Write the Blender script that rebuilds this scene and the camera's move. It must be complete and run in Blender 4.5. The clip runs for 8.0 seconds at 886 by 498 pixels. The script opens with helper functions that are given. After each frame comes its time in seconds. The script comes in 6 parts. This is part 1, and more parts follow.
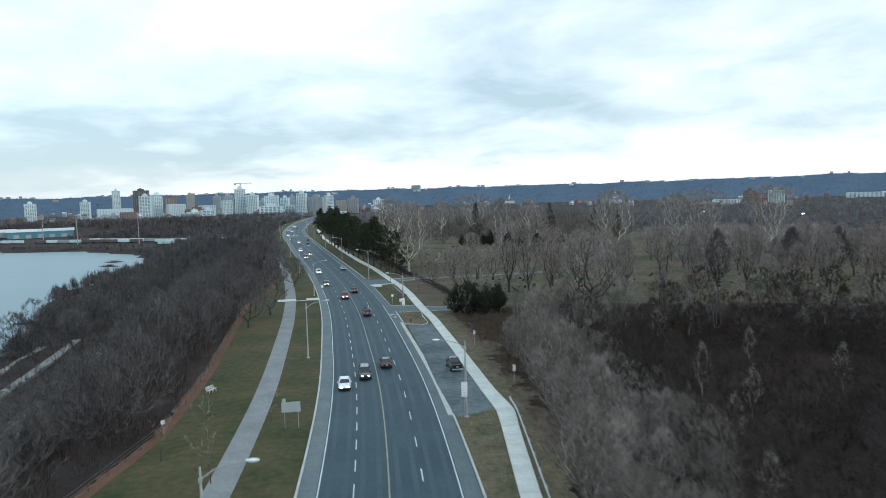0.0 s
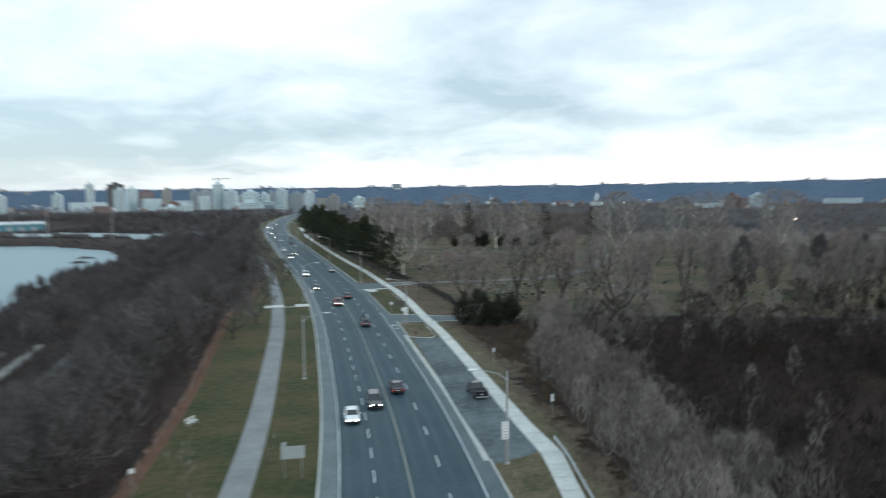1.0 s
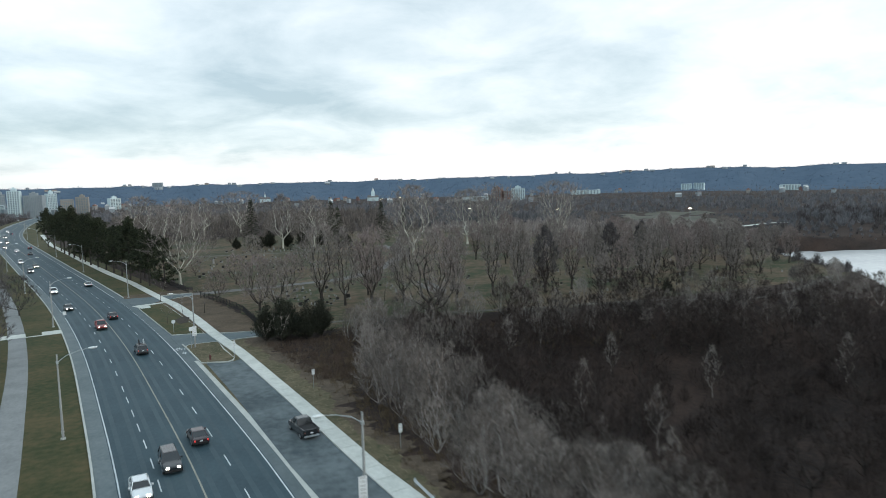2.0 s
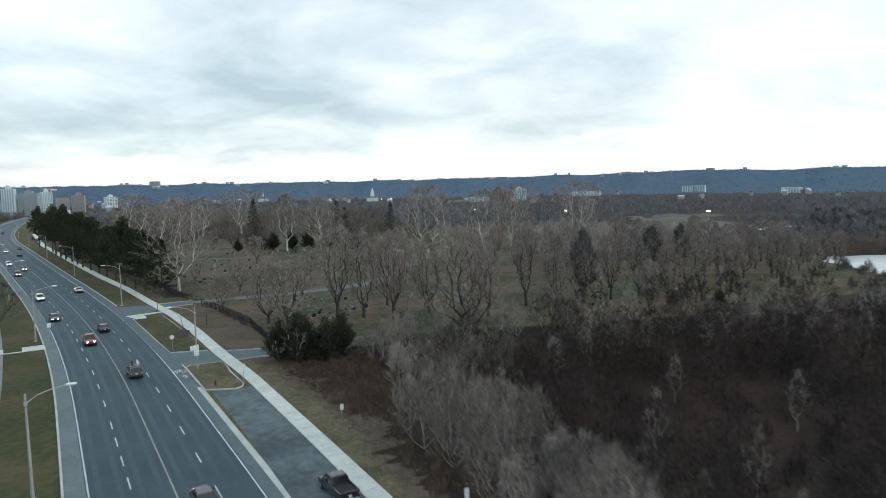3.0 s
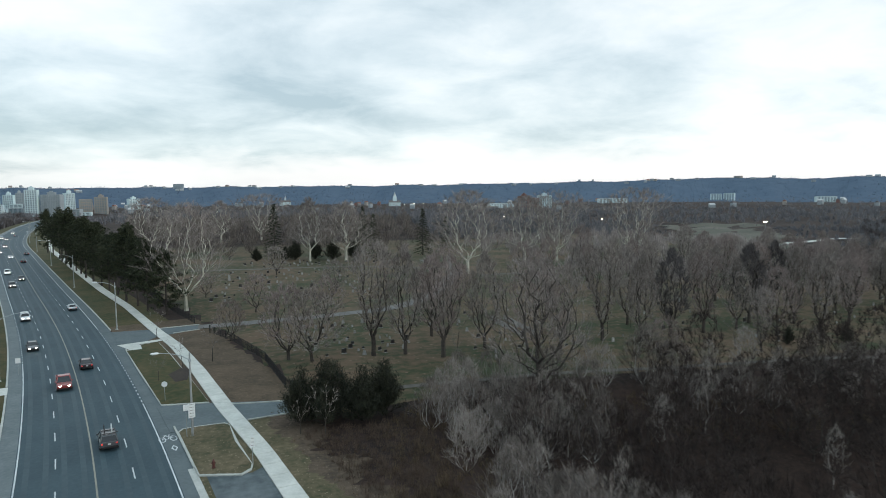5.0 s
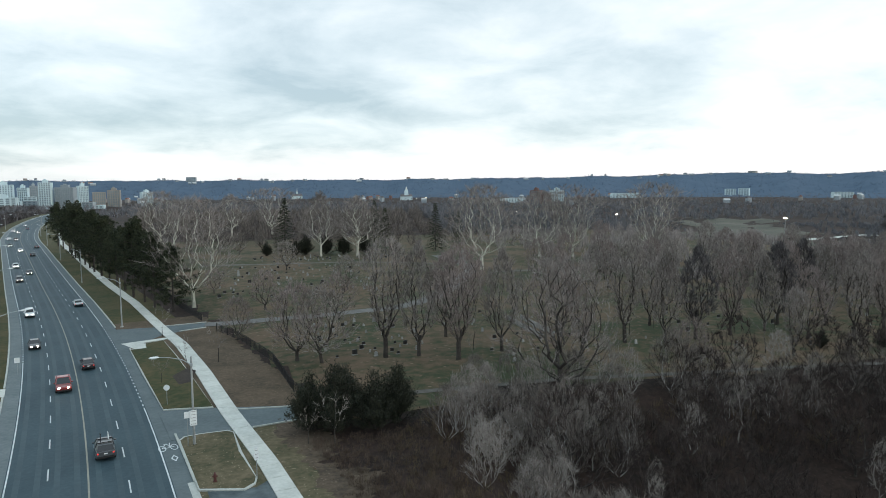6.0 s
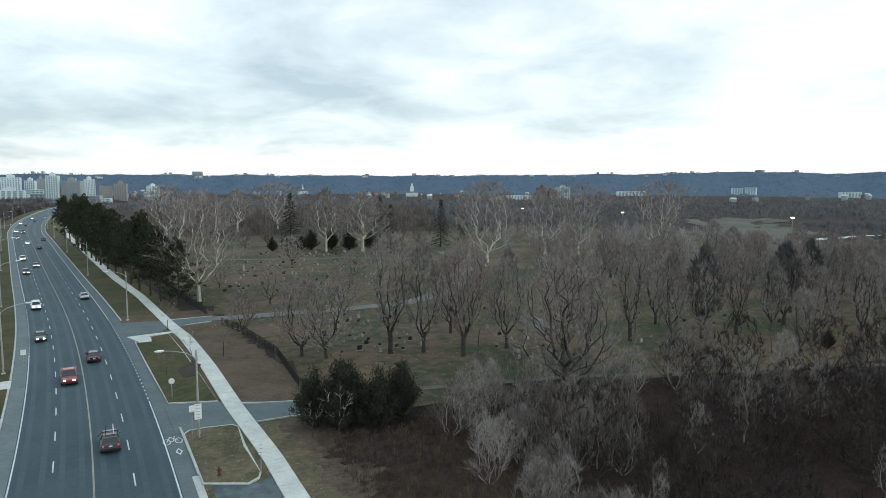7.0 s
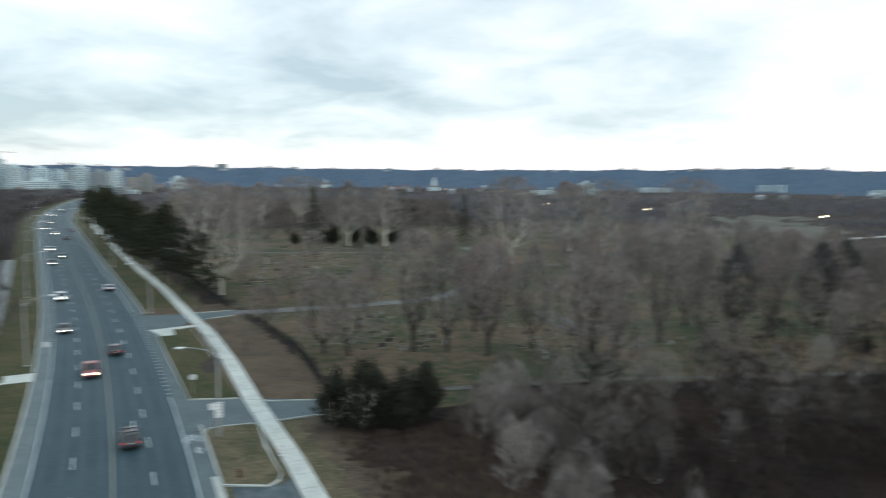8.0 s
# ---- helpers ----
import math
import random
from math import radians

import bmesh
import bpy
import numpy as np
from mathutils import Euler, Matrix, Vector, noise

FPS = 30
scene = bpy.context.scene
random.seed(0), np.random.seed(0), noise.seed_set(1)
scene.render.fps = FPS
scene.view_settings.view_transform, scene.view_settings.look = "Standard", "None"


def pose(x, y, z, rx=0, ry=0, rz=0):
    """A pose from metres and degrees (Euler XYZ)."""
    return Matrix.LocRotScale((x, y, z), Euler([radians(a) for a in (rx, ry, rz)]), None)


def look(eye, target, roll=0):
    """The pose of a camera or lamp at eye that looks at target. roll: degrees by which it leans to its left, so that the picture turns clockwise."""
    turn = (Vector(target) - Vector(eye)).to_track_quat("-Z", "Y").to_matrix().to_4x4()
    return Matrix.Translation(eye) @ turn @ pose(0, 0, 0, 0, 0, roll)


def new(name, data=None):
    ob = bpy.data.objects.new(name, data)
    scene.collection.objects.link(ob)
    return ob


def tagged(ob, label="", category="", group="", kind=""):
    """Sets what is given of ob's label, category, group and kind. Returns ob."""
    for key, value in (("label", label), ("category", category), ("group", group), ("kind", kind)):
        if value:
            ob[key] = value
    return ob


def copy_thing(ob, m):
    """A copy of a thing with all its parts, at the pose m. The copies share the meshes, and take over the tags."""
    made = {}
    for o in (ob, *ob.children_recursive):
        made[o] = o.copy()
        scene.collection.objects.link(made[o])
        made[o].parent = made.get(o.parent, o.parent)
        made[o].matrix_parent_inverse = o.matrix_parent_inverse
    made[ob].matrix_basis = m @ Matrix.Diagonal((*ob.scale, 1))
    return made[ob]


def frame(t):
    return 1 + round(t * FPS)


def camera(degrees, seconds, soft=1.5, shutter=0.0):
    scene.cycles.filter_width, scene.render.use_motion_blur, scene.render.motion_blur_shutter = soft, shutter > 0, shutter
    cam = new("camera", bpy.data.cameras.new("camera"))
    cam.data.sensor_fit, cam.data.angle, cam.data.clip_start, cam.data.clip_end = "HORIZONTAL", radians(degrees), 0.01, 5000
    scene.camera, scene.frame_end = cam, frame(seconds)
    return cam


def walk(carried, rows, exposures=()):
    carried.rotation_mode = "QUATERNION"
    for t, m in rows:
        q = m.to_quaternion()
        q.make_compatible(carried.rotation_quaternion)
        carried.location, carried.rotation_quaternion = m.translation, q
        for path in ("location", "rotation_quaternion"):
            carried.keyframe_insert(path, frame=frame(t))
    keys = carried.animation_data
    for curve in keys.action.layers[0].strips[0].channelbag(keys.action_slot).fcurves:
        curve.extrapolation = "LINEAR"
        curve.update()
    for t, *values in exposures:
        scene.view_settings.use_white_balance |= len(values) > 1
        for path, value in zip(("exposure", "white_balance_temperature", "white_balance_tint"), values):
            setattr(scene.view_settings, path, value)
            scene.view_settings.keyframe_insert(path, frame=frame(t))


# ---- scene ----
cam = camera(66.9, 8.0, soft=0.55, shutter=0.8)
PATH = [
    (0, (-0.015, 1.073, 28.282), (-0.02, 3.067, 28.118), -1.5),
    (0.5, (-3.361, 8.997, 28.337), (-3.348, 10.99, 28.168), -1.3),
    (0.9, (-5.704, 15.139, 28.196), (-5.682, 17.133, 28.032), -1.6),
    (1, (-6.227, 16.687, 28.147), (-6.169, 18.679, 27.98), -0.5),
    (1.1, (-6.722, 18.245, 28.095), (-6.59, 20.234, 27.925), -1.1),
    (1.2, (-7.188, 19.817, 28.04), (-6.958, 21.796, 27.868), -0.7),
    (1.3, (-7.624, 21.404, 27.984), (-7.233, 23.358, 27.816), 0.3),
    (1.4, (-8.031, 23.007, 27.927), (-7.462, 24.916, 27.756), -0.3),
    (1.5, (-8.406, 24.626, 27.871), (-7.761, 26.51, 27.683), -1.7),
    (1.6, (-8.75, 26.264, 27.815), (-8.074, 28.136, 27.625), -2.2),
    (1.7, (-9.063, 27.918, 27.76), (-8.372, 29.786, 27.571), -1.8),
    (3, (-10.484, 50.428, 27.343), (-9.775, 52.288, 27.157), -1.1),
    (3.5, (-9.99, 58.87, 27.355), (-9.285, 60.733, 27.172), -0.8),
    (4, (-9.179, 66.566, 27.437), (-8.486, 68.435, 27.27), -0.6),
    (4.5, (-8.247, 73.101, 27.555), (-7.576, 74.978, 27.388), -0.5),
    (5, (-7.376, 78.142, 27.67), (-6.722, 80.025, 27.5), -0.5),
    (6.5, (-6.287, 83.627, 27.739), (-5.676, 85.522, 27.545), -0.1),
    (7, (-6.439, 83.365, 27.684), (-5.832, 85.26, 27.487), 0.2),
    (7.5, (-6.581, 83.523, 27.677), (-5.978, 85.419, 27.471), 0.6),
    (7.8, (-6.516, 84.449, 27.742), (-5.917, 86.346, 27.533), 0.8),
    (7.9, (-6.446, 84.987, 27.783), (-5.849, 86.884, 27.573), 0.9),
    (8, (-6.346, 85.667, 27.835), (-5.8, 87.579, 27.621), 0.7),
]
walk(cam, [(t, look(eye, target, roll)) for t, eye, target, roll in PATH], [(0, 0.05, 6150, 9), (1.4, -0.01, 6400, 10), (3, -0.04, 6500, 10), (5, -0.1, 6500, 10), (6.5, -0.01, 6500, 10), (8, 0.02, 6500, 10)])
SKY = 1.02
CLOUD_SHIFT = (7.3, 4.1, 0.0)
CLOUD_BANKS = [(12.5, 6.2, 5.0, 1.6, 0.15), (4.0, 11.0, 14.0, 3.0, 0.06), (24.0, 7.0, 8.0, 2.0, 0.06), (-31.0, 13.0, 6.0, 1.2, 0.04), (-28.0, 10.5, 10.0, 2.4, 0.12), (-26.0, 5.6, 13.0, 2.0, 0.19), (-33.0, 2.2, 15.0, 3.2, 0.24), (-11.0, 14.5, 12.0, 2.6, -0.14), (-7.0, 7.0, 5.0, 2.0, -0.04), (46.0, 10.0, 12.0, 9.0, -0.14)]

# ---- world and light ----
world = bpy.data.worlds.new("overcast_sky")
scene.world = world
world.use_nodes = True
wt = world.node_tree
wt.nodes.clear()


def wnode(kind, **props):
    n = wt.nodes.new(kind)
    for k, v in props.items():
        n.inputs[k].default_value = v
    return n


def wmath(op, a, b=None, c=None):
    n = wt.nodes.new("ShaderNodeMath")
    n.operation = op
    for i, v in enumerate((a, b, c)):
        if v is None:
            continue
        if isinstance(v, (int, float)):
            n.inputs[i].default_value = v
        else:
            wt.links.new(v, n.inputs[i])
    return n.outputs[0]


coord = wt.nodes.new("ShaderNodeTexCoord")
axes = wt.nodes.new("ShaderNodeSeparateXYZ")
wt.links.new(coord.outputs["Generated"], axes.inputs[0])
sx, sy, sz = axes.outputs
high = wmath("MAXIMUM", sz, 0.0)
lift = wmath("ADD", high, 0.22)
plane = wt.nodes.new("ShaderNodeCombineXYZ")
wt.links.new(wmath("DIVIDE", sx, lift), plane.inputs[0])
wt.links.new(wmath("DIVIDE", sy, lift), plane.inputs[1])
# broad cloud banks and the finer billows in them
banks = wnode("ShaderNodeTexNoise", Scale=0.75, Detail=3.0, Roughness=0.5, Distortion=0.4)
billow = wnode("ShaderNodeTexNoise", Scale=2.3, Detail=8.0, Roughness=0.58, Distortion=0.25)
shifted = wt.nodes.new("ShaderNodeVectorMath")
shifted.operation = "ADD"
shifted.inputs[1].default_value = CLOUD_SHIFT
wt.links.new(plane.outputs[0], shifted.inputs[0])
for n in (banks, billow):
    wt.links.new(shifted.outputs[0], n.inputs["Vector"])
thick = wmath("ADD", wmath("MULTIPLY", banks.outputs[0], 0.55), wmath("MULTIPLY", billow.outputs[0], 0.45))
thick = wmath("MULTIPLY_ADD", thick, 1.32, -0.14)
# the larger banks and clearings: bearing, elevation, their spreads, weight (degrees)
bearing = wmath("MULTIPLY", wmath("ARCTAN2", sx, sy), 57.2958)
rise = wmath("MULTIPLY", wmath("ARCSINE", sz), 57.2958)
for b0, e0, wb, we, weight in CLOUD_BANKS:
    p = wmath("POWER", wmath("DIVIDE", wmath("SUBTRACT", bearing, b0), wb), 2.0)
    q = wmath("POWER", wmath("DIVIDE", wmath("SUBTRACT", rise, e0), we), 2.0)
    thick = wmath("ADD", thick, wmath("MULTIPLY", wmath("EXPONENT", wmath("MULTIPLY", wmath("ADD", p, q), -1.0)), weight))
ramp = wt.nodes.new("ShaderNodeValToRGB")
ramp.color_ramp.elements[0].position, ramp.color_ramp.elements[0].color = 0.37, (0.97, 1.01, 1.03, 1)
ramp.color_ramp.elements[1].position, ramp.color_ramp.elements[1].color = 0.74, (0.45, 0.57, 0.635, 1)
for at, colour in ((0.47, (0.84, 0.92, 0.95, 1)), (0.57, (0.695, 0.80, 0.85, 1))):
    ramp.color_ramp.elements.new(at).color = colour
wt.links.new(thick, ramp.inputs[0])
band = wt.nodes.new("ShaderNodeMapRange")
band.inputs["From Min"].default_value, band.inputs["From Max"].default_value = 0.062, 0.028
wt.links.new(wmath("ADD", wmath("SUBTRACT", high, wmath("MULTIPLY", sx, 0.018)), wmath("MULTIPLY_ADD", billow.outputs[0], 0.07, -0.035)), band.inputs["Value"])
glow = wt.nodes.new("ShaderNodeMix")
glow.data_type = "RGBA"
side = wt.nodes.new("ShaderNodeMapRange")
side.inputs["From Min"].default_value, side.inputs["From Max"].default_value = -0.5, 0.2
side.inputs["To Min"].default_value, side.inputs["To Max"].default_value = 0.25, 0.85
wt.links.new(sx, side.inputs["Value"])
wt.links.new(wmath("MULTIPLY", band.outputs[0], side.outputs[0]), glow.inputs["Factor"])
wt.links.new(ramp.outputs[0], glow.inputs[6])
glow.inputs[7].default_value = (0.98, 0.98, 1.0, 1)
clear = wt.nodes.new("ShaderNodeTexSky")
clear.sky_type = "NISHITA"
clear.sun_disc = False
clear.sun_elevation, clear.sun_rotation = radians(16), radians(122)
bg_sky, bg_cloud = wnode("ShaderNodeBackground", Strength=0.03), wnode("ShaderNodeBackground", Strength=SKY)
both, wout = wt.nodes.new("ShaderNodeAddShader"), wt.nodes.new("ShaderNodeOutputWorld")
wt.links.new(clear.outputs[0], bg_sky.inputs[0])
# overhead the deck is heavier and bluer than low down
over = wt.nodes.new("ShaderNodeMapRange")
over.inputs["From Min"].default_value, over.inputs["From Max"].default_value = 0.30, 0.75
wt.links.new(high, over.inputs["Value"])
deck = wt.nodes.new("ShaderNodeMix")
deck.data_type, deck.blend_type = "RGBA", "MULTIPLY"
deck.inputs[7].default_value = (0.85, 0.98, 1.05, 1)
wt.links.new(over.outputs[0], deck.inputs["Factor"])
wt.links.new(glow.outputs[2], deck.inputs[6])
wt.links.new(deck.outputs[2], bg_cloud.inputs[0])
wt.links.new(bg_sky.outputs[0], both.inputs[0])
wt.links.new(bg_cloud.outputs[0], both.inputs[1])
wt.links.new(both.outputs[0], wout.inputs[0])

sun = new("sun", bpy.data.lights.new("sun", "SUN"))
sun.data.energy, sun.data.angle, sun.data.color = 0.75, radians(30), (1.0, 0.95, 0.9)
sun.matrix_world = look((300, -190, 105), (0, 0, 0))


# ---- materials ----
def surface(name, c1, c2, rough=0.85, big=0.08, small=1.5, bump=0.3, metal=0.0, c3=None, spec=0.3, island=0.0, sharp=0.14):
    """A material mottled at two scales, in metres of the place; c3: flecks; sharp: half the ramp between the two, small for clear patches; island: spread between the joined pieces."""
    m = bpy.data.materials.new(name)
    m.use_nodes = True
    t = m.node_tree
    b = t.nodes["Principled BSDF"]
    b.inputs["Roughness"].default_value, b.inputs["Metallic"].default_value = rough, metal
    b.inputs["Specular IOR Level"].default_value = spec
    geo = t.nodes.new("ShaderNodeNewGeometry")
    n1, n2 = t.nodes.new("ShaderNodeTexNoise"), t.nodes.new("ShaderNodeTexNoise")
    for n, s, d in ((n1, big, 4.0), (n2, small, 5.0)):
        n.inputs["Scale"].default_value, n.inputs["Detail"].default_value, n.inputs["Roughness"].default_value = s, d, 0.6
        t.links.new(geo.outputs["Position"], n.inputs["Vector"])
    add = t.nodes.new("ShaderNodeMath")
    add.operation = "MULTIPLY_ADD"
    add.inputs[1].default_value = 0.45
    half = t.nodes.new("ShaderNodeMath")
    half.operation = "MULTIPLY"
    half.inputs[1].default_value = 0.55
    t.links.new(n1.outputs[0], half.inputs[0])
    t.links.new(n2.outputs[0], add.inputs[0])
    t.links.new(half.outputs[0], add.inputs[2])
    fac = add.outputs[0]
    if island:
        more = t.nodes.new("ShaderNodeMath")
        more.operation = "MULTIPLY_ADD"
        more.inputs[1].default_value = island
        t.links.new(geo.outputs["Random Per Island"], more.inputs[0])
        t.links.new(fac, more.inputs[2])
        shift = t.nodes.new("ShaderNodeMath")
        shift.operation = "SUBTRACT"
        shift.inputs[1].default_value = island / 2
        t.links.new(more.outputs[0], shift.inputs[0])
        fac = shift.outputs[0]
    r = t.nodes.new("ShaderNodeValToRGB")
    r.color_ramp.elements[0].position, r.color_ramp.elements[0].color = 0.5 - sharp, (*c1, 1)
    r.color_ramp.elements[1].position, r.color_ramp.elements[1].color = 0.5 + sharp, (*c2, 1)
    t.links.new(fac, r.inputs[0])
    colour = r.outputs[0]
    if c3:
        v = t.nodes.new("ShaderNodeTexVoronoi")
        v.inputs["Scale"].default_value = small * 1.3
        t.links.new(geo.outputs["Position"], v.inputs["Vector"])
        lt = t.nodes.new("ShaderNodeMath")
        lt.operation = "LESS_THAN"
        lt.inputs[1].default_value = 0.16
        t.links.new(v.outputs["Distance"], lt.inputs[0])
        mx = t.nodes.new("ShaderNodeMix")
        mx.data_type = "RGBA"
        t.links.new(lt.outputs[0], mx.inputs["Factor"])
        t.links.new(colour, mx.inputs[6])
        mx.inputs[7].default_value = (*c3, 1)
        colour = mx.outputs[2]
    t.links.new(colour, b.inputs["Base Color"])
    if bump:
        bp = t.nodes.new("ShaderNodeBump")
        bp.inputs["Strength"].default_value, bp.inputs["Distance"].default_value = bump, 0.1
        t.links.new(n2.outputs[0], bp.inputs["Height"])
        t.links.new(bp.outputs[0], b.inputs["Normal"])
    return m


def glowing(name, colour, strength):
    m = bpy.data.materials.new(name)
    m.use_nodes = True
    b = m.node_tree.nodes["Principled BSDF"]
    b.inputs["Base Color"].default_value = (*colour, 1)
    b.inputs["Emission Color"].default_value = (*colour, 1)
    b.inputs["Emission Strength"].default_value = strength
    return m


def paint(name, c, rough=0.35, metal=0.0, coat=0.0):
    m = surface(name, tuple(v * 0.9 for v in c), tuple(min(1, v * 1.08) for v in c), rough, 0.7, 9.0, 0.03, metal, spec=0.5)
    m.node_tree.nodes["Principled BSDF"].inputs["Coat Weight"].default_value = coat
    return m


ASPHALT = surface("asphalt", (0.029, 0.053, 0.066), (0.049, 0.083, 0.099), 0.66, 0.12, 2.2, 0.1, spec=0.22)
SHOULDER = surface("worn_asphalt_shoulder", (0.088, 0.112, 0.120), (0.130, 0.156, 0.163), 0.85, 0.25, 2.0, 0.1)
PALESHOULDER = surface("pale_worn_shoulder", (0.112, 0.138, 0.145), (0.170, 0.198, 0.203), 0.85, 0.25, 2.0, 0.1)
LOT = surface("patched_lot_asphalt", (0.044, 0.062, 0.070), (0.130, 0.155, 0.163), 0.7, 0.16, 0.9, 0.1, sharp=0.12, spec=0.25)
CONCRETE = surface("pavement_concrete", (0.45, 0.46, 0.425), (0.62, 0.625, 0.58), 0.85, 0.3, 2.5, 0.1)
CEMDRIVE = surface("leafy_cemetery_drive", (0.075, 0.068, 0.060), (0.15, 0.138, 0.124), 0.95, 0.2, 1.5, 0.2)
DRIVEGREY = surface("leaf_strewn_drive_asphalt", (0.105, 0.103, 0.098), (0.185, 0.180, 0.172), 0.9, 0.2, 1.5, 0.1)
PATHGREY = surface("path_asphalt_grey", (0.185, 0.19, 0.19), (0.27, 0.275, 0.27), 0.9, 0.3, 2.5, 0.1)
KERB = surface("kerb_concrete", (0.35, 0.365, 0.34), (0.52, 0.53, 0.495), 0.85, 0.4, 3.0, 0.1)
LINE_WHITE = surface("road_paint_white", (0.38, 0.42, 0.43), (0.68, 0.72, 0.72), 0.6, 0.4, 5.0, 0.0)
LINE_YELLOW = surface("road_paint_yellow", (0.20, 0.20, 0.165), (0.33, 0.325, 0.265), 0.6, 0.4, 5.0, 0.0)
GRASS = surface("winter_lawn", (0.028, 0.040, 0.012), (0.092, 0.072, 0.032), 0.95, 0.09, 1.0, 0.6, sharp=0.11)
DRYGRASS = surface("dry_leafy_verge", (0.056, 0.056, 0.028), (0.150, 0.118, 0.072), 0.95, 0.22, 1.6, 0.6, c3=(0.23, 0.185, 0.125), sharp=0.11)
LEAFY = surface("leaf_litter_red_brown", (0.060, 0.045, 0.029), (0.120, 0.085, 0.056), 0.95, 0.2, 1.8, 0.6, c3=(0.18, 0.122, 0.082), sharp=0.10)
STEEL = paint("galvanised_steel", (0.42, 0.45, 0.46), 0.45, 0.7)
POLE = surface("concrete_pole", (0.26, 0.27, 0.265), (0.38, 0.39, 0.38), 0.8, 0.8, 6.0, 0.1)
WHITE = paint("white_sign_face", (0.72, 0.75, 0.75), 0.5)
SIGNBACK = paint("sign_back_aluminium", (0.40, 0.45, 0.45), 0.5, 0.3)
BLACKIRON = paint("black_iron", (0.015, 0.015, 0.016), 0.6)
RUBBER = paint("tyre_rubber", (0.018, 0.018, 0.019), 0.9)
GLASS = paint("dark_car_glass", (0.012, 0.015, 0.018), 0.06, 0.0, 0.6)
HEADLIGHT = glowing("headlight_lit", (1.0, 0.86, 0.66), 16.0)
TAILLIGHT = glowing("tail_light_lit", (0.9, 0.05, 0.04), 0.7)
LAMPLIT = glowing("distant_lamp_lit", (1.0, 0.75, 0.5), 12.0)
BARK = surface("grey_brown_bark", (0.030, 0.0255, 0.0225), (0.074, 0.064, 0.057), 0.95, 0.3, 3.0, 0.3, island=0.25)
TWIG = surface("brown_twigs", (0.155, 0.136, 0.124), (0.34, 0.302, 0.278), 0.95, 0.07, 0.8, 0.0, island=0.3, sharp=0.10)
TWIGROSE = surface("rose_brown_twigs", (0.165, 0.135, 0.125), (0.32, 0.264, 0.245), 0.95, 0.07, 0.8, 0.0, island=0.3)
TWIGSILVER = surface("silver_grey_stems", (0.27, 0.255, 0.24), (0.46, 0.44, 0.415), 0.95, 0.1, 0.8, 0.0, island=0.4)
TWIGBANK = surface("purple_brown_twigs", (0.044, 0.040, 0.041), (0.150, 0.137, 0.136), 0.95, 0.085, 0.5, 0.0, island=0.25, sharp=0.09)
TWIGHAZE = surface("pale_brown_far_twigs", (0.21, 0.187, 0.178), (0.40, 0.357, 0.338), 0.95, 0.05, 0.4, 0.0, island=0.35)
TWIGGREY = surface("pale_grey_twigs", (0.185, 0.163, 0.147), (0.37, 0.332, 0.303), 0.95, 0.1, 0.8, 0.0, island=0.4)
TWIGMID = surface("grey_brown_shrub_twigs", (0.100, 0.086, 0.077), (0.225, 0.195, 0.176), 0.95, 0.1, 0.8, 0.0, island=0.4)
TWIGGREYISH = surface("grey_bank_twigs", (0.070, 0.065, 0.063), (0.165, 0.154, 0.148), 0.95, 0.085, 0.5, 0.0, island=0.25)
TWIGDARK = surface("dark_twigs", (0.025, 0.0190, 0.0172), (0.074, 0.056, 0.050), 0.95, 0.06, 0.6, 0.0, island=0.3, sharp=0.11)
SYCBARK = surface("white_sycamore_bark", (0.40, 0.39, 0.325), (0.68, 0.66, 0.57), 0.9, 0.4, 1.5, 0.2)
SYCTWIG = surface("brown_twigs", (0.155, 0.136, 0.124), (0.34, 0.302, 0.278), 0.95, 0.07, 0.8, 0.0, island=0.3, sharp=0.10)
NEEDLE = surface("dark_pine_needles", (0.018, 0.026, 0.015), (0.062, 0.070, 0.038), 0.9, 0.15, 1.0, 0.0, island=0.5)
BUSHGREEN = surface("dark_juniper_sprays", (0.015, 0.019, 0.013), (0.042, 0.044, 0.028), 0.9, 0.2, 1.0, 0.0, island=0.5)
STONE = surface("weathered_gravestone", (0.17, 0.17, 0.165), (0.42, 0.415, 0.40), 0.85, 0.6, 4.0, 0.2)
GRANITE = surface("dark_granite", (0.012, 0.012, 0.013), (0.04, 0.039, 0.039), 0.4, 0.6, 5.0, 0.05)


# ---- mesh helpers ----
def mesh_object(name, verts, faces, material, parent=None, label="", smooth=False):
    me = bpy.data.meshes.new(name)
    me.from_pydata([tuple(v) for v in verts], [], [tuple(f) for f in faces])
    me.materials.append(material)
    if smooth:
        me.polygons.foreach_set("use_smooth", [True] * len(me.polygons))
    me.update()
    ob = new(name, me)
    if parent is not None:
        ob.parent = parent
    if label:
        ob["label"] = label
    return ob


def part(name, bm, material, parent=None, label=""):
    """Links a bmesh as one mesh object, under a thing or a part where one is given."""
    me = bpy.data.meshes.new(name)
    bm.normal_update()
    bm.to_mesh(me)
    bm.free()
    me.materials.append(material)
    ob = new(name, me)
    if parent is not None:
        ob.parent = parent
    if label:
        ob["label"] = label
    return ob


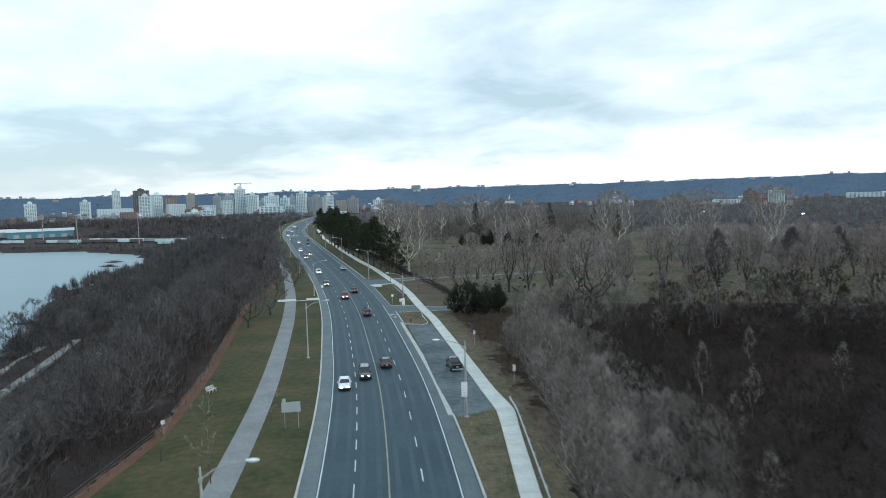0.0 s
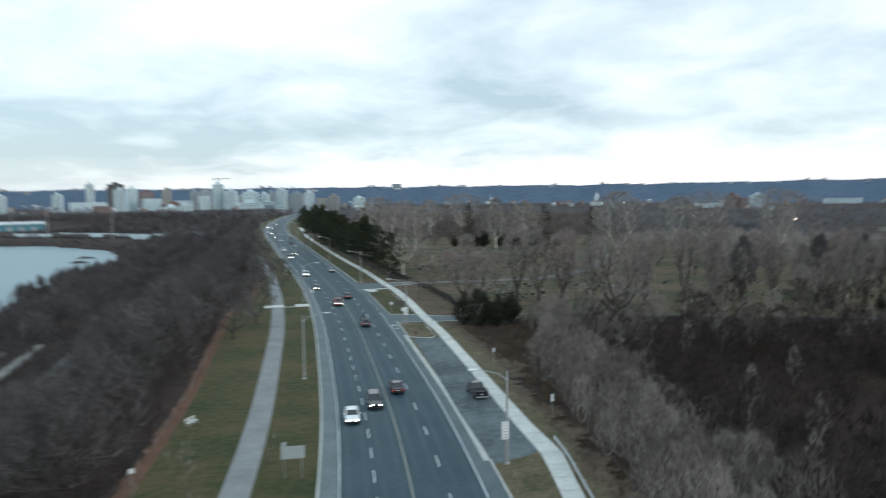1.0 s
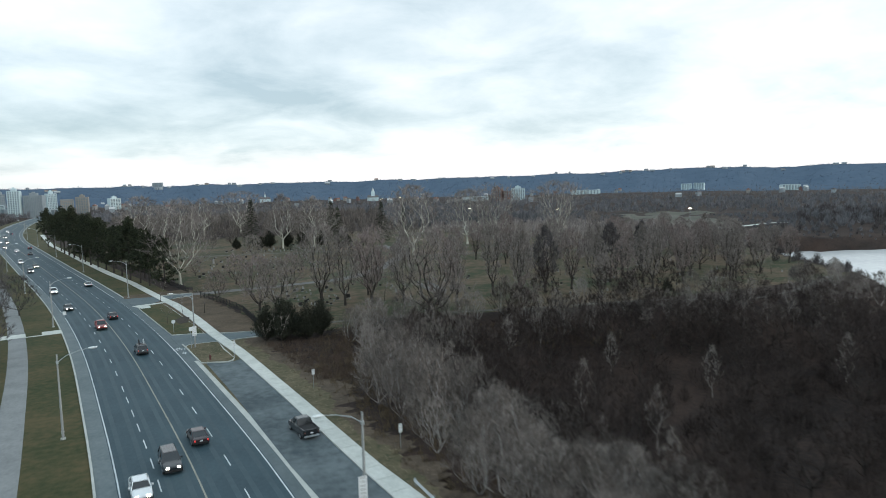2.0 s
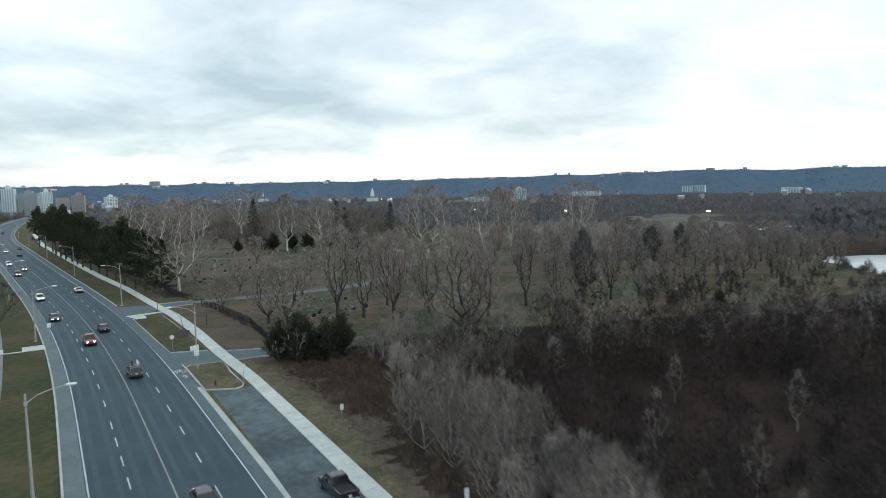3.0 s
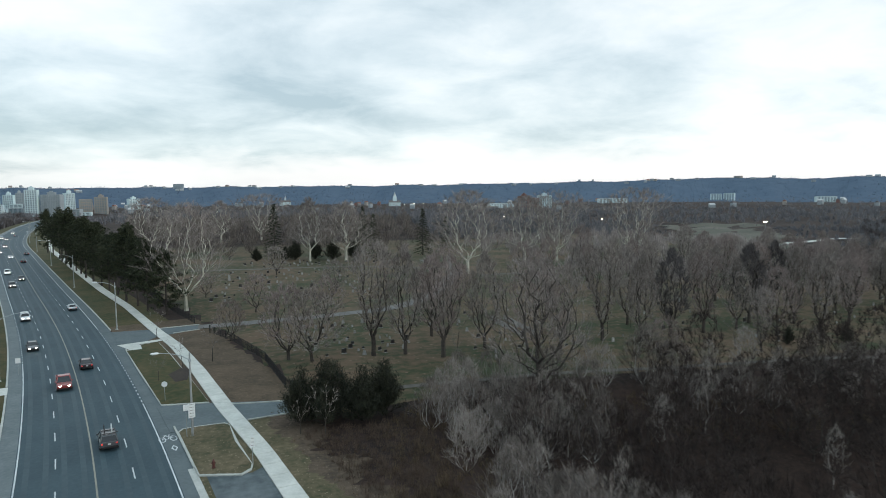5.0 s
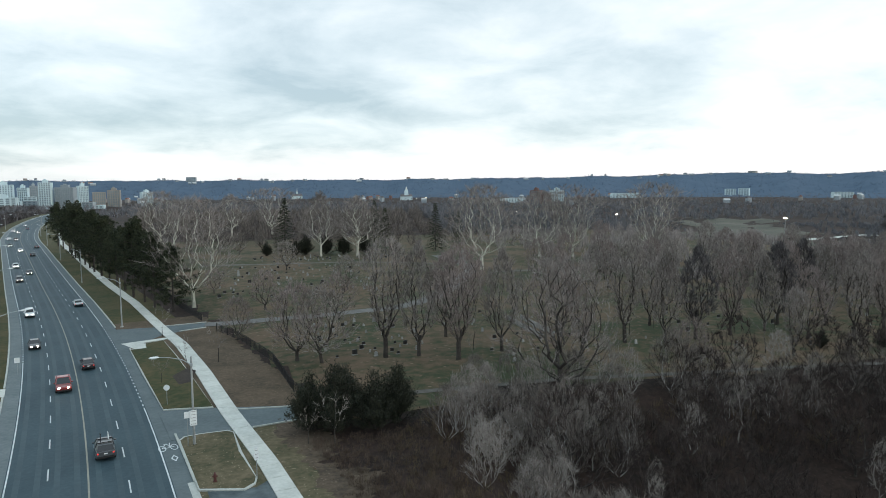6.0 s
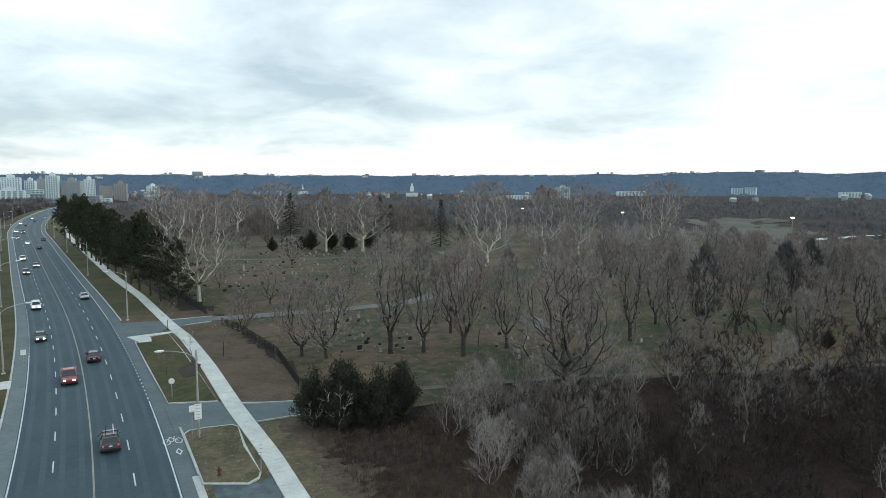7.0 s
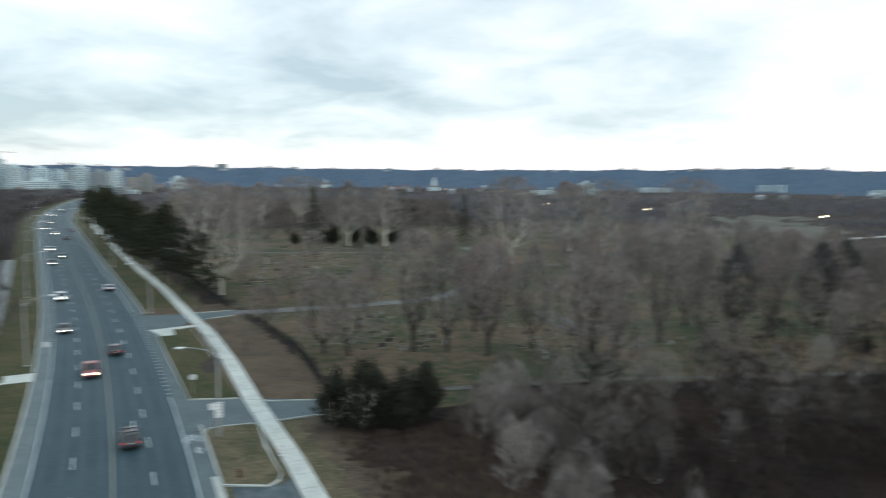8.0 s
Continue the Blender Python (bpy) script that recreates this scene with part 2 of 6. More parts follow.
def box_bm(*boxes, bevel=0.0):
    """One bmesh of boxes given as (x0, y0, z0, x1, y1, z1)."""
    bm = bmesh.new()
    for x0, y0, z0, x1, y1, z1 in boxes:
        bmesh.ops.create_cube(bm, size=1.0, matrix=Matrix.Translation(((x0 + x1) / 2, (y0 + y1) / 2, (z0 + z1) / 2)) @ Matrix.Diagonal((x1 - x0, y1 - y0, z1 - z0, 1)))
    if bevel:
        bmesh.ops.bevel(bm, geom=bm.edges[:], offset=bevel, segments=1, affect="EDGES")
    return bm


def tube_bm(points, radii, sides=8, bm=None, caps=True):
    """A tapered tube along points."""
    bm = bm or bmesh.new()
    rings = []
    for i, p in enumerate(points):
        a, b = Vector(points[max(i - 1, 0)]), Vector(points[min(i + 1, len(points) - 1)])
        d = (b - a).normalized()
        u = d.cross(Vector((0.3, 0.95, 0.1))).normalized()
        v = d.cross(u)
        rings.append([bm.verts.new(Vector(p) + radii[i] * (math.cos(k * math.tau / sides) * u + math.sin(k * math.tau / sides) * v)) for k in range(sides)])
    for r0, r1 in zip(rings, rings[1:]):
        for k in range(sides):
            bm.faces.new((r0[k], r0[(k + 1) % sides], r1[(k + 1) % sides], r1[k]))
    if caps:
        bm.faces.new(rings[0][::-1])
        bm.faces.new(rings[-1])
    return bm


def thing(name, label, category, group="", m=None, kind=""):
    ob = new(name)
    ob.empty_display_size = 0.3
    if m is not None:
        ob.matrix_world = m
    return tagged(ob, label, category, group, kind)


# ---- the plan: the road's line ----
ROAD_Y = np.array([-900.0, -300, -120, 0, 62, 97, 132, 158, 189, 220, 255, 290, 351, 426, 503, 588, 690, 790, 900, 1050])
ROAD_X = np.array([30.0, 8, 0.5, -1.5, -5.8, -10.0, -15.8, -20.5, -27.0, -34.4, -43.7, -53.5, -70.4, -91.0, -112.0, -131.0, -149.0, -163.0, -174.0, -188.0])
_h = np.diff(ROAD_Y)
_d = np.diff(ROAD_X) / _h
ROAD_M = np.r_[_d[0], (_d[:-1] * _h[1:] + _d[1:] * _h[:-1]) / (_h[1:] + _h[:-1]), _d[-1]]


def road_x(y):
    """The x of the road's yellow line at y, by Hermite pieces, and its slope."""
    y = np.clip(np.asarray(y, float), -900, 1050)
    i = np.clip(np.searchsorted(ROAD_Y, y) - 1, 0, len(_h) - 1)
    h, t = _h[i], (y - ROAD_Y[i]) / _h[i]
    x0, x1, m0, m1 = ROAD_X[i], ROAD_X[i + 1], ROAD_M[i] * h, ROAD_M[i + 1] * h
    x = (2 * t**3 - 3 * t**2 + 1) * x0 + (t**3 - 2 * t**2 + t) * m0 + (3 * t**2 - 2 * t**3) * x1 + (t**3 - t**2) * m1
    s = ((6 * t**2 - 6 * t) * x0 + (3 * t**2 - 4 * t + 1) * m0 + (6 * t - 6 * t**2) * x1 + (3 * t**2 - 2 * t) * m1) / h
    return x, s


def beside(y, off):
    """The point off metres to the right of the yellow line, square to it."""
    x, s = road_x(y)
    n = math.hypot(1, s)
    return float(x + off / n), float(y - off * s / n)


def heading(y):
    """Degrees by which the road has turned left of +y."""
    return math.degrees(math.atan2(-float(road_x(y)[1]), 1))


def smooth_step(a, b, v):
    t = np.clip((v - a) / (b - a), 0, 1)
    return t * t * (3 - 2 * t)


# the rim of the flat land: the road's ridge and the cemetery
RIM = np.array([(36.0, -900), (16, -300), (12, 20), (12.5, 60), (12.5, 100), (11, 135), (15, 152), (26, 162), (60, 159), (115, 147), (160, 160), (190, 220), (230, 330), (330, 420), (520, 520), (900, 760)])
SHORE = np.array([(-92.0, -900), (-118, -200), (-130, 0), (-138, 130), (-150, 222), (-168, 271), (-200, 335), (-224, 389), (-218, 438), (-218, 478), (-247, 558), (-300, 660), (-393, 726), (-497, 745), (-900, 790), (-4700, 1000)])


def line_distance(x, y, line):
    """Signed distance to an open line: plus on its right."""
    best, sign = np.full(np.shape(x), 1e9), np.ones(np.shape(x))
    for (ax, ay), (bx, by) in zip(line, line[1:]):
        dx, dy = bx - ax, by - ay
        t = np.clip(((x - ax) * dx + (y - ay) * dy) / (dx * dx + dy * dy), 0, 1)
        ex, ey = x - ax - t * dx, y - ay - t * dy
        d = np.hypot(ex, ey)
        near = d < best - 1e-9
        best = np.where(near, d, best)
        sign = np.where(near, np.sign(dy * ex - dx * ey + 1e-12), sign)
    return best * sign


def bank_edge(y):
    """How far left of the yellow line the lawn gives way to the wooded bank."""
    return np.interp(y, (40, 62, 83, 116, 141, 179, 212, 240, 300), (30.5, 30.0, 26.9, 26.9, 27.5, 28.0, 22.5, 19.6, 15.5))


POND = np.array([(250.0, 190), (292, 262), (318, 305), (350, 370), (374, 385), (430, 363), (540, 330), (640, 220), (420, 90), (300, 110), (250, 190)])


def pond_distance(x, y):
    """Metres outside the pond's shore; minus on the water."""
    return -line_distance(x, y, POND)


def ground_z(x, y):
    """Height of the ground sheet, metres over the road."""
    x, y = np.asarray(x, float), np.asarray(y, float)
    rx, rs = road_x(y)
    off = (x - rx) / np.hypot(1, rs)
    z = np.zeros(np.broadcast(x, y).shape) - 0.35 + 0.33 * smooth_step(11, 20, np.abs(off))
    wob = 0.9 * np.sin(x * 0.045 + 1.3) * np.cos(y * 0.038) + 0.5 * np.sin(x * 0.11 - y * 0.09)
    # the cemetery
    cem = smooth_step(26, 40, off) * smooth_step(120, 170, y)
    z = z + cem * (0.45 + 0.8 * smooth_step(170, 300, y) + 0.35 * wob)
    # the wooded bank down to the railway and the bay
    near = 1 - smooth_step(700, 1000, y)
    bank = smooth_step(bank_edge(y) + 0.6, bank_edge(y) + 40, -off)
    z = z * (1 - bank * near) - near * bank * (18.6 + 0.5 * wob)
    shore = line_distance(x, y, SHORE[::-1])
    z = np.where(off < -60, z - near * (3.2 * smooth_step(-24, -4, shore) + 5.5 * smooth_step(-4, 16, shore)), z)
    # flat land across the bay
    flat = smooth_step(700, 760, y) * smooth_step(40, 160, -off) * (1 - smooth_step(1000, 1300, y))
    z = z * (1 - flat) - 21.5 * flat
    z = np.where((shore > 0) & (off < -60), np.minimum(z, -24.3 - 3 * smooth_step(0, 16, shore)), z)
    # the ravine and the way down to the pond
    rim = line_distance(x, y, RIM)
    deep = 11 + 14.5 * smooth_step(90, 230, x)
    fall = np.clip(rim, 0, None)
    z = np.where((rim > 0) & (off > 8), z - deep * (1 - np.exp(-(fall / 17.0) ** 1.25)) + smooth_step(3, 25, rim) * wob, z)
    # the pond's basin
    pond = pond_distance(x, y)
    basin = smooth_step(45, 0, pond)
    z = z * (1 - basin) + basin * (-22.6 - 4 * smooth_step(2, -8, pond))
    # lower fields past the cemetery's wood
    field = smooth_step(200, 300, x) * smooth_step(300, 430, y)
    z = np.where(pond > 0, z * (1 - field) + field * (-12 + 0.8 * wob), z)
    # low land beyond, then the escarpment
    r, az = np.hypot(x, y), np.degrees(np.arctan2(x, y))
    away = smooth_step(np.where(off < -60, 1050, 620), np.where(off < -60, 1500, 1300), r) * smooth_step(0, 200, y)
    z = z * (1 - away) + away * (-12 + 3 * wob)
    crest = 28 + 4000 * np.tan(np.radians(np.interp(az, (-60, -30, -10, 15, 28, 36, 41, 45, 52, 90), (0.3, 0.36, 0.45, 0.5, 0.62, 0.72, 0.88, 0.72, 0.76, 0.7))))
    crest = crest + 2 * np.sin(az * 1.3) + 1 * np.sin(az * 4.7)
    up = smooth_step(2950, 4050, r + 120 * np.sin(az * 0.9) + 30 * np.sin(az * 2.3))
    return z * (1 - up) + crest * up


def spaced(stops):
    """Coordinates from (end, step) pairs."""
    v, out = stops[0][0], [stops[0][0]]
    for end, step in stops[1:]:
        while v < end - 1e-6:
            v = min(end, v + step)
            out.append(v)
    return np.array(out)


gx = spaced([(-4700, 0), (-1200, 110), (-420, 26), (-300, 12), (-130, 6), (180, 4.5), (420, 10), (1200, 26), (4700, 110)])
gy = spaced([(-900, 0), (-60, 40), (330, 4.5), (560, 9), (1100, 26), (4700, 70)])
GX, GY = np.meshgrid(gx, gy)
GZ = ground_z(GX, GY)
nx, ny = len(gx), len(gy)
GZ = GZ - 45 * smooth_step(2400, 2700, np.hypot(GX, GY)) * (GY > 0)
quads = [(j * nx + i, j * nx + i + 1, (j + 1) * nx + i + 1, (j + 1) * nx + i) for j in range(ny - 1) for i in range(nx - 1)]
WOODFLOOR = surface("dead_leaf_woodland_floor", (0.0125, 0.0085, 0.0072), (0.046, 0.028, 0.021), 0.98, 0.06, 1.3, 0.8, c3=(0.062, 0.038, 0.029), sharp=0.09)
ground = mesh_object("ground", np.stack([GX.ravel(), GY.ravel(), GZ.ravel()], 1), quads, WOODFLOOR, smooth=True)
tagged(ground, "brown leaf-covered ground falling to ravine, bay and plain", "ground", kind="structure")

WATER = surface("cold_lake_water", (0.13, 0.225, 0.26), (0.155, 0.255, 0.29), 0.28, 0.015, 0.35, 0.35, spec=0.10)
# pond water: the bright sky's reflection is put into its pale base colour
PONDSHEEN = surface("sky_sheen_pond_water", (0.50, 0.51, 0.51), (0.66, 0.66, 0.65), 0.25, 0.03, 0.3, 0.1, spec=0.5)
for pts, z, lab in (([(-4700, -3000), (-60, -3000), (-60, 300), (-150, 790), (-500, 800), (-4700, 1050)], -24.0, "calm pale grey-blue bay below the wooded bank"),
                    ([(235, 60), (660, 60), (660, 410), (330, 410), (235, 200)], -24.0, "pond beyond the ravine, sky's reflection painted into its pale colour")):
    w = mesh_object("water", [(*p, z) for p in pts], [range(len(pts))], WATER if pts[0][0] < 0 else PONDSHEEN)
    tagged(w, lab, "water", kind="structure")


# ---- road and pavements ----
def strip(name, y0, y1, o0, o1, z, material, step=4.0, label="", parent=None, thick=0.0, category="road", ragged=0.0, bank_side=0.0):
    """A strip along the road between two offsets, with its sides where it has a thickness."""
    ys = np.linspace(y0, y1, max(2, int((y1 - y0) / step) + 1))
    vs, fs = [], []
    edge = random.Random(int(y0 * 7 + y1))
    for y in ys:
        if bank_side:
            o0 = -float(bank_edge(y)) + bank_side
            o1 = o0 + 1.3 if o1 < -20 else o1
        a, b = beside(y, o0 - (ragged * edge.random() if o0 < -20 else 0)), beside(y, o1 + (ragged * (2.0 * noise.noise((y * 0.22, o1, 0.5)) + 1.3 * noise.noise((y * 0.9, o1, 4.5)) + 0.8 * noise.noise((y * 3.1, o1, 9.5))) if o1 > 15 else 0))
        vs += [(*a, z), (*b, z)] + ([(*a, z - thick), (*b, z - thick)] if thick else [])
    k = 4 if thick else 2
    for i in range(len(ys) - 1):
        p, q = i * k, (i + 1) * k
        fs.append((p, p + 1, q + 1, q))
        if thick:
            fs += [(p + 2, p, q, q + 2), (p + 1, p + 3, q + 3, q + 1)]
    if thick:
        fs += [(0, 2, 3, 1), tuple(len(vs) - 4 + v for v in (0, 1, 3, 2))]
    ob = mesh_object(name, vs, fs, material, parent)
    if parent is None:
        tagged(ob, label, category, kind="structure")
    elif label:
        ob["label"] = label
    return ob


def sheet(name, pts, z, material, label, category, thick=0.0, kind="structure", parent=None):
    """A flat paved or planted piece with its outline, and sides where it has a thickness."""
    n = len(pts)
    vs = [(*p, z) for p in pts] + ([(*p, z - thick) for p in pts] if thick else [])
    fs = [tuple(range(n))] + ([(i, i + n, (i + 1) % n + n, (i + 1) % n) for i in range(n)] if thick else [])
    ob = mesh_object(name, vs, fs, material, parent)
    return tagged(ob, label, category, kind=kind) if parent is None else ob


road = strip("road", -300, 1040, -7.0, 7.0, 0.0, ASPHALT, label="four-lane dark grey asphalt road curving into the distance")
strip("shoulder", -300, 1040, 7.0, 8.75, -0.004, SHOULDER, label="paler worn shoulder beside the lanes")
strip("shoulder", -300, 1040, -8.75, -7.0, -0.004, PALESHOULDER, label="paler worn shoulder beside the lanes")
strip("verge", -300, 900, -29.3, -8.9, 0.02, GRASS, bank_side=-0.5, label="short winter lawn between road and wooded bank", category="grass")
strip("verge", -300, 40, 8.9, 17.8, 0.02, DRYGRASS, label="dry leafy grass verge beside the pavement", category="grass")
strip("verge", 40, 84, 8.9, 17.8, 0.02, DRYGRASS, step=0.3, ragged=0.7, label="dry leafy grass verge beside the pavement", category="grass")
strip("verge", 84, 113, 8.9, 18.4, 0.02, DRYGRASS, step=0.3, ragged=0.7, label="dry leafy grass verge beside the pavement", category="grass")
strip("verge", 113, 164, 8.9, 19.6, 0.02, DRYGRASS, step=0.3, ragged=0.7, label="dry leafy grass verge beside the pavement", category="grass")
strip("verge", 164, 230, 8.9, 26.5, 0.02, LEAFY, step=0.3, ragged=0.7, label="verge of fallen red-brown leaves beside the pavement", category="grass")
strip("verge", 230, 900, 8.9, 21.0, 0.02, GRASS, label="grass verge between road and pavement", category="grass")

RUSSET = surface("russet_weedy_ground", (0.052, 0.038, 0.027), (0.125, 0.092, 0.064), 0.95, 0.25, 1.8, 0.7, c3=(0.18, 0.14, 0.10), sharp=0.11)
strip("verge", 62, 113, 12.0, 20.2, 0.012, RUSSET, step=0.3, ragged=1.5, label="russet weedy ground between verge and ravine", category="grass")
strip("verge", 113, 164, 12.0, 23.6, 0.012, RUSSET, step=0.3, ragged=1.8, label="russet weedy ground between verge and ravine", category="grass")

# painted lines, each run its own piece
strip("lane_line", -300, 1040, -0.06, 0.10, 0.006, LINE_YELLOW, parent=road, label="worn yellow centre line")
strip("lane_line", -300, 205, -6.9, -6.76, 0.006, LINE_WHITE, parent=road)
strip("lane_line", -300, 172, 6.76, 6.9, 0.006, LINE_WHITE, parent=road)
strip("lane_line", 228, 1040, 6.76, 6.9, 0.006, LINE_WHITE, parent=road)
strip("lane_line", 260, 1040, -6.9, -6.76, 0.006, LINE_WHITE, parent=road)
for off, start, gap, end in ((-3.4, -10.9, 6.1, 140), (-3.4, 145.0, 8.9, 620), (3.4, -17.4, 9.155, 620)):
    y = start
    while y < end:
        strip("lane_dash", y, y + 3.0, off - 0.065, off + 0.065, 0.006, LINE_WHITE, parent=road)
        y += gap
for off, a, b in ((6.83, 173, 227), (-6.83, 206, 259)):
    y = a
    while y < b:
        strip("lane_dash", y, y + 0.6, off - 0.09, off + 0.09, 0.006, LINE_WHITE, parent=road)
        y += 1.8

# the wheels' worn tracks along each lane
TRACK = surface("polished_wheel_track", (0.033, 0.058, 0.071), (0.052, 0.086, 0.102), 0.62, 0.1, 1.4, 0.05, spec=0.24)
for lane in (-5.1, -1.75, 1.8, 5.1):
    for side_off in (-0.85, 0.85):
        strip("wheel_track", -300, 1040, lane + side_off - 0.26, lane + side_off + 0.26, 0.004, TRACK, parent=road)

# cycle mark and diamond on the shoulder
mark = thing("cycle_mark", "worn white cycle mark and diamond painted on the shoulder", "road marking")
for wx in (-0.75, 0.75):
    loop = [(wx + 0.5 * math.cos(a), 0.9 * math.sin(a)) for a in np.linspace(0, math.tau, 13)[:-1]]
    hole = [(wx + 0.38 * math.cos(a), 0.72 * math.sin(a)) for a in np.linspace(0, math.tau, 13)[:-1]]
    mesh_object("wheel_mark", [(*p, 0.008) for p in loop + hole], [(i, (i + 1) % 12, (i + 1) % 12 + 12, i + 12) for i in range(12)], LINE_WHITE, mark)
for a, b in (((-0.75, 0), (-0.2, 1.3)), ((-0.2, 1.3), (0.75, 0)), ((-0.75, 0), (0.1, 0)), ((0.1, 0), (0.4, 1.5)), ((-0.4, 1.3), (0.0, 1.3))):
    d = Vector((b[1] - a[1], a[0] - b[0])).normalized() * 0.06
    mesh_object("frame_mark", [(a[0] - d.x, a[1] - d.y, 0.008), (b[0] - d.x, b[1] - d.y, 0.008), (b[0] + d.x, b[1] + d.y, 0.008), (a[0] + d.x, a[1] + d.y, 0.008)], [(0, 1, 2, 3)], LINE_WHITE, mark)
mesh_object("diamond_mark", [(0.3, -4.2, 0.008), (0.75, -3.2, 0.008), (0.3, -2.2, 0.008), (-0.15, -3.2, 0.008), (0.3, -3.8, 0.008), (0.55, -3.2, 0.008), (0.3, -2.6, 0.008), (0.05, -3.2, 0.008)], [(0, 1, 5, 4), (1, 2, 6, 5), (2, 3, 7, 6), (3, 0, 4, 7)], LINE_WHITE, mark)
mark.matrix_world = pose(-12.75, 158.3, 0.0, 0, 0, 11) @ Matrix.Diagonal((0.8, 1, 1, 1))

# kerbs
for o0, o1, a, b in ((-8.98, -8.75, -300, 186.0), (-8.98, -8.75, 190.5, 1040), (8.75, 8.98, -300, 84.0), (8.75, 8.98, 147, 160.5), (8.75, 8.98, 171.3, 206), (8.75, 8.98, 226, 1040)):
    strip("kerb", a, b, o0, o1, 0.15, KERB, thick=0.2, label="pale concrete kerb along the road", category="kerb")
strip("kerb", 84.0, 147.0, 8.2, 9.35, 0.012, KERB, label="flush concrete strip between road and lay-by", category="kerb")

# the lay-by and the drives
sheet("layby", [(0.9, 84.0), (5.0, 86.3), (6.6, 88.0), (4.6, 95.7), (0.9, 120.6), (-3.1, 146.6), (-4.3, 145.4), (-8.6, 146.2), (-5.4, 126.0), (-1.7, 99.3)], 0.03, LOT, "grey patched asphalt lay-by with worn pale stains", "parking", 0.1)
sheet("drive", [(-14.9, 171.6), (-12.6, 160.4), (-5.5, 161.6), (1.4, 162.4), (14, 164.0), (14, 169.2), (1.5, 167.9), (-7.7, 170.4)], 0.035, SHOULDER, "grey asphalt drive crossing the pavement to the cemetery", "drive", 0.1)
sheet("drive", [(-27.0, 226.2), (-23.0, 207.5), (-20.6, 212.0), (-17.8, 218.3), (-10.2, 222.6), (-10.3, 227.4), (-20.0, 226.0)], 0.035, SHOULDER, "grey asphalt drive to the cemetery gate", "drive", 0.1)
for line in ([(1.5, 167.7), (-4.3, 168.5), (-7.6, 169.9)], [(1.0, 162.4), (-3.9, 161.6)], [(-10.3, 227.9), (-18.0, 226.4)], [(-10.2, 222.4), (-15.0, 220.3)]):
    for (ax, ay), (bx, by) in zip(line, line[1:]):
        n = Vector((by - ay, ax - bx)).normalized() * 0.1
        sheet("kerb", [(ax - n.x, ay - n.y), (bx - n.x, by - n.y), (bx + n.x, by + n.y), (ax + n.x, ay + n.y)], 0.16, KERB, "pale concrete kerb along a drive", "kerb", 0.2)
sheet("concrete_pad", [(-24.3, 212.6), (-21.5, 207.4), (-18.5, 206.4), (-20.6, 212.2), (-16.2, 214.2), (-16.8, 215.4)], 0.06, CONCRETE, "white concrete bus-stop pad at the kerb", "pavement", 0.1)
for pts, lab in (([(-9.3, 146.2), (-5.3, 145.0), (-4.3, 146.0), (-4.1, 147.2), (-5.3, 154.5), (-6.0, 160.6), (-6.6, 161.4), (-9.5, 161.3), (-11.3, 160.9), (-11.8, 159.9)], "dry grass island with kerb between lay-by and drive"),
                 ([(-14.2, 171.3), (-8.3, 170.4), (-10.6, 182.0), (-14.2, 199.5), (-17.4, 213.0), (-20.2, 211.2), (-19.7, 207.4), (-22.2, 206.9), (-18.6, 190.3)], "dry grass island with kerb between the drives")):
    cx, cy = sum(p[0] for p in pts) / len(pts), sum(p[1] for p in pts) / len(pts)
    sheet("kerb", pts, 0.16, KERB, "pale concrete kerb round a grass island", "kerb", 0.2)
    inner = [(cx + (x - cx) * (1 - 0.3 / math.hypot(x - cx, y - cy)), cy + (y - cy) * (1 - 0.3 / math.hypot(x - cx, y - cy))) for x, y in pts]
    sheet("verge", inner, 0.18, GRASS if cy > 165 else DRYGRASS, lab, "grass", 0.1)

MULCH = surface("dark_mulch", (0.03, 0.024, 0.02), (0.055, 0.042, 0.034), 0.95, 0.5, 3.0, 0.4)
sheet("planting_bed", [(-14.2, 187.0), (-12.4, 190.8), (-11.0, 189.2), (-11.4, 183.0), (-13.0, 182.2)], 0.2, MULCH, "dark mulched planting bed in the grass island", "planting bed", 0.05)

# the pavement on the cemetery side: its slabs lie between joints
WALK_L = [(8.5, -60), (7.6, 20), (6.4, 61), (6.3, 80), (6.2, 86), (4.6, 95.7), (0.9, 120.6), (-3.9, 151), (-7.3, 167.2), (-11.0, 188), (-15.2, 208.4), (-18.9, 221.9), (-28.3, 258.5), (-38.1, 290.9), (-53.4, 346), (-65.6, 391.8), (-84.0, 460), (-110.0, 580)]
WALK_W = [2.0, 2.0, 2.0, 2.1, 2.4, 2.05, 2.0, 2.0, 2.1, 2.2, 2.2, 2.0, 2.0, 2.2, 2.2, 2.2, 2.2, 2.2]


def along(line, s):
    """The point s metres along a line, and its direction."""
    for (ax, ay), (bx, by) in zip(line, line[1:]):
        d = math.hypot(bx - ax, by - ay)
        if s <= d or (bx, by) == tuple(line[-1]):
            return (ax + (bx - ax) * s / d, ay + (by - ay) * s / d), ((bx - ax) / d, (by - ay) / d)
        s -= d


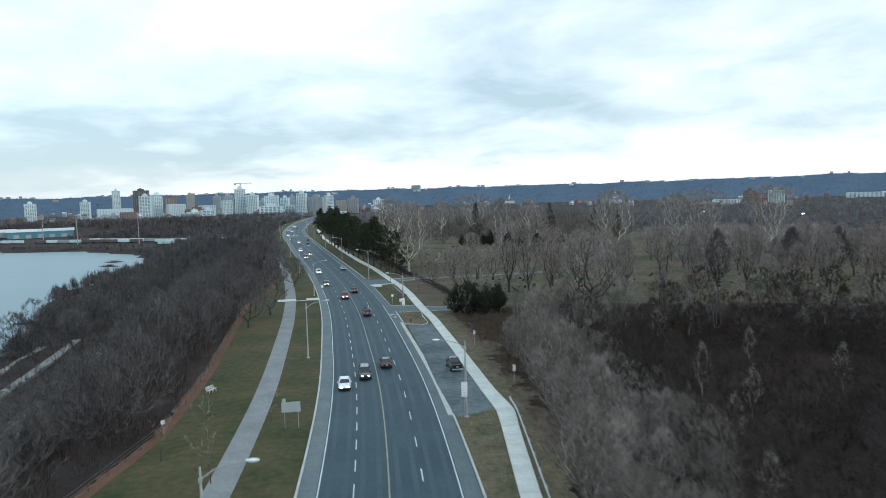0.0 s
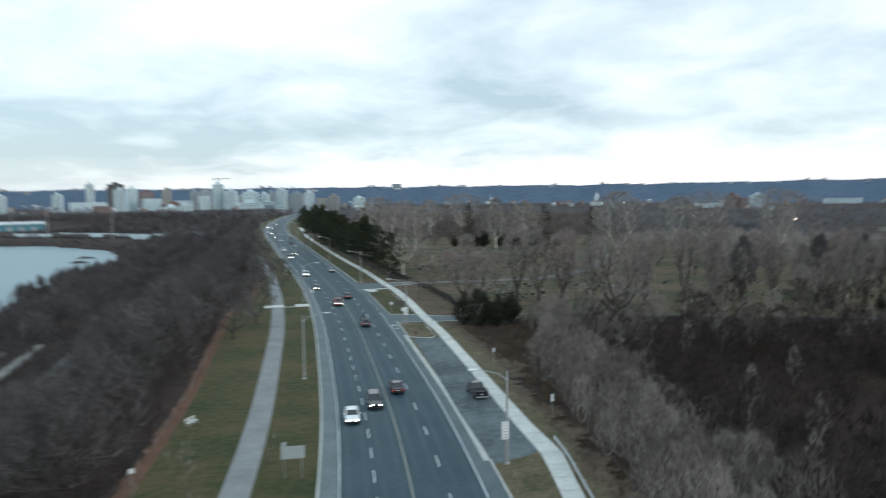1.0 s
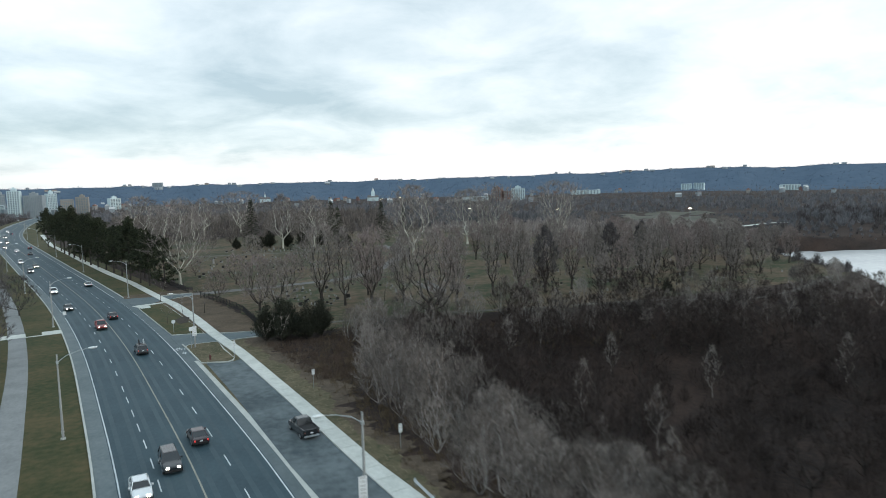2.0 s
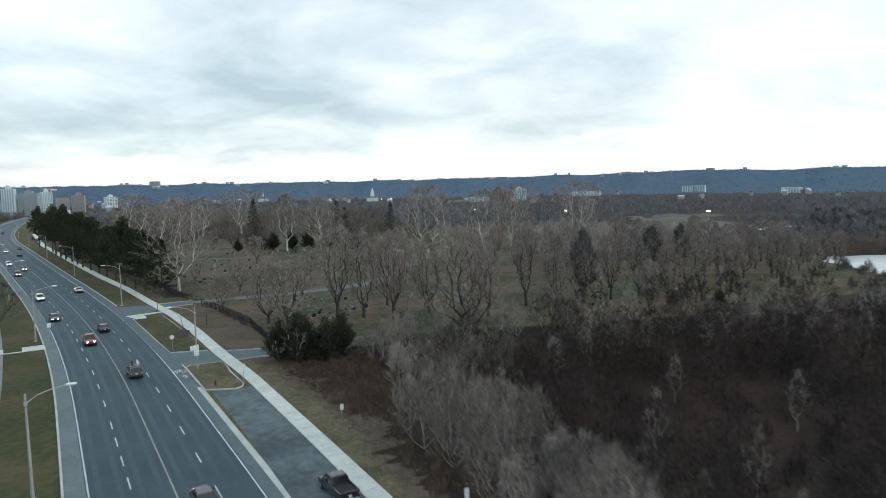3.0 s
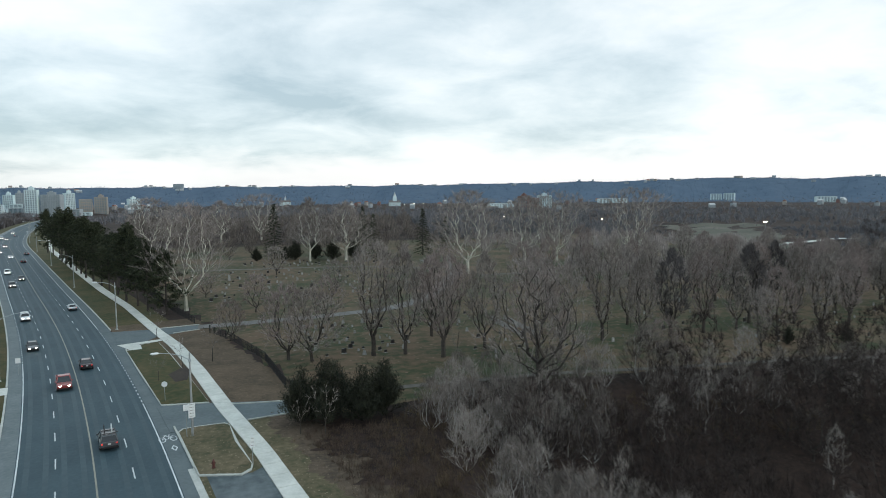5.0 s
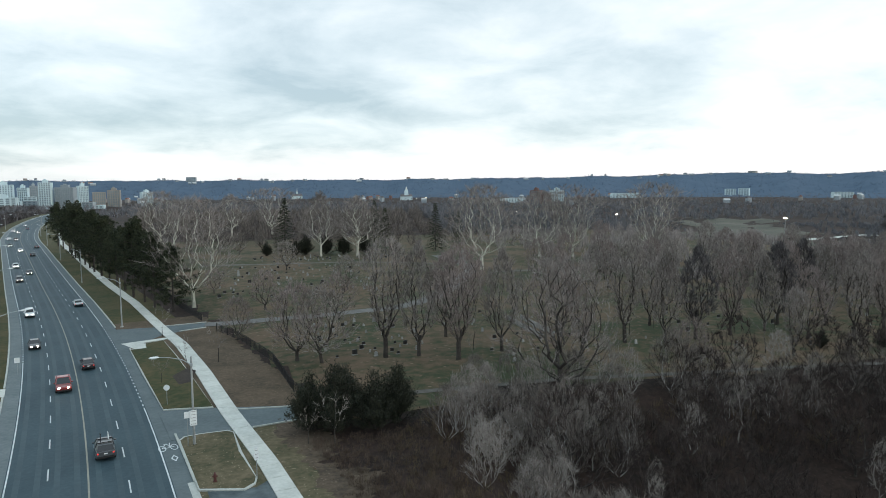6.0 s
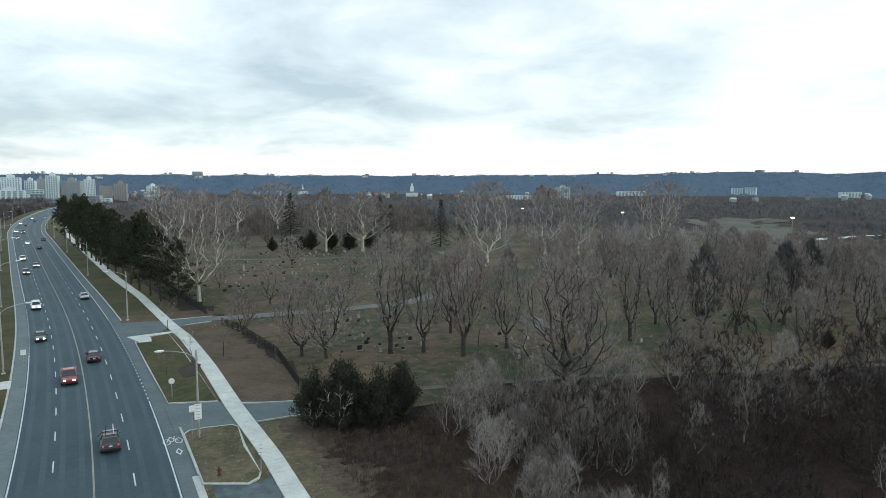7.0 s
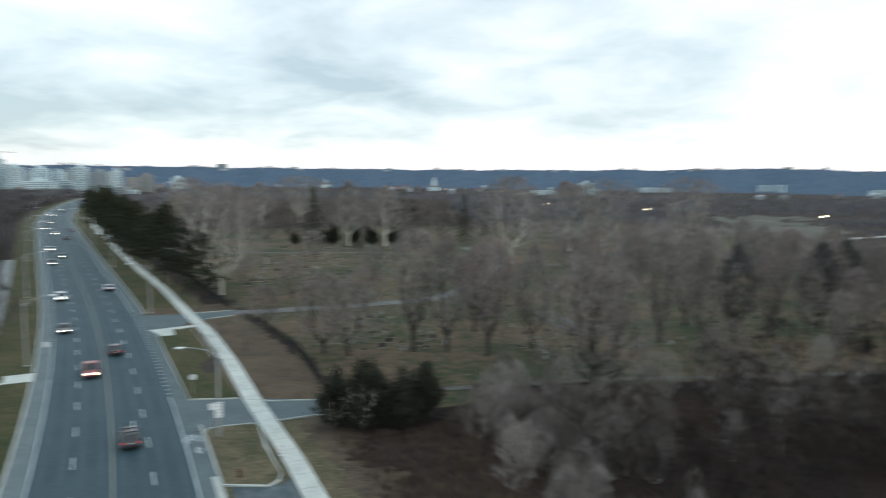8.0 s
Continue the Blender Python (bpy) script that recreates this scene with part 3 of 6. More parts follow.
pavement = thing("pavement", "pale concrete pavement of cast slabs beside the road", "pavement", kind="structure")
lengths = [math.dist(a, b) for a, b in zip(WALK_L, WALK_L[1:])]
total, stops = sum(lengths), np.cumsum([0] + lengths)
rows_s = np.arange(0, total - 0.1, 3.05)
for s0, s1 in zip(rows_s, rows_s[1:]):
    quad = []
    for s in (s0 + 0.03, s1 - 0.03):
        (px, py), (dx, dy) = along(WALK_L, s)
        (_, _), (ex, ey) = along(WALK_L, max(0, s - 1.5))
        (_, _), (fx, fy) = along(WALK_L, min(total - 0.2, s + 1.5))
        ux, uy = ex + fx, ey + fy
        un = math.hypot(ux, uy)
        wd = float(np.interp(s, stops, WALK_W))
        quad.append(((px, py), (px + wd * uy / un, py - wd * ux / un)))
    (a, b), (c, d) = quad
    vs = [(*a, 0.15), (*b, 0.15), (*d, 0.15), (*c, 0.15), (*a, 0.02), (*b, 0.02), (*d, 0.02), (*c, 0.02)]
    mesh_object("slab", vs, [(0, 1, 2, 3), (4, 5, 1, 0), (5, 6, 2, 1), (6, 7, 3, 2), (7, 4, 0, 3)], CONCRETE, pavement)

# the path on the bay side
path = strip("path", -120, 186.5, -18.0, -15.1, 0.05, PATHGREY, thick=0.05, label="grey asphalt footpath across the lawn", category="path")
strip("path", 190.5, 330, -18.0, -15.1, 0.05, PATHGREY, thick=0.05, label="grey asphalt footpath running under trees", category="path")
strip("concrete_pad", 186.5, 190.5, -20.0, -15.0, 0.06, CONCRETE, thick=0.06, label="pale concrete crossing pad on the path", category="pavement")
strip("concrete_pad", 186.3, 190.3, -12.2, -8.7, 0.06, CONCRETE, thick=0.06, label="pale concrete bus-stop pad at the kerb", category="pavement")
strip("concrete_pad", 186.3, 186.9, -15.1, -12.2, 0.06, CONCRETE, thick=0.06, label="narrow concrete link to the path", category="pavement")


# ---- the cemetery lawn and its drives ----
def draped(name, inside, x0, x1, y0, y1, cell, lift, material, label, category, kind="structure"):
    """A sheet laid on the ground wherever inside(x, y) holds."""
    xs, ys = np.arange(x0, x1 + cell, cell), np.arange(y0, y1 + cell, cell)
    X, Y = np.meshgrid(xs, ys)
    keep = inside(X, Y)
    Z = ground_z(X, Y) + lift
    n = len(xs)
    fs = [(j * n + i, j * n + i + 1, (j + 1) * n + i + 1, (j + 1) * n + i) for j in range(len(ys) - 1) for i in range(n - 1)
          if keep[j, i] and keep[j, i + 1] and keep[j + 1, i] and keep[j + 1, i + 1]]
    used = sorted({v for f in fs for v in f})
    at = {v: k for k, v in enumerate(used)}
    flatv = np.stack([X.ravel(), Y.ravel(), Z.ravel()], 1)[used]
    ob = mesh_object(name, flatv, [tuple(at[v] for v in f) for f in fs], material, smooth=True)
    return tagged(ob, label, category, kind=kind)


def off_of(x, y):
    rx, rs = road_x(y)
    return (x - rx) / np.hypot(1, rs)


MEADOW = surface("pale_dry_meadow", (0.070, 0.072, 0.056), (0.125, 0.115, 0.090), 0.95, 0.03, 0.3, 0.5)
CEMGRASS = surface("tired_cemetery_lawn", (0.034, 0.044, 0.018), (0.118, 0.080, 0.050), 0.95, 0.045, 0.5, 0.6, c3=(0.16, 0.115, 0.08), sharp=0.07)
draped("lawn", lambda x, y: (off_of(x, y) > 26) & (line_distance(x, y, RIM) < -1.5), -80, 260, 160, 430, 2.5, 0.08, CEMGRASS, "tired winter cemetery lawn with brown leaf patches", "grass")
FIELD = np.array([(345.0, 448), (410, 535), (525, 700)])


def field_distance(x, y):
    """Metres from the middle line of the open field past the wood."""
    return np.abs(line_distance(x, y, FIELD))


draped("meadow", lambda x, y: field_distance(x, y) < 44 + 10 * np.sin(x * 0.06) + 6 * np.sin(y * 0.13), 290, 590, 400, 760, 6, 0.3, MEADOW, "pale dry meadow among far woods", "grass")


def ribbon(name, line, width, lift, material, label, category, step=2.5):
    """A drive or path laid on the ground along a line."""
    pts = [Vector(p) for p in line]
    fine = []
    for i in range(len(pts) - 1):
        p0, p1, p2, p3 = pts[max(i - 1, 0)], pts[i], pts[i + 1], pts[min(i + 2, len(pts) - 1)]
        n = max(2, int((p2 - p1).length / step))
        for k in range(n):
            t = k / n
            fine.append(0.5 * (2 * p1 + (p2 - p0) * t + (2 * p0 - 5 * p1 + 4 * p2 - p3) * t * t + (3 * p1 - p0 - 3 * p2 + p3) * t**3))
    fine.append(pts[-1])
    vs, fs = [], []
    for i, p in enumerate(fine):
        d = (fine[min(i + 1, len(fine) - 1)] - fine[max(i - 1, 0)]).normalized()
        for sgn in (-1, 1):
            q = (p.x + sgn * d.y * width / 2, p.y - sgn * d.x * width / 2)
            vs.append((*q, float(ground_z(*q)) + lift))
    for i in range(len(fine) - 1):
        fs.append((2 * i, 2 * i + 1, 2 * i + 3, 2 * i + 2))
    ob = mesh_object(name, vs, fs, material)
    return tagged(ob, label, category, kind="structure")


ribbon("drive", [(-10.5, 225), (10.6, 223.7), (21, 225), (31, 227), (44, 239), (59, 264), (70, 289), (72, 330)], 4.2, 0.16, DRIVEGREY, "grey cemetery drive winding between graves", "drive")
ribbon("drive", [(72, 271), (90, 272), (140, 262), (180, 250)], 3.2, 0.17, CEMDRIVE, "grey cemetery drive winding between graves", "drive")
ribbon("drive", [(-14, 318), (3, 317), (22, 316.5), (40, 312), (72, 300)], 3.2, 0.17, CEMDRIVE, "grey cemetery drive winding between graves", "drive")
ribbon("path", [(13, 166.6), (27, 165.4), (42, 164.8), (66, 162.4), (88, 157.6), (115, 149.6), (150, 163)], 1.5, 0.14, CEMDRIVE, "narrow grey path along the ravine's rim", "path")

ribbon("road", [(335, 424), (358, 437), (390, 452), (424, 463), (480, 470)], 7.0, 0.5, CONCRETE, "pale distant lane beside the open field", "road", 5)

# ---- railway at the foot of the bank ----
BALLAST = surface("rail_ballast", (0.06, 0.056, 0.052), (0.12, 0.112, 0.105), 0.95, 0.2, 3.0, 0.5)
RAIL = paint("rail_steel", (0.16, 0.15, 0.145), 0.4, 0.8)
TRAIL = surface("gravel_trail", (0.2, 0.19, 0.175), (0.3, 0.29, 0.27), 0.95, 0.2, 2.0, 0.3)
for base in (-73.0,):
    bed = strip("railway", -60, 240, base - 3.4, base + 3.4, -18.3, BALLAST, label="gravel railway bed with steel rails below the bank", category="railway", thick=0.8)
    for k in (-2.55, -1.1, 1.1, 2.55):
        strip("rail", -60, 240, base + k - 0.09, base + k + 0.09, -18.1, RAIL, parent=bed, thick=0.15)
strip("railway", -60, 250, -88.5, -85.8, -18.1, TRAIL, label="pale gravel service track beside the rails", category="track", thick=0.8)
strip("path", -60, 250, -99.8, -96.6, -19.6, TRAIL, label="pale gravel waterfront trail", category="path", thick=0.8)


# ---- trees ----
def segments_mesh(name, segs, sides, packed=False):
    """Tapered branch pieces (p0, p1, r0, r1) as one mesh; the thin ones have three sides."""
    rows = segs if packed else np.array([(*s[0], *s[1], s[2], s[3]) for s in segs], float)
    verts, faces, first = [], [], 0
    for a, k in ((rows[rows[:, 6] > 0.10], max(5, sides)), (rows[(rows[:, 6] <= 0.10) & (rows[:, 6] > 0.05)], 4), (rows[rows[:, 6] <= 0.05], 3)):
        if not len(a):
            continue
        p0, p1, r0, r1 = a[:, :3], a[:, 3:6], a[:, 6], a[:, 7]
        d = p1 - p0
        d /= np.linalg.norm(d, axis=1, keepdims=True) + 1e-9
        ref = np.where(np.abs(d[:, 2:3]) < 0.9, [[0.0, 0, 1]], [[1.0, 0, 0]])
        u = np.cross(d, ref)
        u /= np.linalg.norm(u, axis=1, keepdims=True)
        v = np.cross(d, u)
        ang = np.arange(k) * math.tau / k
        ring = np.cos(ang)[None, :, None] * u[:, None] + np.sin(ang)[None, :, None] * v[:, None]
        low, top = p0[:, None] + r0[:, None, None] * ring, p1[:, None] + r1[:, None, None] * ring
        verts.append(np.concatenate([low, top], 1).reshape(-1, 3))
        j = np.arange(k)
        quad = np.stack([j, (j + 1) % k, (j + 1) % k + k, j + k], 1)
        faces += (first + np.arange(len(a))[:, None, None] * 2 * k + quad[None]).reshape(-1, 4).tolist()
        first += len(verts[-1])
    me = bpy.data.meshes.new(name)
    me.from_pydata(np.concatenate(verts).tolist(), [], faces)
    return me


def spikes_mesh(name, spikes):
    """Fine twigs or needles (base, tip, radius) as three-sided spikes in one mesh."""
    a = spikes if isinstance(spikes, np.ndarray) else np.array([(*s[0], *s[1], s[2]) for s in spikes], float)
    p0, p1, r = a[:, :3], a[:, 3:6], a[:, 6]
    d = p1 - p0
    d /= np.linalg.norm(d, axis=1, keepdims=True) + 1e-9
    ref = np.where(np.abs(d[:, 2:3]) < 0.9, [[0.0, 0, 1]], [[1.0, 0, 0]])
    u = np.cross(d, ref)
    u /= np.linalg.norm(u, axis=1, keepdims=True)
    v = np.cross(d, u)
    ang = np.arange(3) * math.tau / 3
    ring = p0[:, None] + r[:, None, None] * (np.cos(ang)[None, :, None] * u[:, None] + np.sin(ang)[None, :, None] * v[:, None])
    verts = np.concatenate([ring, p1[:, None]], 1).reshape(-1, 3)
    base = np.arange(len(a))[:, None, None] * 4
    tri = np.array([(0, 1, 3), (1, 2, 3), (2, 0, 3)])
    me = bpy.data.meshes.new(name)
    me.from_pydata(verts.tolist(), [], (base + tri[None]).reshape(-1, 3).tolist())
    return me


def twigs_mesh(name, spikes, seed=1):
    """Fine twigs (base, tip, radius) as slim tapering blades turned every way, in one mesh."""
    a = spikes if isinstance(spikes, np.ndarray) else np.array([(*s[0], *s[1], s[2]) for s in spikes], float)
    p0, p1, r = a[:, :3], a[:, 3:6], a[:, 6]
    side = np.cross(p1 - p0, np.random.default_rng(seed).normal(0, 1, p0.shape))
    side *= r[:, None] / (np.linalg.norm(side, axis=1, keepdims=True) + 1e-9)
    verts = np.stack([p0 - side, p0 + side, p1], 1).reshape(-1, 3)
    me = bpy.data.meshes.new(name)
    me.from_pydata(verts.tolist(), [], np.arange(len(verts)).reshape(-1, 3).tolist())
    return me


def turned(d, angle, spin, rng):
    """The direction d tilted by angle and spun about itself."""
    side = d.cross(Vector((rng.uniform(-1, 1), rng.uniform(-1, 1), rng.uniform(-0.3, 0.3))))
    if side.length < 1e-3:
        side = Vector((1, 0, 0))
    side.normalize()
    side.rotate(Matrix.Rotation(spin, 3, d))
    out = d.copy()
    out.rotate(Matrix.Rotation(angle, 3, side))
    return out.normalized()


def bare_tree(seed, height=15.0, bole=0.16, leaders=6, spread=(10, 38), steps=6, shoots=2, twigs=4, twig_len=1.5, thick=0.24, wander=0.10, reach=0.34, twig_r=0.024, lean=0.0, stems=1, branch_steps=3, taper=0.78):
    """Branch pieces and twigs of a leafless tree: a bole, rising leaders, side branches and fine twigs."""
    rng = random.Random(seed)
    limbs, fine = [], []
    for s in range(stems):
        a = rng.uniform(0, 6.28)
        tilt = lean if stems == 1 else rng.uniform(0.1, 0.45)
        d = Vector((math.cos(a) * tilt, math.sin(a) * tilt, 1)).normalized()
        p = Vector((math.cos(a), math.sin(a), 0)) * (0.35 if stems > 1 else 0) - Vector((0, 0, 0.4))
        top = height * bole * rng.uniform(0.85, 1.15)
        r = thick
        for i in range(3):
            d = (d + Vector((rng.gauss(0, wander * 0.4), rng.gauss(0, wander * 0.4), 0.1))).normalized()
            q = p + d * (top + 0.4) / 3
            limbs.append((p, q, r * (1.25 if i == 0 else 1.0), r * 0.93))
            p, r = q, r * 0.93
        spin = rng.uniform(0, 6.28)
        for k in range(leaders):
            f = 0.0 if k == 0 else (0.35 + 0.65 * rng.random())
            ang = radians(spread[0] + (spread[1] - spread[0]) * f)
            az = spin + k * 2.4 + rng.uniform(-0.3, 0.3)
            ld = (d + Vector((math.cos(az) * math.tan(ang), math.sin(az) * math.tan(ang), 0))).normalized()
            length = (height - top) * (1.02 - 0.22 * f) * rng.uniform(0.85, 1.0) / max(0.75, math.cos(ang) + 0.12)
            lp, lr = p - d * rng.uniform(0, top * 0.25), r * rng.uniform(0.5, 0.7)
            for i in range(steps):
                ld = (ld + Vector((rng.gauss(0, wander), rng.gauss(0, wander), rng.gauss(0, wander * 0.5) + 0.045))).normalized()
                lq = lp + ld * length / steps
                nr = max(0.02, lr * taper)
                limbs.append((lp, lq, lr, nr))
                if i >= 1:
                    for _ in range(shoots):
                        bd = turned(ld, radians(rng.uniform(28, 58)), rng.uniform(0, 6.28), rng)
                        bl = length * reach * (1.1 - 0.6 * i / steps) * rng.uniform(0.6, 1.15)
                        bp, br = lp.lerp(lq, rng.random()), lr * 0.42
                        for j in range(branch_steps):
                            bd = (bd + Vector((rng.gauss(0, wander * 1.3), rng.gauss(0, wander * 1.3), rng.gauss(0.10, wander)))).normalized()
                            bq = bp + bd * bl / branch_steps
                            limbs.append((bp, bq, max(0.018, br), max(0.014, br * 0.7)))
                            for _ in range(twigs):
                                at = bp.lerp(bq, rng.random())
                                td = (turned(bd, radians(rng.uniform(12, 52)), rng.uniform(0, 6.28), rng) + Vector((0, 0, 0.18))).normalized()
                                fine.append((at, at + td * twig_len * rng.uniform(0.5, 1.3), twig_r * rng.uniform(0.7, 1.2)))
                            bp, br = bq, br * 0.7
                lp, lr = lq, nr
            for _ in range(twigs * 2):
                td = turned(ld, radians(rng.uniform(3, 32)), rng.uniform(0, 6.28), rng)
                fine.append((lp, lp + td * twig_len * rng.uniform(0.6, 1.3), twig_r))
    return limbs, fine


SHAPE_OF = {
    "vase": lambda u: (0.22 + 0.90 * u) * np.sqrt(np.clip(1 - u**6, 0, 1)),
    "oval": lambda u: (0.50 + 0.50 * np.sin(np.pi * np.clip(u, 0, 1) ** 0.8)) * np.sqrt(np.clip(1 - u**4, 0, 1)),
    "round": lambda u: np.sqrt(np.clip(1 - (1.45 * u - 0.45) ** 2, 0.05, 1)),
}


def grown_tree(seed, height=15.0, width=9.0, bole=0.2, shape="vase", tips=130, thick=0.3, twigs=8, twig_len=1.4, twig_r=0.025, rise=0.9, crook=0.10, stems=1, lean=0.0, shell=0.55, bits=3):
    """Branch pieces and twigs of a leafless tree: limbs reach out to shoots all through its crown, each from the nearest wood, and thicken towards the bole."""
    r = np.random.default_rng(seed)
    at, parent, run = [], [], []
    lean_way = r.uniform(0, math.tau)
    tilt = np.array([math.cos(lean_way), math.sin(lean_way), 0]) * lean * height
    top = height * bole
    for k in range(stems):
        a, off = k * math.tau / stems + r.uniform(0, 0.8), (0.0 if stems == 1 else 0.06 * width)
        out = np.array([math.cos(a), math.sin(a), 0.0])
        p = out * off * 0.1 + np.array([0, 0, -0.4])
        mine = -1
        for i in range(4):
            at.append(p.copy())
            parent.append(mine)
            run.append(0.0 if mine < 0 else run[mine] + (top + 0.4) / 3)
            mine = len(at) - 1
            p = p + np.array([0, 0, (top + 0.4) / 3]) + tilt * bole / 3 + out * (0.0 if stems == 1 else 0.06 * width) + np.append(r.normal(0, crook * 0.5, 2), 0)
    roots = stems * 4
    u = r.uniform(0.03, 1.0, tips) ** 0.8
    rad = width / 2 * SHAPE_OF[shape](u) * (shell + (1 - shell) * np.sqrt(r.random(tips))) * r.uniform(0.15, 1, tips) ** (0.9 - shell)
    rad *= r.uniform(0.88, 1.12, tips)
    a = r.uniform(0, math.tau, tips)
    goal = np.stack([np.cos(a) * rad, np.sin(a) * rad, top + (height - top) * u * r.uniform(0.93, 1.03, tips)], 1) + tilt[None] * u[:, None]
    goal = goal[np.argsort(np.linalg.norm(goal - np.array([0, 0, top]), axis=1))]
    ends = []
    for g in goal:
        pts = np.array(at)
        d = g - pts
        flat = np.hypot(d[:, 0], d[:, 1])
        cost = np.linalg.norm(d, axis=1) + 1.6 * np.clip(flat * rise - d[:, 2], 0, None) + 0.74 * np.array(run)
        cost[[i for i in range(roots) if i % 4 < 2]] += height
        j = int(np.argmin(cost))
        gap = d[j]
        length = float(np.linalg.norm(gap))
        n = max(2, min(bits + 1, int(length / 1.1)))
        came = pts[j] - pts[parent[j]] if parent[j] >= 0 else np.array([0, 0, 1.0])
        came = came / (np.linalg.norm(came) + 1e-9) * 0.10
        mine = j
        for i in range(1, n + 1):
            t = i / n
            p = pts[j] + gap * t + came * length * t * (1 - t) + (r.normal(0, crook * length * 0.36, 3) * np.array([1, 1, 0.6]) if i < n else 0)
            at.append(p)
            parent.append(mine)
            run.append(run[mine] + length / n)
            mine = len(at) - 1
        ends.append(mine)
    pts = np.array(at)
    load = np.zeros(len(pts))
    load[ends] = 1.0
    for i in range(len(pts) - 1, -1, -1):
        if parent[i] >= 0:
            load[parent[i]] += load[i]
    size = thick * (np.maximum(load, 0.6) / (tips / stems)) ** 0.60
    limbs, fine = [], []
    for i, j in enumerate(parent):
        if j < 0:
            continue
        r0 = min(size[j], size[i] * 1.25)
        limbs.append((Vector(pts[j]), Vector(pts[i]), float(r0 * (1.35 if j % 4 == 0 and j < roots else 1.0)), float(size[i])))
        if load[i] <= 3:
            way = pts[i] - pts[j]
            way = way / (np.linalg.norm(way) + 1e-9)
            for _ in range(twigs if load[i] <= 1 else twigs // 2):
                d = way + r.normal(0, 0.42, 3) + np.array([0, 0, 0.18])
                d /= np.linalg.norm(d)
                p = pts[j] + (pts[i] - pts[j]) * r.random()
                fine.append((Vector(p), Vector(p + d * twig_len * r.uniform(0.4, 1.2)), twig_r * r.uniform(0.7, 1.25)))
    return limbs, fine


def tree_thing(name, made, bark, twig, label, category="tree", group="", sides=5, slim=0.034):
    limbs, fine = made
    fine = fine + [(a, b, c) for a, b, c, d in limbs if c < slim]
    limbs = [m for m in limbs if m[2] >= slim]
    ob = thing(name, label, category, group)
    me = segments_mesh("trunk", limbs, sides)
    me.materials.append(bark)
    trunk = new("trunk", me)
    trunk.parent = ob
    me = twigs_mesh("crown", fine)
    me.materials.append(twig)
    crown = new("crown", me)
    crown.parent = ob
    return ob


def standing(x, y, scale=1.0, spin=0.0, dz=0.0, tall=1.0):
    return pose(x, y, float(ground_z(x, y)) + dz, 0, 0, spin) @ Matrix.Diagonal((scale, scale, scale * tall, 1))


class Stand:
    """A few kinds of one tree, set out copy by copy."""

    def __init__(self, kinds):
        self.kinds, self.used = kinds, [False] * len(kinds)

    def put(self, i, m, label=""):
        i %= len(self.kinds)
        if not self.used[i]:
            self.used[i] = True
            self.kinds[i].matrix_world = m
            ob = self.kinds[i]
        else:
            ob = copy_thing(self.kinds[i], m)
        if label:
            ob["label"] = label
        return ob


rng = random.Random(11)
# all kinds are 1:1 at the height named in their making
VASE = Stand([tree_thing("tree", grown_tree(100 + i, 18, (9.5, 7.5, 10.5, 8.5, 11.5, 9.5)[i], (0.17, 0.2, 0.16, 0.22, 0.18, 0.14)[i], ("vase", "oval", "vase", "oval", "round", "vase")[i], 420, (0.35, 0.31, 0.38, 0.33, 0.36, 0.34)[i], 9, 1.4, 0.033, (0.75, 1.0, 0.7, 0.9, 0.6, 0.8)[i], 0.11), BARK, (TWIG, TWIG, TWIGROSE, TWIG, TWIGROSE, TWIG)[i], "leafless vase-shaped grey-brown tree on the cemetery lawn", group="cemetery trees") for i in range(6)])
SPREAD = Stand([tree_thing("tree", grown_tree(150 + i, 12, 10.5 + i, 0.2, "round", 320, 0.29, 7, 1.2, 0.034, 0.4, 0.15, lean=0.06 * i), BARK, (TWIGROSE, TWIG, TWIGROSE)[i], "leafless spreading brown tree on the cemetery lawn", group="cemetery trees") for i in range(3)])
DENSE = Stand([tree_thing("tree", grown_tree(180 + i, 17, 8 + i, 0.2, "oval", 420, 0.36, 11, 1.4, 0.042, 1.0, 0.10), BARK, TWIGBANK, "leafless dark tree with a dense upright crown among the graves", group="cemetery trees") for i in range(2)])
BROAD = Stand([tree_thing("tree", grown_tree(200 + i, 15, 11 + i, 0.16, "round", 150, 0.30, 8, 1.8, 0.05, 0.7, 0.12), BARK, TWIGMID, "leafless broad-crowned brown tree in the woods", group="woodland trees") for i in range(4)])
SAPLING = Stand([tree_thing("sapling", bare_tree(300 + i, 6, 0.3, 4, (8, 36), 4, 1, 3, 0.6, 0.06, 0.1, 0.3, 0.014), BARK, TWIG, "slender leafless sapling", "tree", "saplings", 4) for i in range(2)])
THICKET = Stand([tree_thing("shrub", grown_tree(500 + i, 7, (7.0, 6.0, 8.0, 6.5, 5.0)[i], 0.12, "round", (230, 210, 240, 210, 170)[i], 0.05, 6, 1.1, 0.020, 0.55, 0.12, stems=4, shell=0.4), (TWIGSILVER, TWIGGREY, TWIGMID, TWIGGREY, TWIGSILVER)[i], (TWIGMID, TWIGGREY, TWIGMID, TWIGMID, TWIGGREY)[i], "pale grey leafless thicket shrub on the ravine's slope", "shrub", "thicket shrubs", 4, 0.014) for i in range(5)])
SYC = Stand([tree_thing("sycamore", grown_tree(600 + i, 25, (18, 23, 16, 24)[i], (0.24, 0.2, 0.26, 0.18)[i], ("round", "vase", "oval", "vase")[i], 640, 0.31, 6, 1.7, 0.036, 0.55, 0.12, shell=0.42), SYCBARK, SYCTWIG, "tall bare sycamore with white bark and tan crown", "tree", "sycamores", slim=0.02) for i in range(4)])
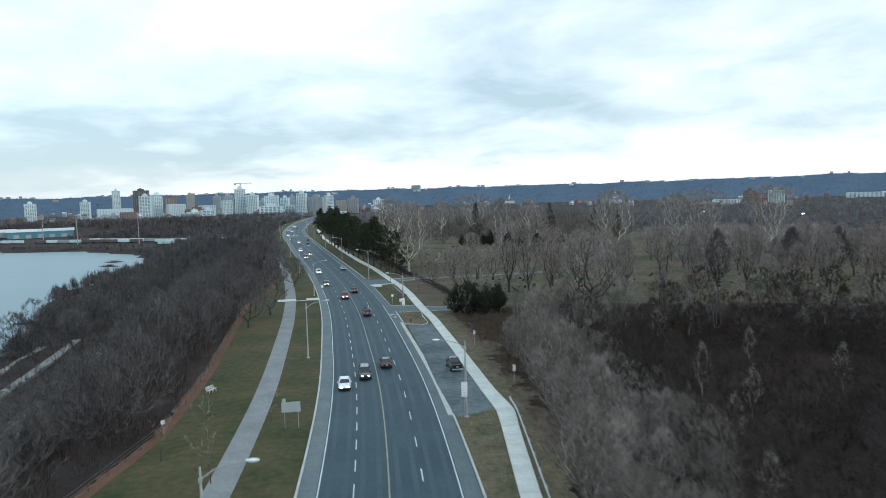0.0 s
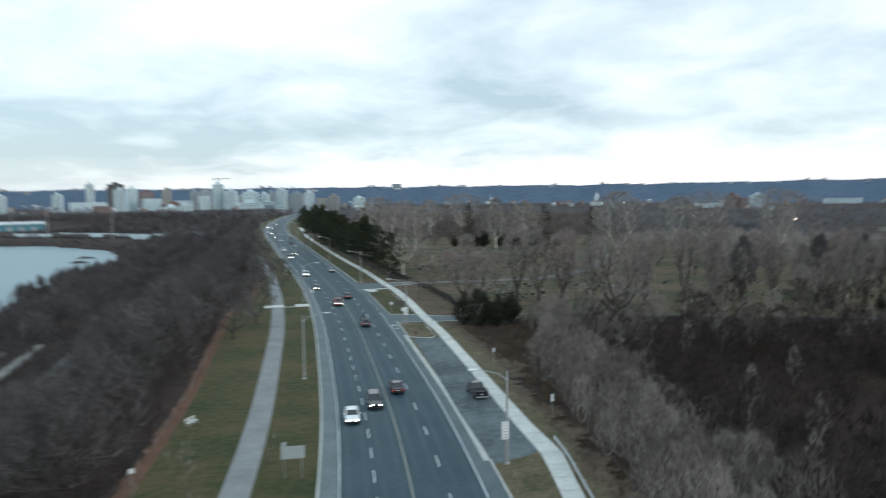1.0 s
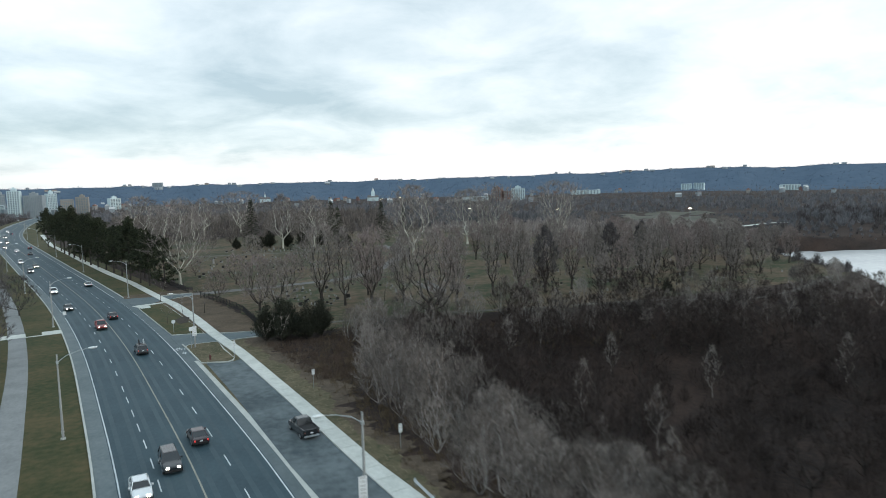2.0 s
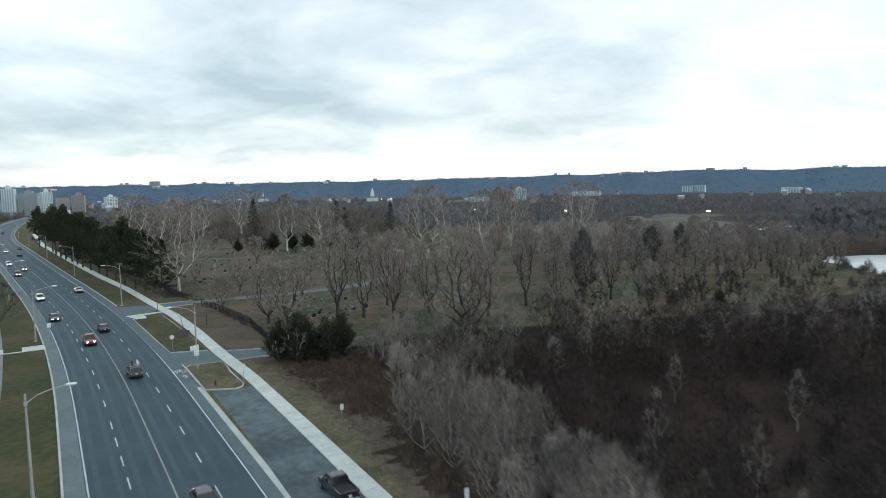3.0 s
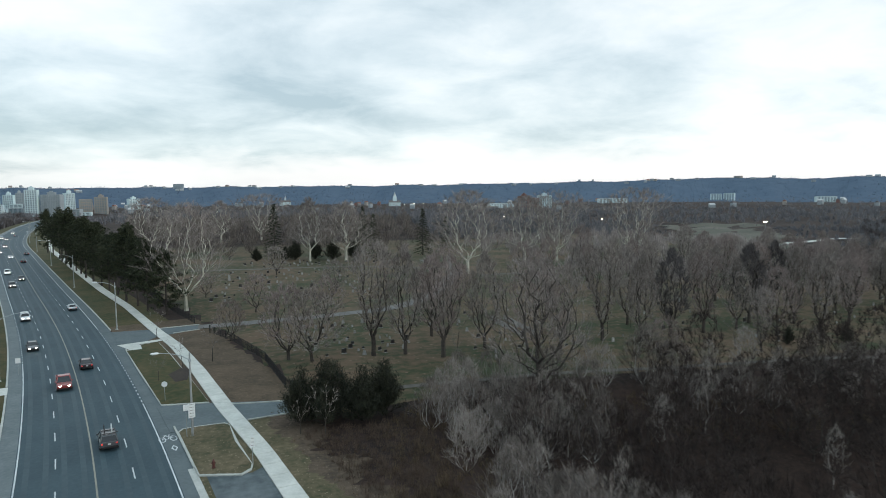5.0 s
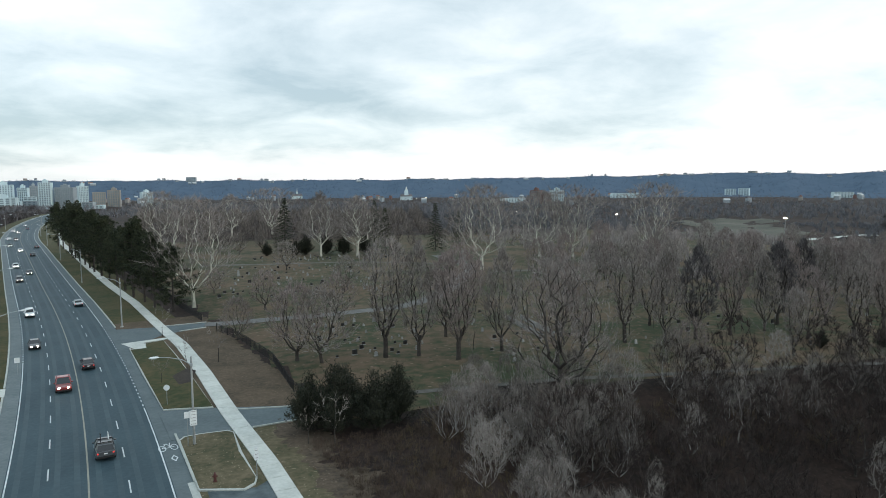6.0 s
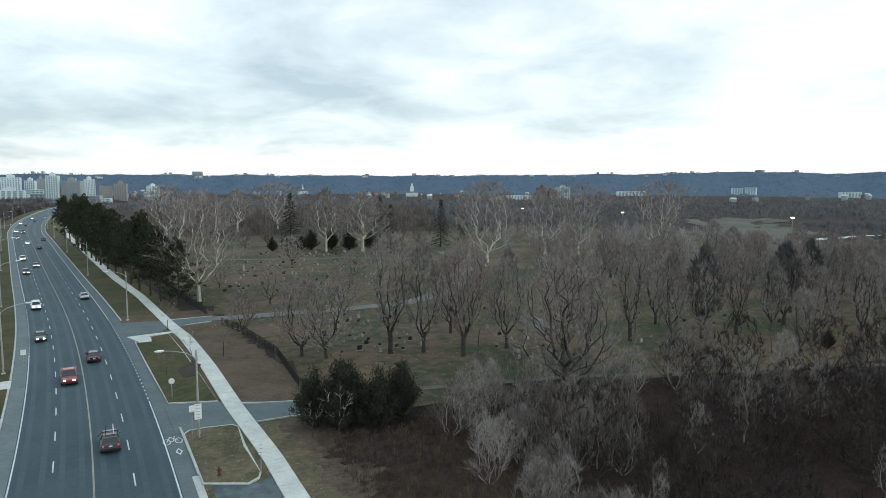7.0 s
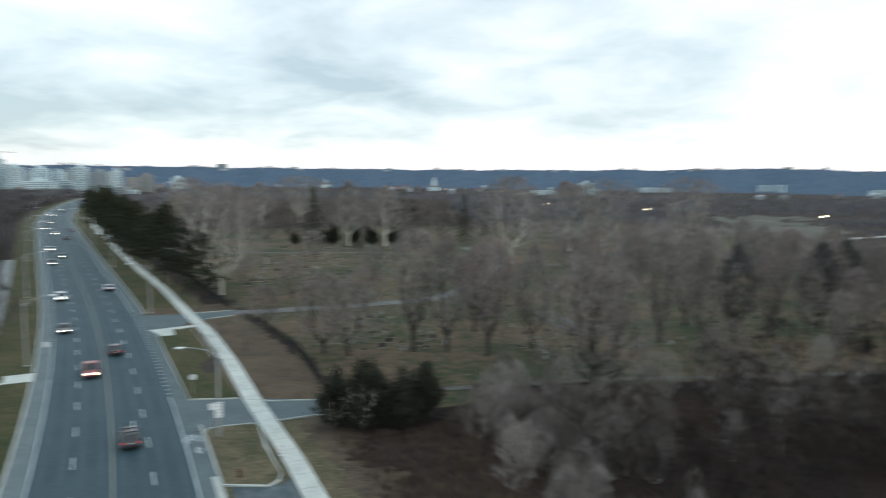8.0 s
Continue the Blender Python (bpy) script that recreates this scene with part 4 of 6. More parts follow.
PALE = Stand([tree_thing("tree", grown_tree(650 + i, 12, 5.5, 0.25, "oval", 130, 0.13, 5, 1.1, 0.018, 1.0, 0.12), TWIGGREY, TWIGGREY, "slender tree with pale grey bark in the ravine", "tree", "pale ravine trees") for i in range(2)])
WOODKIND = [grown_tree(400 + i, 12, (11, 9, 12, 10, 12.5, 9.5)[i], 0.16, "round", 190, 0.18, 9, 1.2, 0.027, 0.6, 0.12) for i in range(6)]
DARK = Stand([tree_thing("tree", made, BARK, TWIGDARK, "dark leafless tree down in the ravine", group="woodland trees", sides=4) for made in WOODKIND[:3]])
BANK = Stand([tree_thing("tree", grown_tree(430 + i, 12, (12.5, 10, 11.5)[i], 0.18, "round", 270, 0.21, 9, 1.1, 0.025, 0.5, 0.12, shell=0.66), BARK, (TWIGBANK, TWIGGREYISH, TWIGBANK)[i], "purple-brown leafless tree on the wooded bank", group="woodland trees", sides=4) for i in range(3)])


def pine_tree(seed, height=18.0, spread=5.0, start=0.25):
    rng = random.Random(seed)
    limbs, fine = [], []
    for i in range(6):
        a, b = i / 6, (i + 1) / 6
        limbs.append((Vector((0, 0, a * height * 0.97 - 0.3)), Vector((0, 0, b * height * 0.97)), 0.3 * (1 - a) + 0.04, 0.3 * (1 - b) + 0.03))
    for k in range(44):
        h = height * (start + (1 - start) * (k + rng.random()) / 44)
        f = (h / height - start) / (1 - start)
        reach = spread * (0.35 + 0.9 * math.sin(math.pi * min(1, 0.18 + 0.82 * f))) * rng.uniform(0.4, 1.15) * (1 - 0.45 * f)
        a = k * 2.4 + rng.uniform(-0.5, 0.5)
        end = Vector((math.cos(a) * reach, math.sin(a) * reach, h + reach * rng.uniform(-0.25, 0.5)))
        limbs.append((Vector((0, 0, h)), end, 0.07, 0.02))
        for c in range(6):
            at = Vector((0, 0, h)).lerp(end, 0.3 + 0.7 * (c + rng.random()) / 6) + Vector((rng.gauss(0, 0.4), rng.gauss(0, 0.4), rng.gauss(0, 0.55)))
            cl = rng.uniform(0.7, 1.2)
            for _ in range(26):
                dd = Vector((rng.gauss(0, 1), rng.gauss(0, 1), rng.gauss(0.4, 0.8))).normalized()
                fine.append((at + dd * cl * 0.2, at + dd * cl * rng.uniform(0.6, 1.0), 0.125))
    return limbs, fine


def spruce_tree(seed, height=20.0, spread=4.2):
    rng = random.Random(seed)
    limbs = [(Vector((0, 0, -0.3)), Vector((0, 0, height * 0.5)), 0.28, 0.16), (Vector((0, 0, height * 0.5)), Vector((0, 0, height)), 0.16, 0.02)]
    fine = []
    for k in range(90):
        f = (k + rng.random()) / 90
        h = height * (0.06 + 0.94 * f)
        reach = spread * (1 - f) ** 0.85 * rng.uniform(0.7, 1.12) + 0.2
        a = k * 2.4
        end = Vector((math.cos(a) * reach, math.sin(a) * reach, h - 0.22 * reach))
        limbs.append((Vector((0, 0, h)), end, 0.05, 0.015))
        for c in range(44):
            at = Vector((0, 0, h)).lerp(end, 0.15 + 0.85 * rng.random())
            dd = Vector((rng.gauss(math.cos(a), 0.8), rng.gauss(math.sin(a), 0.8), rng.gauss(-0.35, 0.35))).normalized()
            fine.append((at, at + dd * rng.uniform(0.35, 0.8), 0.10))
    return limbs, fine


PINE = Stand([tree_thing("pine", pine_tree(700 + i, 18, (6.6, 5.6, 6.2, 5.2)[i], (0.12, 0.34, 0.22, 0.42)[i]), BARK, NEEDLE, "dark green pine in a dense row beside the fence", "tree", "pines", 4) for i in range(4)])
SPRUCE = Stand([tree_thing("spruce", spruce_tree(800 + i, 20, 5.4), BARK, NEEDLE, "dark spruce standing among the graves", "tree", "spruces", 4) for i in range(2)])


def juniper_bush(seed, h=6.6, w=3.3):
    rng = random.Random(seed)
    limbs, fine = [], []
    for k in range(80):
        a, el = rng.uniform(0, 6.28), rng.uniform(0.15, 1.5)
        end = Vector((math.cos(a) * math.cos(el) * w, math.sin(a) * math.cos(el) * w, math.sin(el) * h)) * rng.uniform(0.75, 1.05)
        limbs.append((Vector((0, 0, -0.2)), end * 0.9, 0.06, 0.015))
        for _ in range(130):
            at = end * rng.uniform(0.45, 1.0) + Vector((rng.gauss(0, 0.3), rng.gauss(0, 0.3), rng.gauss(0, 0.25)))
            at.z = max(0.1, at.z)
            dd = Vector((rng.gauss(0, 0.7), rng.gauss(0, 0.7), rng.gauss(0.7, 0.5))).normalized()
            fine.append((at, at + dd * rng.uniform(0.3, 0.65), 0.042))
    return limbs, fine


BUSH = Stand([tree_thing("evergreen_bush", juniper_bush(900 + i, 7.4, 3.3), BARK, BUSHGREEN, "dense dark evergreen bush beside the drive", "bush", "evergreen bushes", 4) for i in range(2)])

# cemetery trees in the order of their rows: x, y, height
for i, (x, y, h) in enumerate([(17.6, 185.6, 19), (22.9, 185.0, 18), (28.1, 180.7, 18), (36.6, 183.2, 16.5), (41.9, 174, 17), (46.8, 175, 15), (59.5, 182.4, 16.5), (66.7, 180.9, 15.5), (81.8, 182.2, 15.5), (89.6, 182.1, 15),
                               (91.5, 174, 13.5), (80.1, 166, 13), (97.7, 170, 14.5), (103, 181, 15), (112, 176, 14), (52, 192, 15), (31.5, 197, 16), (120, 186, 15), (130, 178, 14), (72, 193, 15.5), (106, 194, 15), (140, 190, 15)]):
    VASE.put(i, standing(x, y, h / 18, rng.uniform(0, 360)), "leafless brown tree on the cemetery lawn, %s crown" % ("tall vase-shaped" if h > 15.5 else "upright" if h > 14 else "small rounded"))
for i, (x, y, h) in enumerate([(4.1, 189.3, 12.7), (7.6, 186.3, 12), (15.6, 218.0, 9.6), (-4.5, 208.7, 7.6), (12.5, 300, 9.5), (-9, 262, 8), (2, 236, 8.5), (36, 212, 10), (61, 168, 9), (48, 226, 9.5), (24.5, 258, 9), (85, 205, 12)]):
    SPREAD.put(i, standing(x, y, h / 12, 75 * i), "leafless spreading tree with dark limbs on the cemetery lawn")
for i, (x, y, h) in enumerate([(73.6, 181.4, 16.5), (95.8, 185.5, 16), (117, 200, 15)]):
    DENSE.put(i, standing(x, y, h / 17, 80 * i))
big = tree_thing("tree", grown_tree(157, 19.5, 19, 0.24, "round", 420, 0.50, 6, 1.2, 0.030, 0.3, 0.24, lean=0.05), BARK, TWIG, "large dark tree with crooked wide-spread limbs at the ravine's rim", "tree")
big.matrix_world = standing(34.7, 158.6, 1.0, 40)
for i, (x, y, h, k, wide) in enumerate([(-13.3, 247.2, 25.5, 0, 1.0), (29, 340, 24, 2, 1.0), (42, 335, 23.5, 2, 1.0), (70.2, 277.3, 26, 0, 0.85), (117, 304, 26.5, 3, 1.0), (139, 286, 27, 1, 1.05), (-34, 420, 24, 0, 1.0), (-2, 455, 23, 2, 1.0), (20, 470, 24, 1, 1.0), (106, 309, 24, 0, 0.9)]):
    SYC.put(k, standing(x, y, h / 25 * wide * 1.35, 70 * i + 20, tall=1 / wide / 1.35))
for i, (x, y, h) in enumerate([(-17.5, 243, 15), (-22, 250, 17), (-25, 259, 16), (-28.5, 268, 18), (-24.5, 272, 16), (-32, 281, 18), (-35.5, 292, 18), (-29.5, 290, 17), (-39, 303, 19), (-43, 315, 20), (-36.5, 311, 18), (-47, 327, 19),
                               (-50.5, 340, 20), (-44, 334, 19), (-54, 352, 20), (-58, 365, 21), (-51, 358, 20), (-62, 379, 22), (-55.5, 377, 21), (-66, 393, 21), (-60, 395, 21), (-70, 410, 21), (-76, 428, 20), (-82, 447, 20)]):
    PINE.put(i, standing(x, y, h / 18, rng.uniform(0, 360), tall=rng.uniform(0.95, 1.05)))
for i, (x, y, h) in enumerate([(16.7, 352, 22), (54.6, 342, 18), (77, 347, 18), (96, 372, 17), (62, 395, 18)]):
    SPRUCE.put(i, standing(x, y, h / 20, 50 * i))
for i, (x, y, s) in enumerate([(2.2, 158.2, 0.9), (5.2, 157.0, 1.02), (9.4, 156.2, 1.0), (12.2, 157.4, 0.86), (6.6, 160.8, 0.95)]):
    BUSH.put(i, standing(x, y, s, 80 * i, 0.2))
for i, (x, y, s) in enumerate([(9, 343, 0.8), (20, 344, 0.7), (24, 346, 1.15), (32, 347, 1.0), (38.5, 345, 1.2), (48, 350, 0.9), (60, 346, 0.7), (88, 168, 0.4), (98, 165, 0.5)]):
    BUSH.put(i, standing(x, y, s, 80 * i, 0.1), "dark evergreen bush among the graves")
for i, (x, y, h) in enumerate([(-7.8, 193.8, 7), (-12.3, 191, 6), (-17.8, 216.5, 5.5), (-15.4, 184, 5), (-27.8, 76, 5.5), (-31.5, 72, 5), (-22.6, 84, 4), (-24, 66, 6), (4.2, 152.6, 5.5), (1.6, 154.6, 4.5)]):
    SAPLING.put(i, standing(x, y, h / 6, 60 * i, 0.3), "slender leafless sapling planted in the grass")
for i, (x, y, h) in enumerate([(-43.8, 147, 9.5), (-42.8, 162, 10.5), (-46.5, 158, 8), (-49, 172, 9), (-52, 206, 10), (-56, 222, 11), (-48, 212, 9), (-60, 240, 11)]):
    BANK.put(i, standing(x, y, h / 10.5, 45 * i, 0.3), "small leafless tree on the lawn beside the path")


# woods: scattered by zone
def scatter(count, x0, x1, y0, y1, gap, ok, seed):
    r, out = random.Random(seed), []
    for _ in range(count * 30):
        x, y = r.uniform(x0, x1), r.uniform(y0, y1)
        if len(out) < count and ok(x, y) and all((x - a) ** 2 + (y - b) ** 2 > gap * gap for a, b in out):
            out.append((x, y))
    return out


def rim_of(x, y):
    return float(line_distance(np.array(x), np.array(y), RIM))


def joined_wood(name, places, label, twig):
    """Woods past counting: many leafless trees in one mesh, boughs and twigs."""
    r = random.Random(len(places))
    segs, twigs_ = [], []
    packed = [(np.array([(*a, *b, c, d) for a, b, c, d in limbs]), np.array([(*a, *b, c) for a, b, c in fine])) for limbs, fine in WOODKIND]
    for k, (x, y, s) in enumerate(places):
        limbs, fine = packed[k % len(packed)]
        t = r.uniform(0, math.tau)
        turn = s * np.array([[math.cos(t), math.sin(t), 0], [-math.sin(t), math.cos(t), 0], [0, 0, 1]])
        base = np.array([x, y, float(ground_z(x, y))])
        for src, out in ((limbs, segs), (fine, twigs_)):
            m = src.copy()
            m[:, :3], m[:, 3:6] = src[:, :3] @ turn + base, src[:, 3:6] @ turn + base
            out.append(m)
    me = segments_mesh(name, np.concatenate(segs)[np.concatenate(segs)[:, 6] > 0.03], 4, True)
    me.materials.append(BARK)
    tagged(new(name, me), label + ", trunks and limbs", "woods", kind="stuff")
    me = twigs_mesh(name, np.concatenate(twigs_))
    me.materials.append(twig)
    tagged(new(name, me), label + ", fine crowns", "woods", kind="stuff")


for i, (x, y) in enumerate(scatter(96, 9, 46, 48, 130, 2.8, lambda x, y: 0.0 < rim_of(x, y) < min(27 - 0.1 * (y - 60), 8 + 0.42 * (y - 50)) and not (y > 124 and x < 20), 21)):
    THICKET.put(i, standing(x, y, rng.uniform(0.75, 1.35), rng.uniform(0, 360)))
ravine = scatter(150, 14, 230, 30, 168, 5.2, lambda x, y: rim_of(x, y) > 15 - 0.06 * x + 0.4 * max(0, x - 110) and x < 0.8 * y + 90, 22)
for i, (x, y) in enumerate(ravine[:38]):
    DARK.put(i, standing(x, y, rng.uniform(0.75, 1.1), rng.uniform(0, 360)), "dark leafless tree down in the ravine")
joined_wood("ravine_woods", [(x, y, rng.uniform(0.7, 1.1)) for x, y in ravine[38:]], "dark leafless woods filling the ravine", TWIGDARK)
for i, (x, y) in enumerate(scatter(18, 24, 120, 60, 150, 7, lambda x, y: rim_of(x, y) > 8, 28)):
    PALE.put(i, standing(x, y, rng.uniform(0.7, 1.05), rng.uniform(0, 360)))
bank = scatter(190, -150, -30, 40, 350, 5.6, lambda x, y: -66 < off_of(x, y) < -bank_edge(y) - 3.5 or (y < 215 and (-108 < off_of(x, y) < -101 or -83.5 < off_of(x, y) < -81.0)) or (y > 215 and -112 < off_of(x, y) < -bank_edge(y) - 3.5), 23)
bank.sort(key=lambda p: abs(p[1] - 130))
for i, (x, y) in enumerate(bank[:86]):
    BANK.put(i, standing(x, y, rng.uniform(0.85, 1.3), rng.uniform(0, 360)))
joined_wood("bank_woods", [(x, y, rng.uniform(0.8, 1.4)) for x, y in bank[86:]], "purple-brown leafless woods covering the bank", TWIGBANK)
for i, (x, y) in enumerate(scatter(40, 78, 178, 196, 262, 7.5, lambda x, y: rim_of(x, y) < -4, 27)):
    VASE.put(i, standing(x, y, rng.uniform(0.66, 0.86), rng.uniform(0, 360), tall=rng.uniform(0.9, 1.08)), "leafless brown tree towards the cemetery's far end")
for i, (x, y) in enumerate(scatter(9, 150, 178, 188, 216, 6, lambda x, y: rim_of(x, y) < 8, 30)):
    VASE.put(i, standing(x, y, rng.uniform(0.58, 0.7), rng.uniform(0, 360)), "leafless brown tree towards the cemetery's far end")
for i, (x, y) in enumerate(scatter(8, 118, 146, 170, 200, 7, lambda x, y: rim_of(x, y) < -4, 29)):
    VASE.put(i, standing(x, y, rng.uniform(0.7, 0.85), rng.uniform(0, 360)))
for i, (x, y) in enumerate(scatter(44, -20, 108, 205, 420, 8.0, lambda x, y: off_of(x, y) > 34 and rim_of(x, y) < 6 and (y > 350), 24)):
    BROAD.put(i, standing(x, y, rng.uniform(0.55, 0.8), rng.uniform(0, 360)), "leafless brown tree beyond the graves")


for i, (x, y, h) in enumerate([(16.5, 151.5, 6.5), (20.5, 147, 7.5), (22, 153.5, 8), (25.5, 150, 8), (19, 156.5, 6.5), (29, 154, 7), (21, 139.5, 7), (23, 143, 7), (40, 152, 8), (47, 149, 8.5), (61, 151, 8)]):
    THICKET.put(i, standing(x, y, h / 8.4, 47 * i), "pale silvery leafless shrub on the ravine's rim")

for i, (x, y) in enumerate(scatter(13, 17, 40, 128, 158, 4.2, lambda x, y: -2.5 < rim_of(x, y) < 14 and not (x < 16 and y > 150), 64)):
    THICKET.put((0, 4, 1)[i % 3], standing(x, y, rng.uniform(0.6, 1.15), rng.uniform(0, 360)), "silvery bare shrub with pale branching stems on the ravine's slope")

for i, (x, y, h) in enumerate([(21, 157, 7.5), (24.5, 160, 6.5), (27, 156, 8), (30.5, 160, 7), (18.5, 153, 6), (23, 150, 7), (33.5, 156, 7.5), (26.5, 146, 7)]):
    THICKET.put((1, 4, 3)[i % 3], standing(x, y, h / 8, 50 * i), "tall silvery bare shrub with pale branching stems by the bushes")

# far woods, past counting: tufts of bare boughs joined into single sheets of wood
def far_wood(name, spots, material, label, boughs=26, fat=1.0):
    r = np.random.default_rng(len(spots))
    x, y, h = spots.T
    h = np.minimum(h, 1.5 + 0.085 * np.clip(pond_distance(x, y), 0, None))  # low brush by the pond and the field
    h = np.where(y < 700, np.minimum(h, 1.8 + 0.07 * np.clip(field_distance(x, y) - 30, 0, None)), h)
    z = ground_z(x, y) - 0.5
    n = len(x)
    w = h * r.uniform(0.3, 0.45, n)
    a, f = r.uniform(0, 6.28, (n, boughs)), np.sqrt(r.random((n, boughs)))
    tall = h[:, None] * (1 - 0.45 * f * f) * r.uniform(0.75, 1.05, (n, boughs))
    tip = np.stack([x[:, None] + np.cos(a) * w[:, None] * f, y[:, None] + np.sin(a) * w[:, None] * f, z[:, None] + tall], -1)
    a = a + r.normal(0, 0.6, a.shape)
    k = r.uniform(0.2, 0.95, a.shape)
    low = np.stack([x[:, None] + np.cos(a) * w[:, None] * f * k, y[:, None] + np.sin(a) * w[:, None] * f * k, z[:, None] + tall * r.uniform(0.1, 0.8, (n, boughs))], -1)
    rad = fat * h[:, None] * r.uniform(0.02, 0.05, (n, boughs))
    me = twigs_mesh(name, np.concatenate([low, tip, rad[..., None]], -1).reshape(-1, 7))
    me.materials.append(material)
    return tagged(new(name, me), label, "woods", kind="stuff")


def wood_spots(n, ok, h0, h1, seed, r0, r1, a0, a1):
    """n places by distance and bearing, with heights, where ok holds."""
    r, got = np.random.default_rng(seed), np.zeros((0, 3))
    while len(got) < n:
        d, a = np.sqrt(r.uniform(r0 * r0, r1 * r1, 3 * n)), np.radians(r.uniform(a0, a1, 3 * n))
        x, y = d * np.sin(a), d * np.cos(a)
        got = np.concatenate([got, np.stack([x, y, r.uniform(h0, h1, 3 * n)], 1)[ok(x, y)]])
    return got[:n]


def dry(x, y):
    return (pond_distance(x, y) > 2) & (ground_z(x, y) > -23.2) & ((np.abs(off_of(x, y) + 2) > 18))


def rims(x, y):
    return line_distance(x, y, RIM)


# aerial haze is put into this twig colour, greyed towards blue
TWIGFAR = surface("haze_grey_far_woods", (0.120, 0.124, 0.136), (0.235, 0.232, 0.243), 1.0, 0.02, 0.2, 0.0, island=0.3, spec=0.0)
far_wood("far_woods", wood_spots(1300, lambda x, y: dry(x, y) & (off_of(x, y) < -bank_edge(y) - 3) & (off_of(x, y) > -125) & (320 < y) & (y < 1000), 8, 12, 31, 320, 1000, -28, -4), TWIGBANK, "brown leafless woods on the bank by the bay", 90, 0.42)
far_wood("far_woods", wood_spots(150, lambda x, y: dry(x, y) & (off_of(x, y) < -70) & (line_distance(x, y, SHORE[::-1]) > -26) & (y > 205) & (y < 640), 6, 10, 51, 240, 700, -45, -12), TWIGBANK, "bare trees along the bay's near shore", 90, 0.4)
# on the bank the dark twig colour stands in for shade between the crowns
far_wood("undergrowth", wood_spots(1200, lambda x, y: dry(x, y) & (((off_of(x, y) < -bank_edge(y) - 1.5) & (off_of(x, y) > -66)) | ((off_of(x, y) < -101) & (off_of(x, y) > -110))) & (y > 40), 2.5, 6, 37, 50, 360, -75, -8), TWIGDARK, "tangle of bare brushwood under the bank's trees, darkened as if shaded", 45, 0.26)
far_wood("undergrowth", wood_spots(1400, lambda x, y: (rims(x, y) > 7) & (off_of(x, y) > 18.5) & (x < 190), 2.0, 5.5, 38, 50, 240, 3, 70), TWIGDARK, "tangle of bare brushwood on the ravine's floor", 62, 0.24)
def meadow_gap(x, y):
    return field_distance(x, y) > 46


far_wood("far_woods", wood_spots(300, lambda x, y: (x > 104) & (y > 238) & (y < 432) & (rims(x, y) < 4) & (np.hypot(x - 115, y - 304) > 9) & (np.hypot(x - 144, y - 286) > 9), 4.5, 8.5, 46, 240, 520, 16, 42), TWIGHAZE, "low leafless woods behind the cemetery", 90, 0.35)
far_wood("far_woods", wood_spots(420, lambda x, y: dry(x, y) & ((y > 425) | (rims(x, y) > 3)), 7, 11, 32, 400, 800, -6, 14), TWIGMID, "brown leafless woods beyond the cemetery", 80, 0.5)
far_wood("far_woods", wood_spots(1050, lambda x, y: dry(x, y) & ((y > 425) | (rims(x, y) > 3)) & meadow_gap(x, y), 7, 12, 42, 380, 820, 14, 62), TWIGFAR, "leafless woods beyond the ravine, haze in their blue-grey colour", 60, 0.8)
far_wood("far_woods", wood_spots(130, lambda x, y: (x > 140) & (x < 215) & (rims(x, y) > -12) & (rims(x, y) < 30) & (y > 165) & (y < 300), 2.5, 5, 47, 200, 380, 25, 55), TWIGBANK, "leafless woods on the slope to the pond", 110, 0.4)
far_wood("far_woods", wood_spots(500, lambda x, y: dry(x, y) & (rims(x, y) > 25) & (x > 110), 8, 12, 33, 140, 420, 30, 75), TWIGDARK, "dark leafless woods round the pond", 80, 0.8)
far_wood("far_woods", wood_spots(2600, lambda x, y: dry(x, y) & ~((y < 1150) & (off_of(x, y) < -140)), 8, 13, 34, 760, 1500, -40, 62), TWIGFAR, "leafless woods on the plain, haze in their grey colour", 28, 0.9)
far_wood("far_woods", wood_spots(1100, lambda x, y: dry(x, y) & (off_of(x, y) < -95) & (y > 885) & ((x > -500) | (y > 1090)), 9, 13, 39, 900, 1420, -36, -8), TWIGBANK, "dark leafless woods behind the harbour flats", 36, 0.9)
far_wood("far_woods", wood_spots(160, lambda x, y: dry(x, y) & (off_of(x, y) < -110) & (line_distance(x, y, SHORE[::-1]) > -30) & (y > 640), 3, 6, 40, 700, 950, -34, -18), TWIGBANK, "bare brush along the bay's far shore", 24)
far_wood("far_woods", wood_spots(4200, lambda x, y: x < 1e9, 7, 12, 35, 1400, 3000, -40, 62), TWIGFAR, "leafless trees among the town's streets, haze in their grey colour", 10)
far_wood("far_woods", wood_spots(420, lambda x, y: dry(x, y) & (x > 300) & (field_distance(x, y) > 70) & (np.degrees(np.arctan2(x, y)) > 42.5 + 0.012 * (np.hypot(x, y) - 500)), 9, 13, 50, 520, 900, 40, 64), TWIGBANK, "dark purple-brown leafless woods past the pond", 70, 0.5)
# the blue of distance is painted into both colours; no haze is modelled
RIDGEWOOD = surface("haze_blue_far_woods", (0.088, 0.124, 0.172), (0.110, 0.149, 0.200), 1.0, 0.012, 0.05, 0.0, spec=0.0)
RIDGETREE = surface("haze_blue_far_treetops", (0.060, 0.090, 0.130), (0.145, 0.180, 0.222), 1.0, 0.012, 0.05, 0.0, island=0.5, spec=0.0)
ra, rr = np.radians(np.arange(-48, 72.1, 0.25)), np.arange(2350, 4650, 55.0)
EA, ER = np.meshgrid(ra, rr)
EX, EY = ER * np.sin(EA), ER * np.cos(EA)
ezs = ground_z(EX, EY) + 4 + np.random.default_rng(5).normal(0, 0.25, EX.shape) - 12 * (ER < 2380)
en = len(ra)
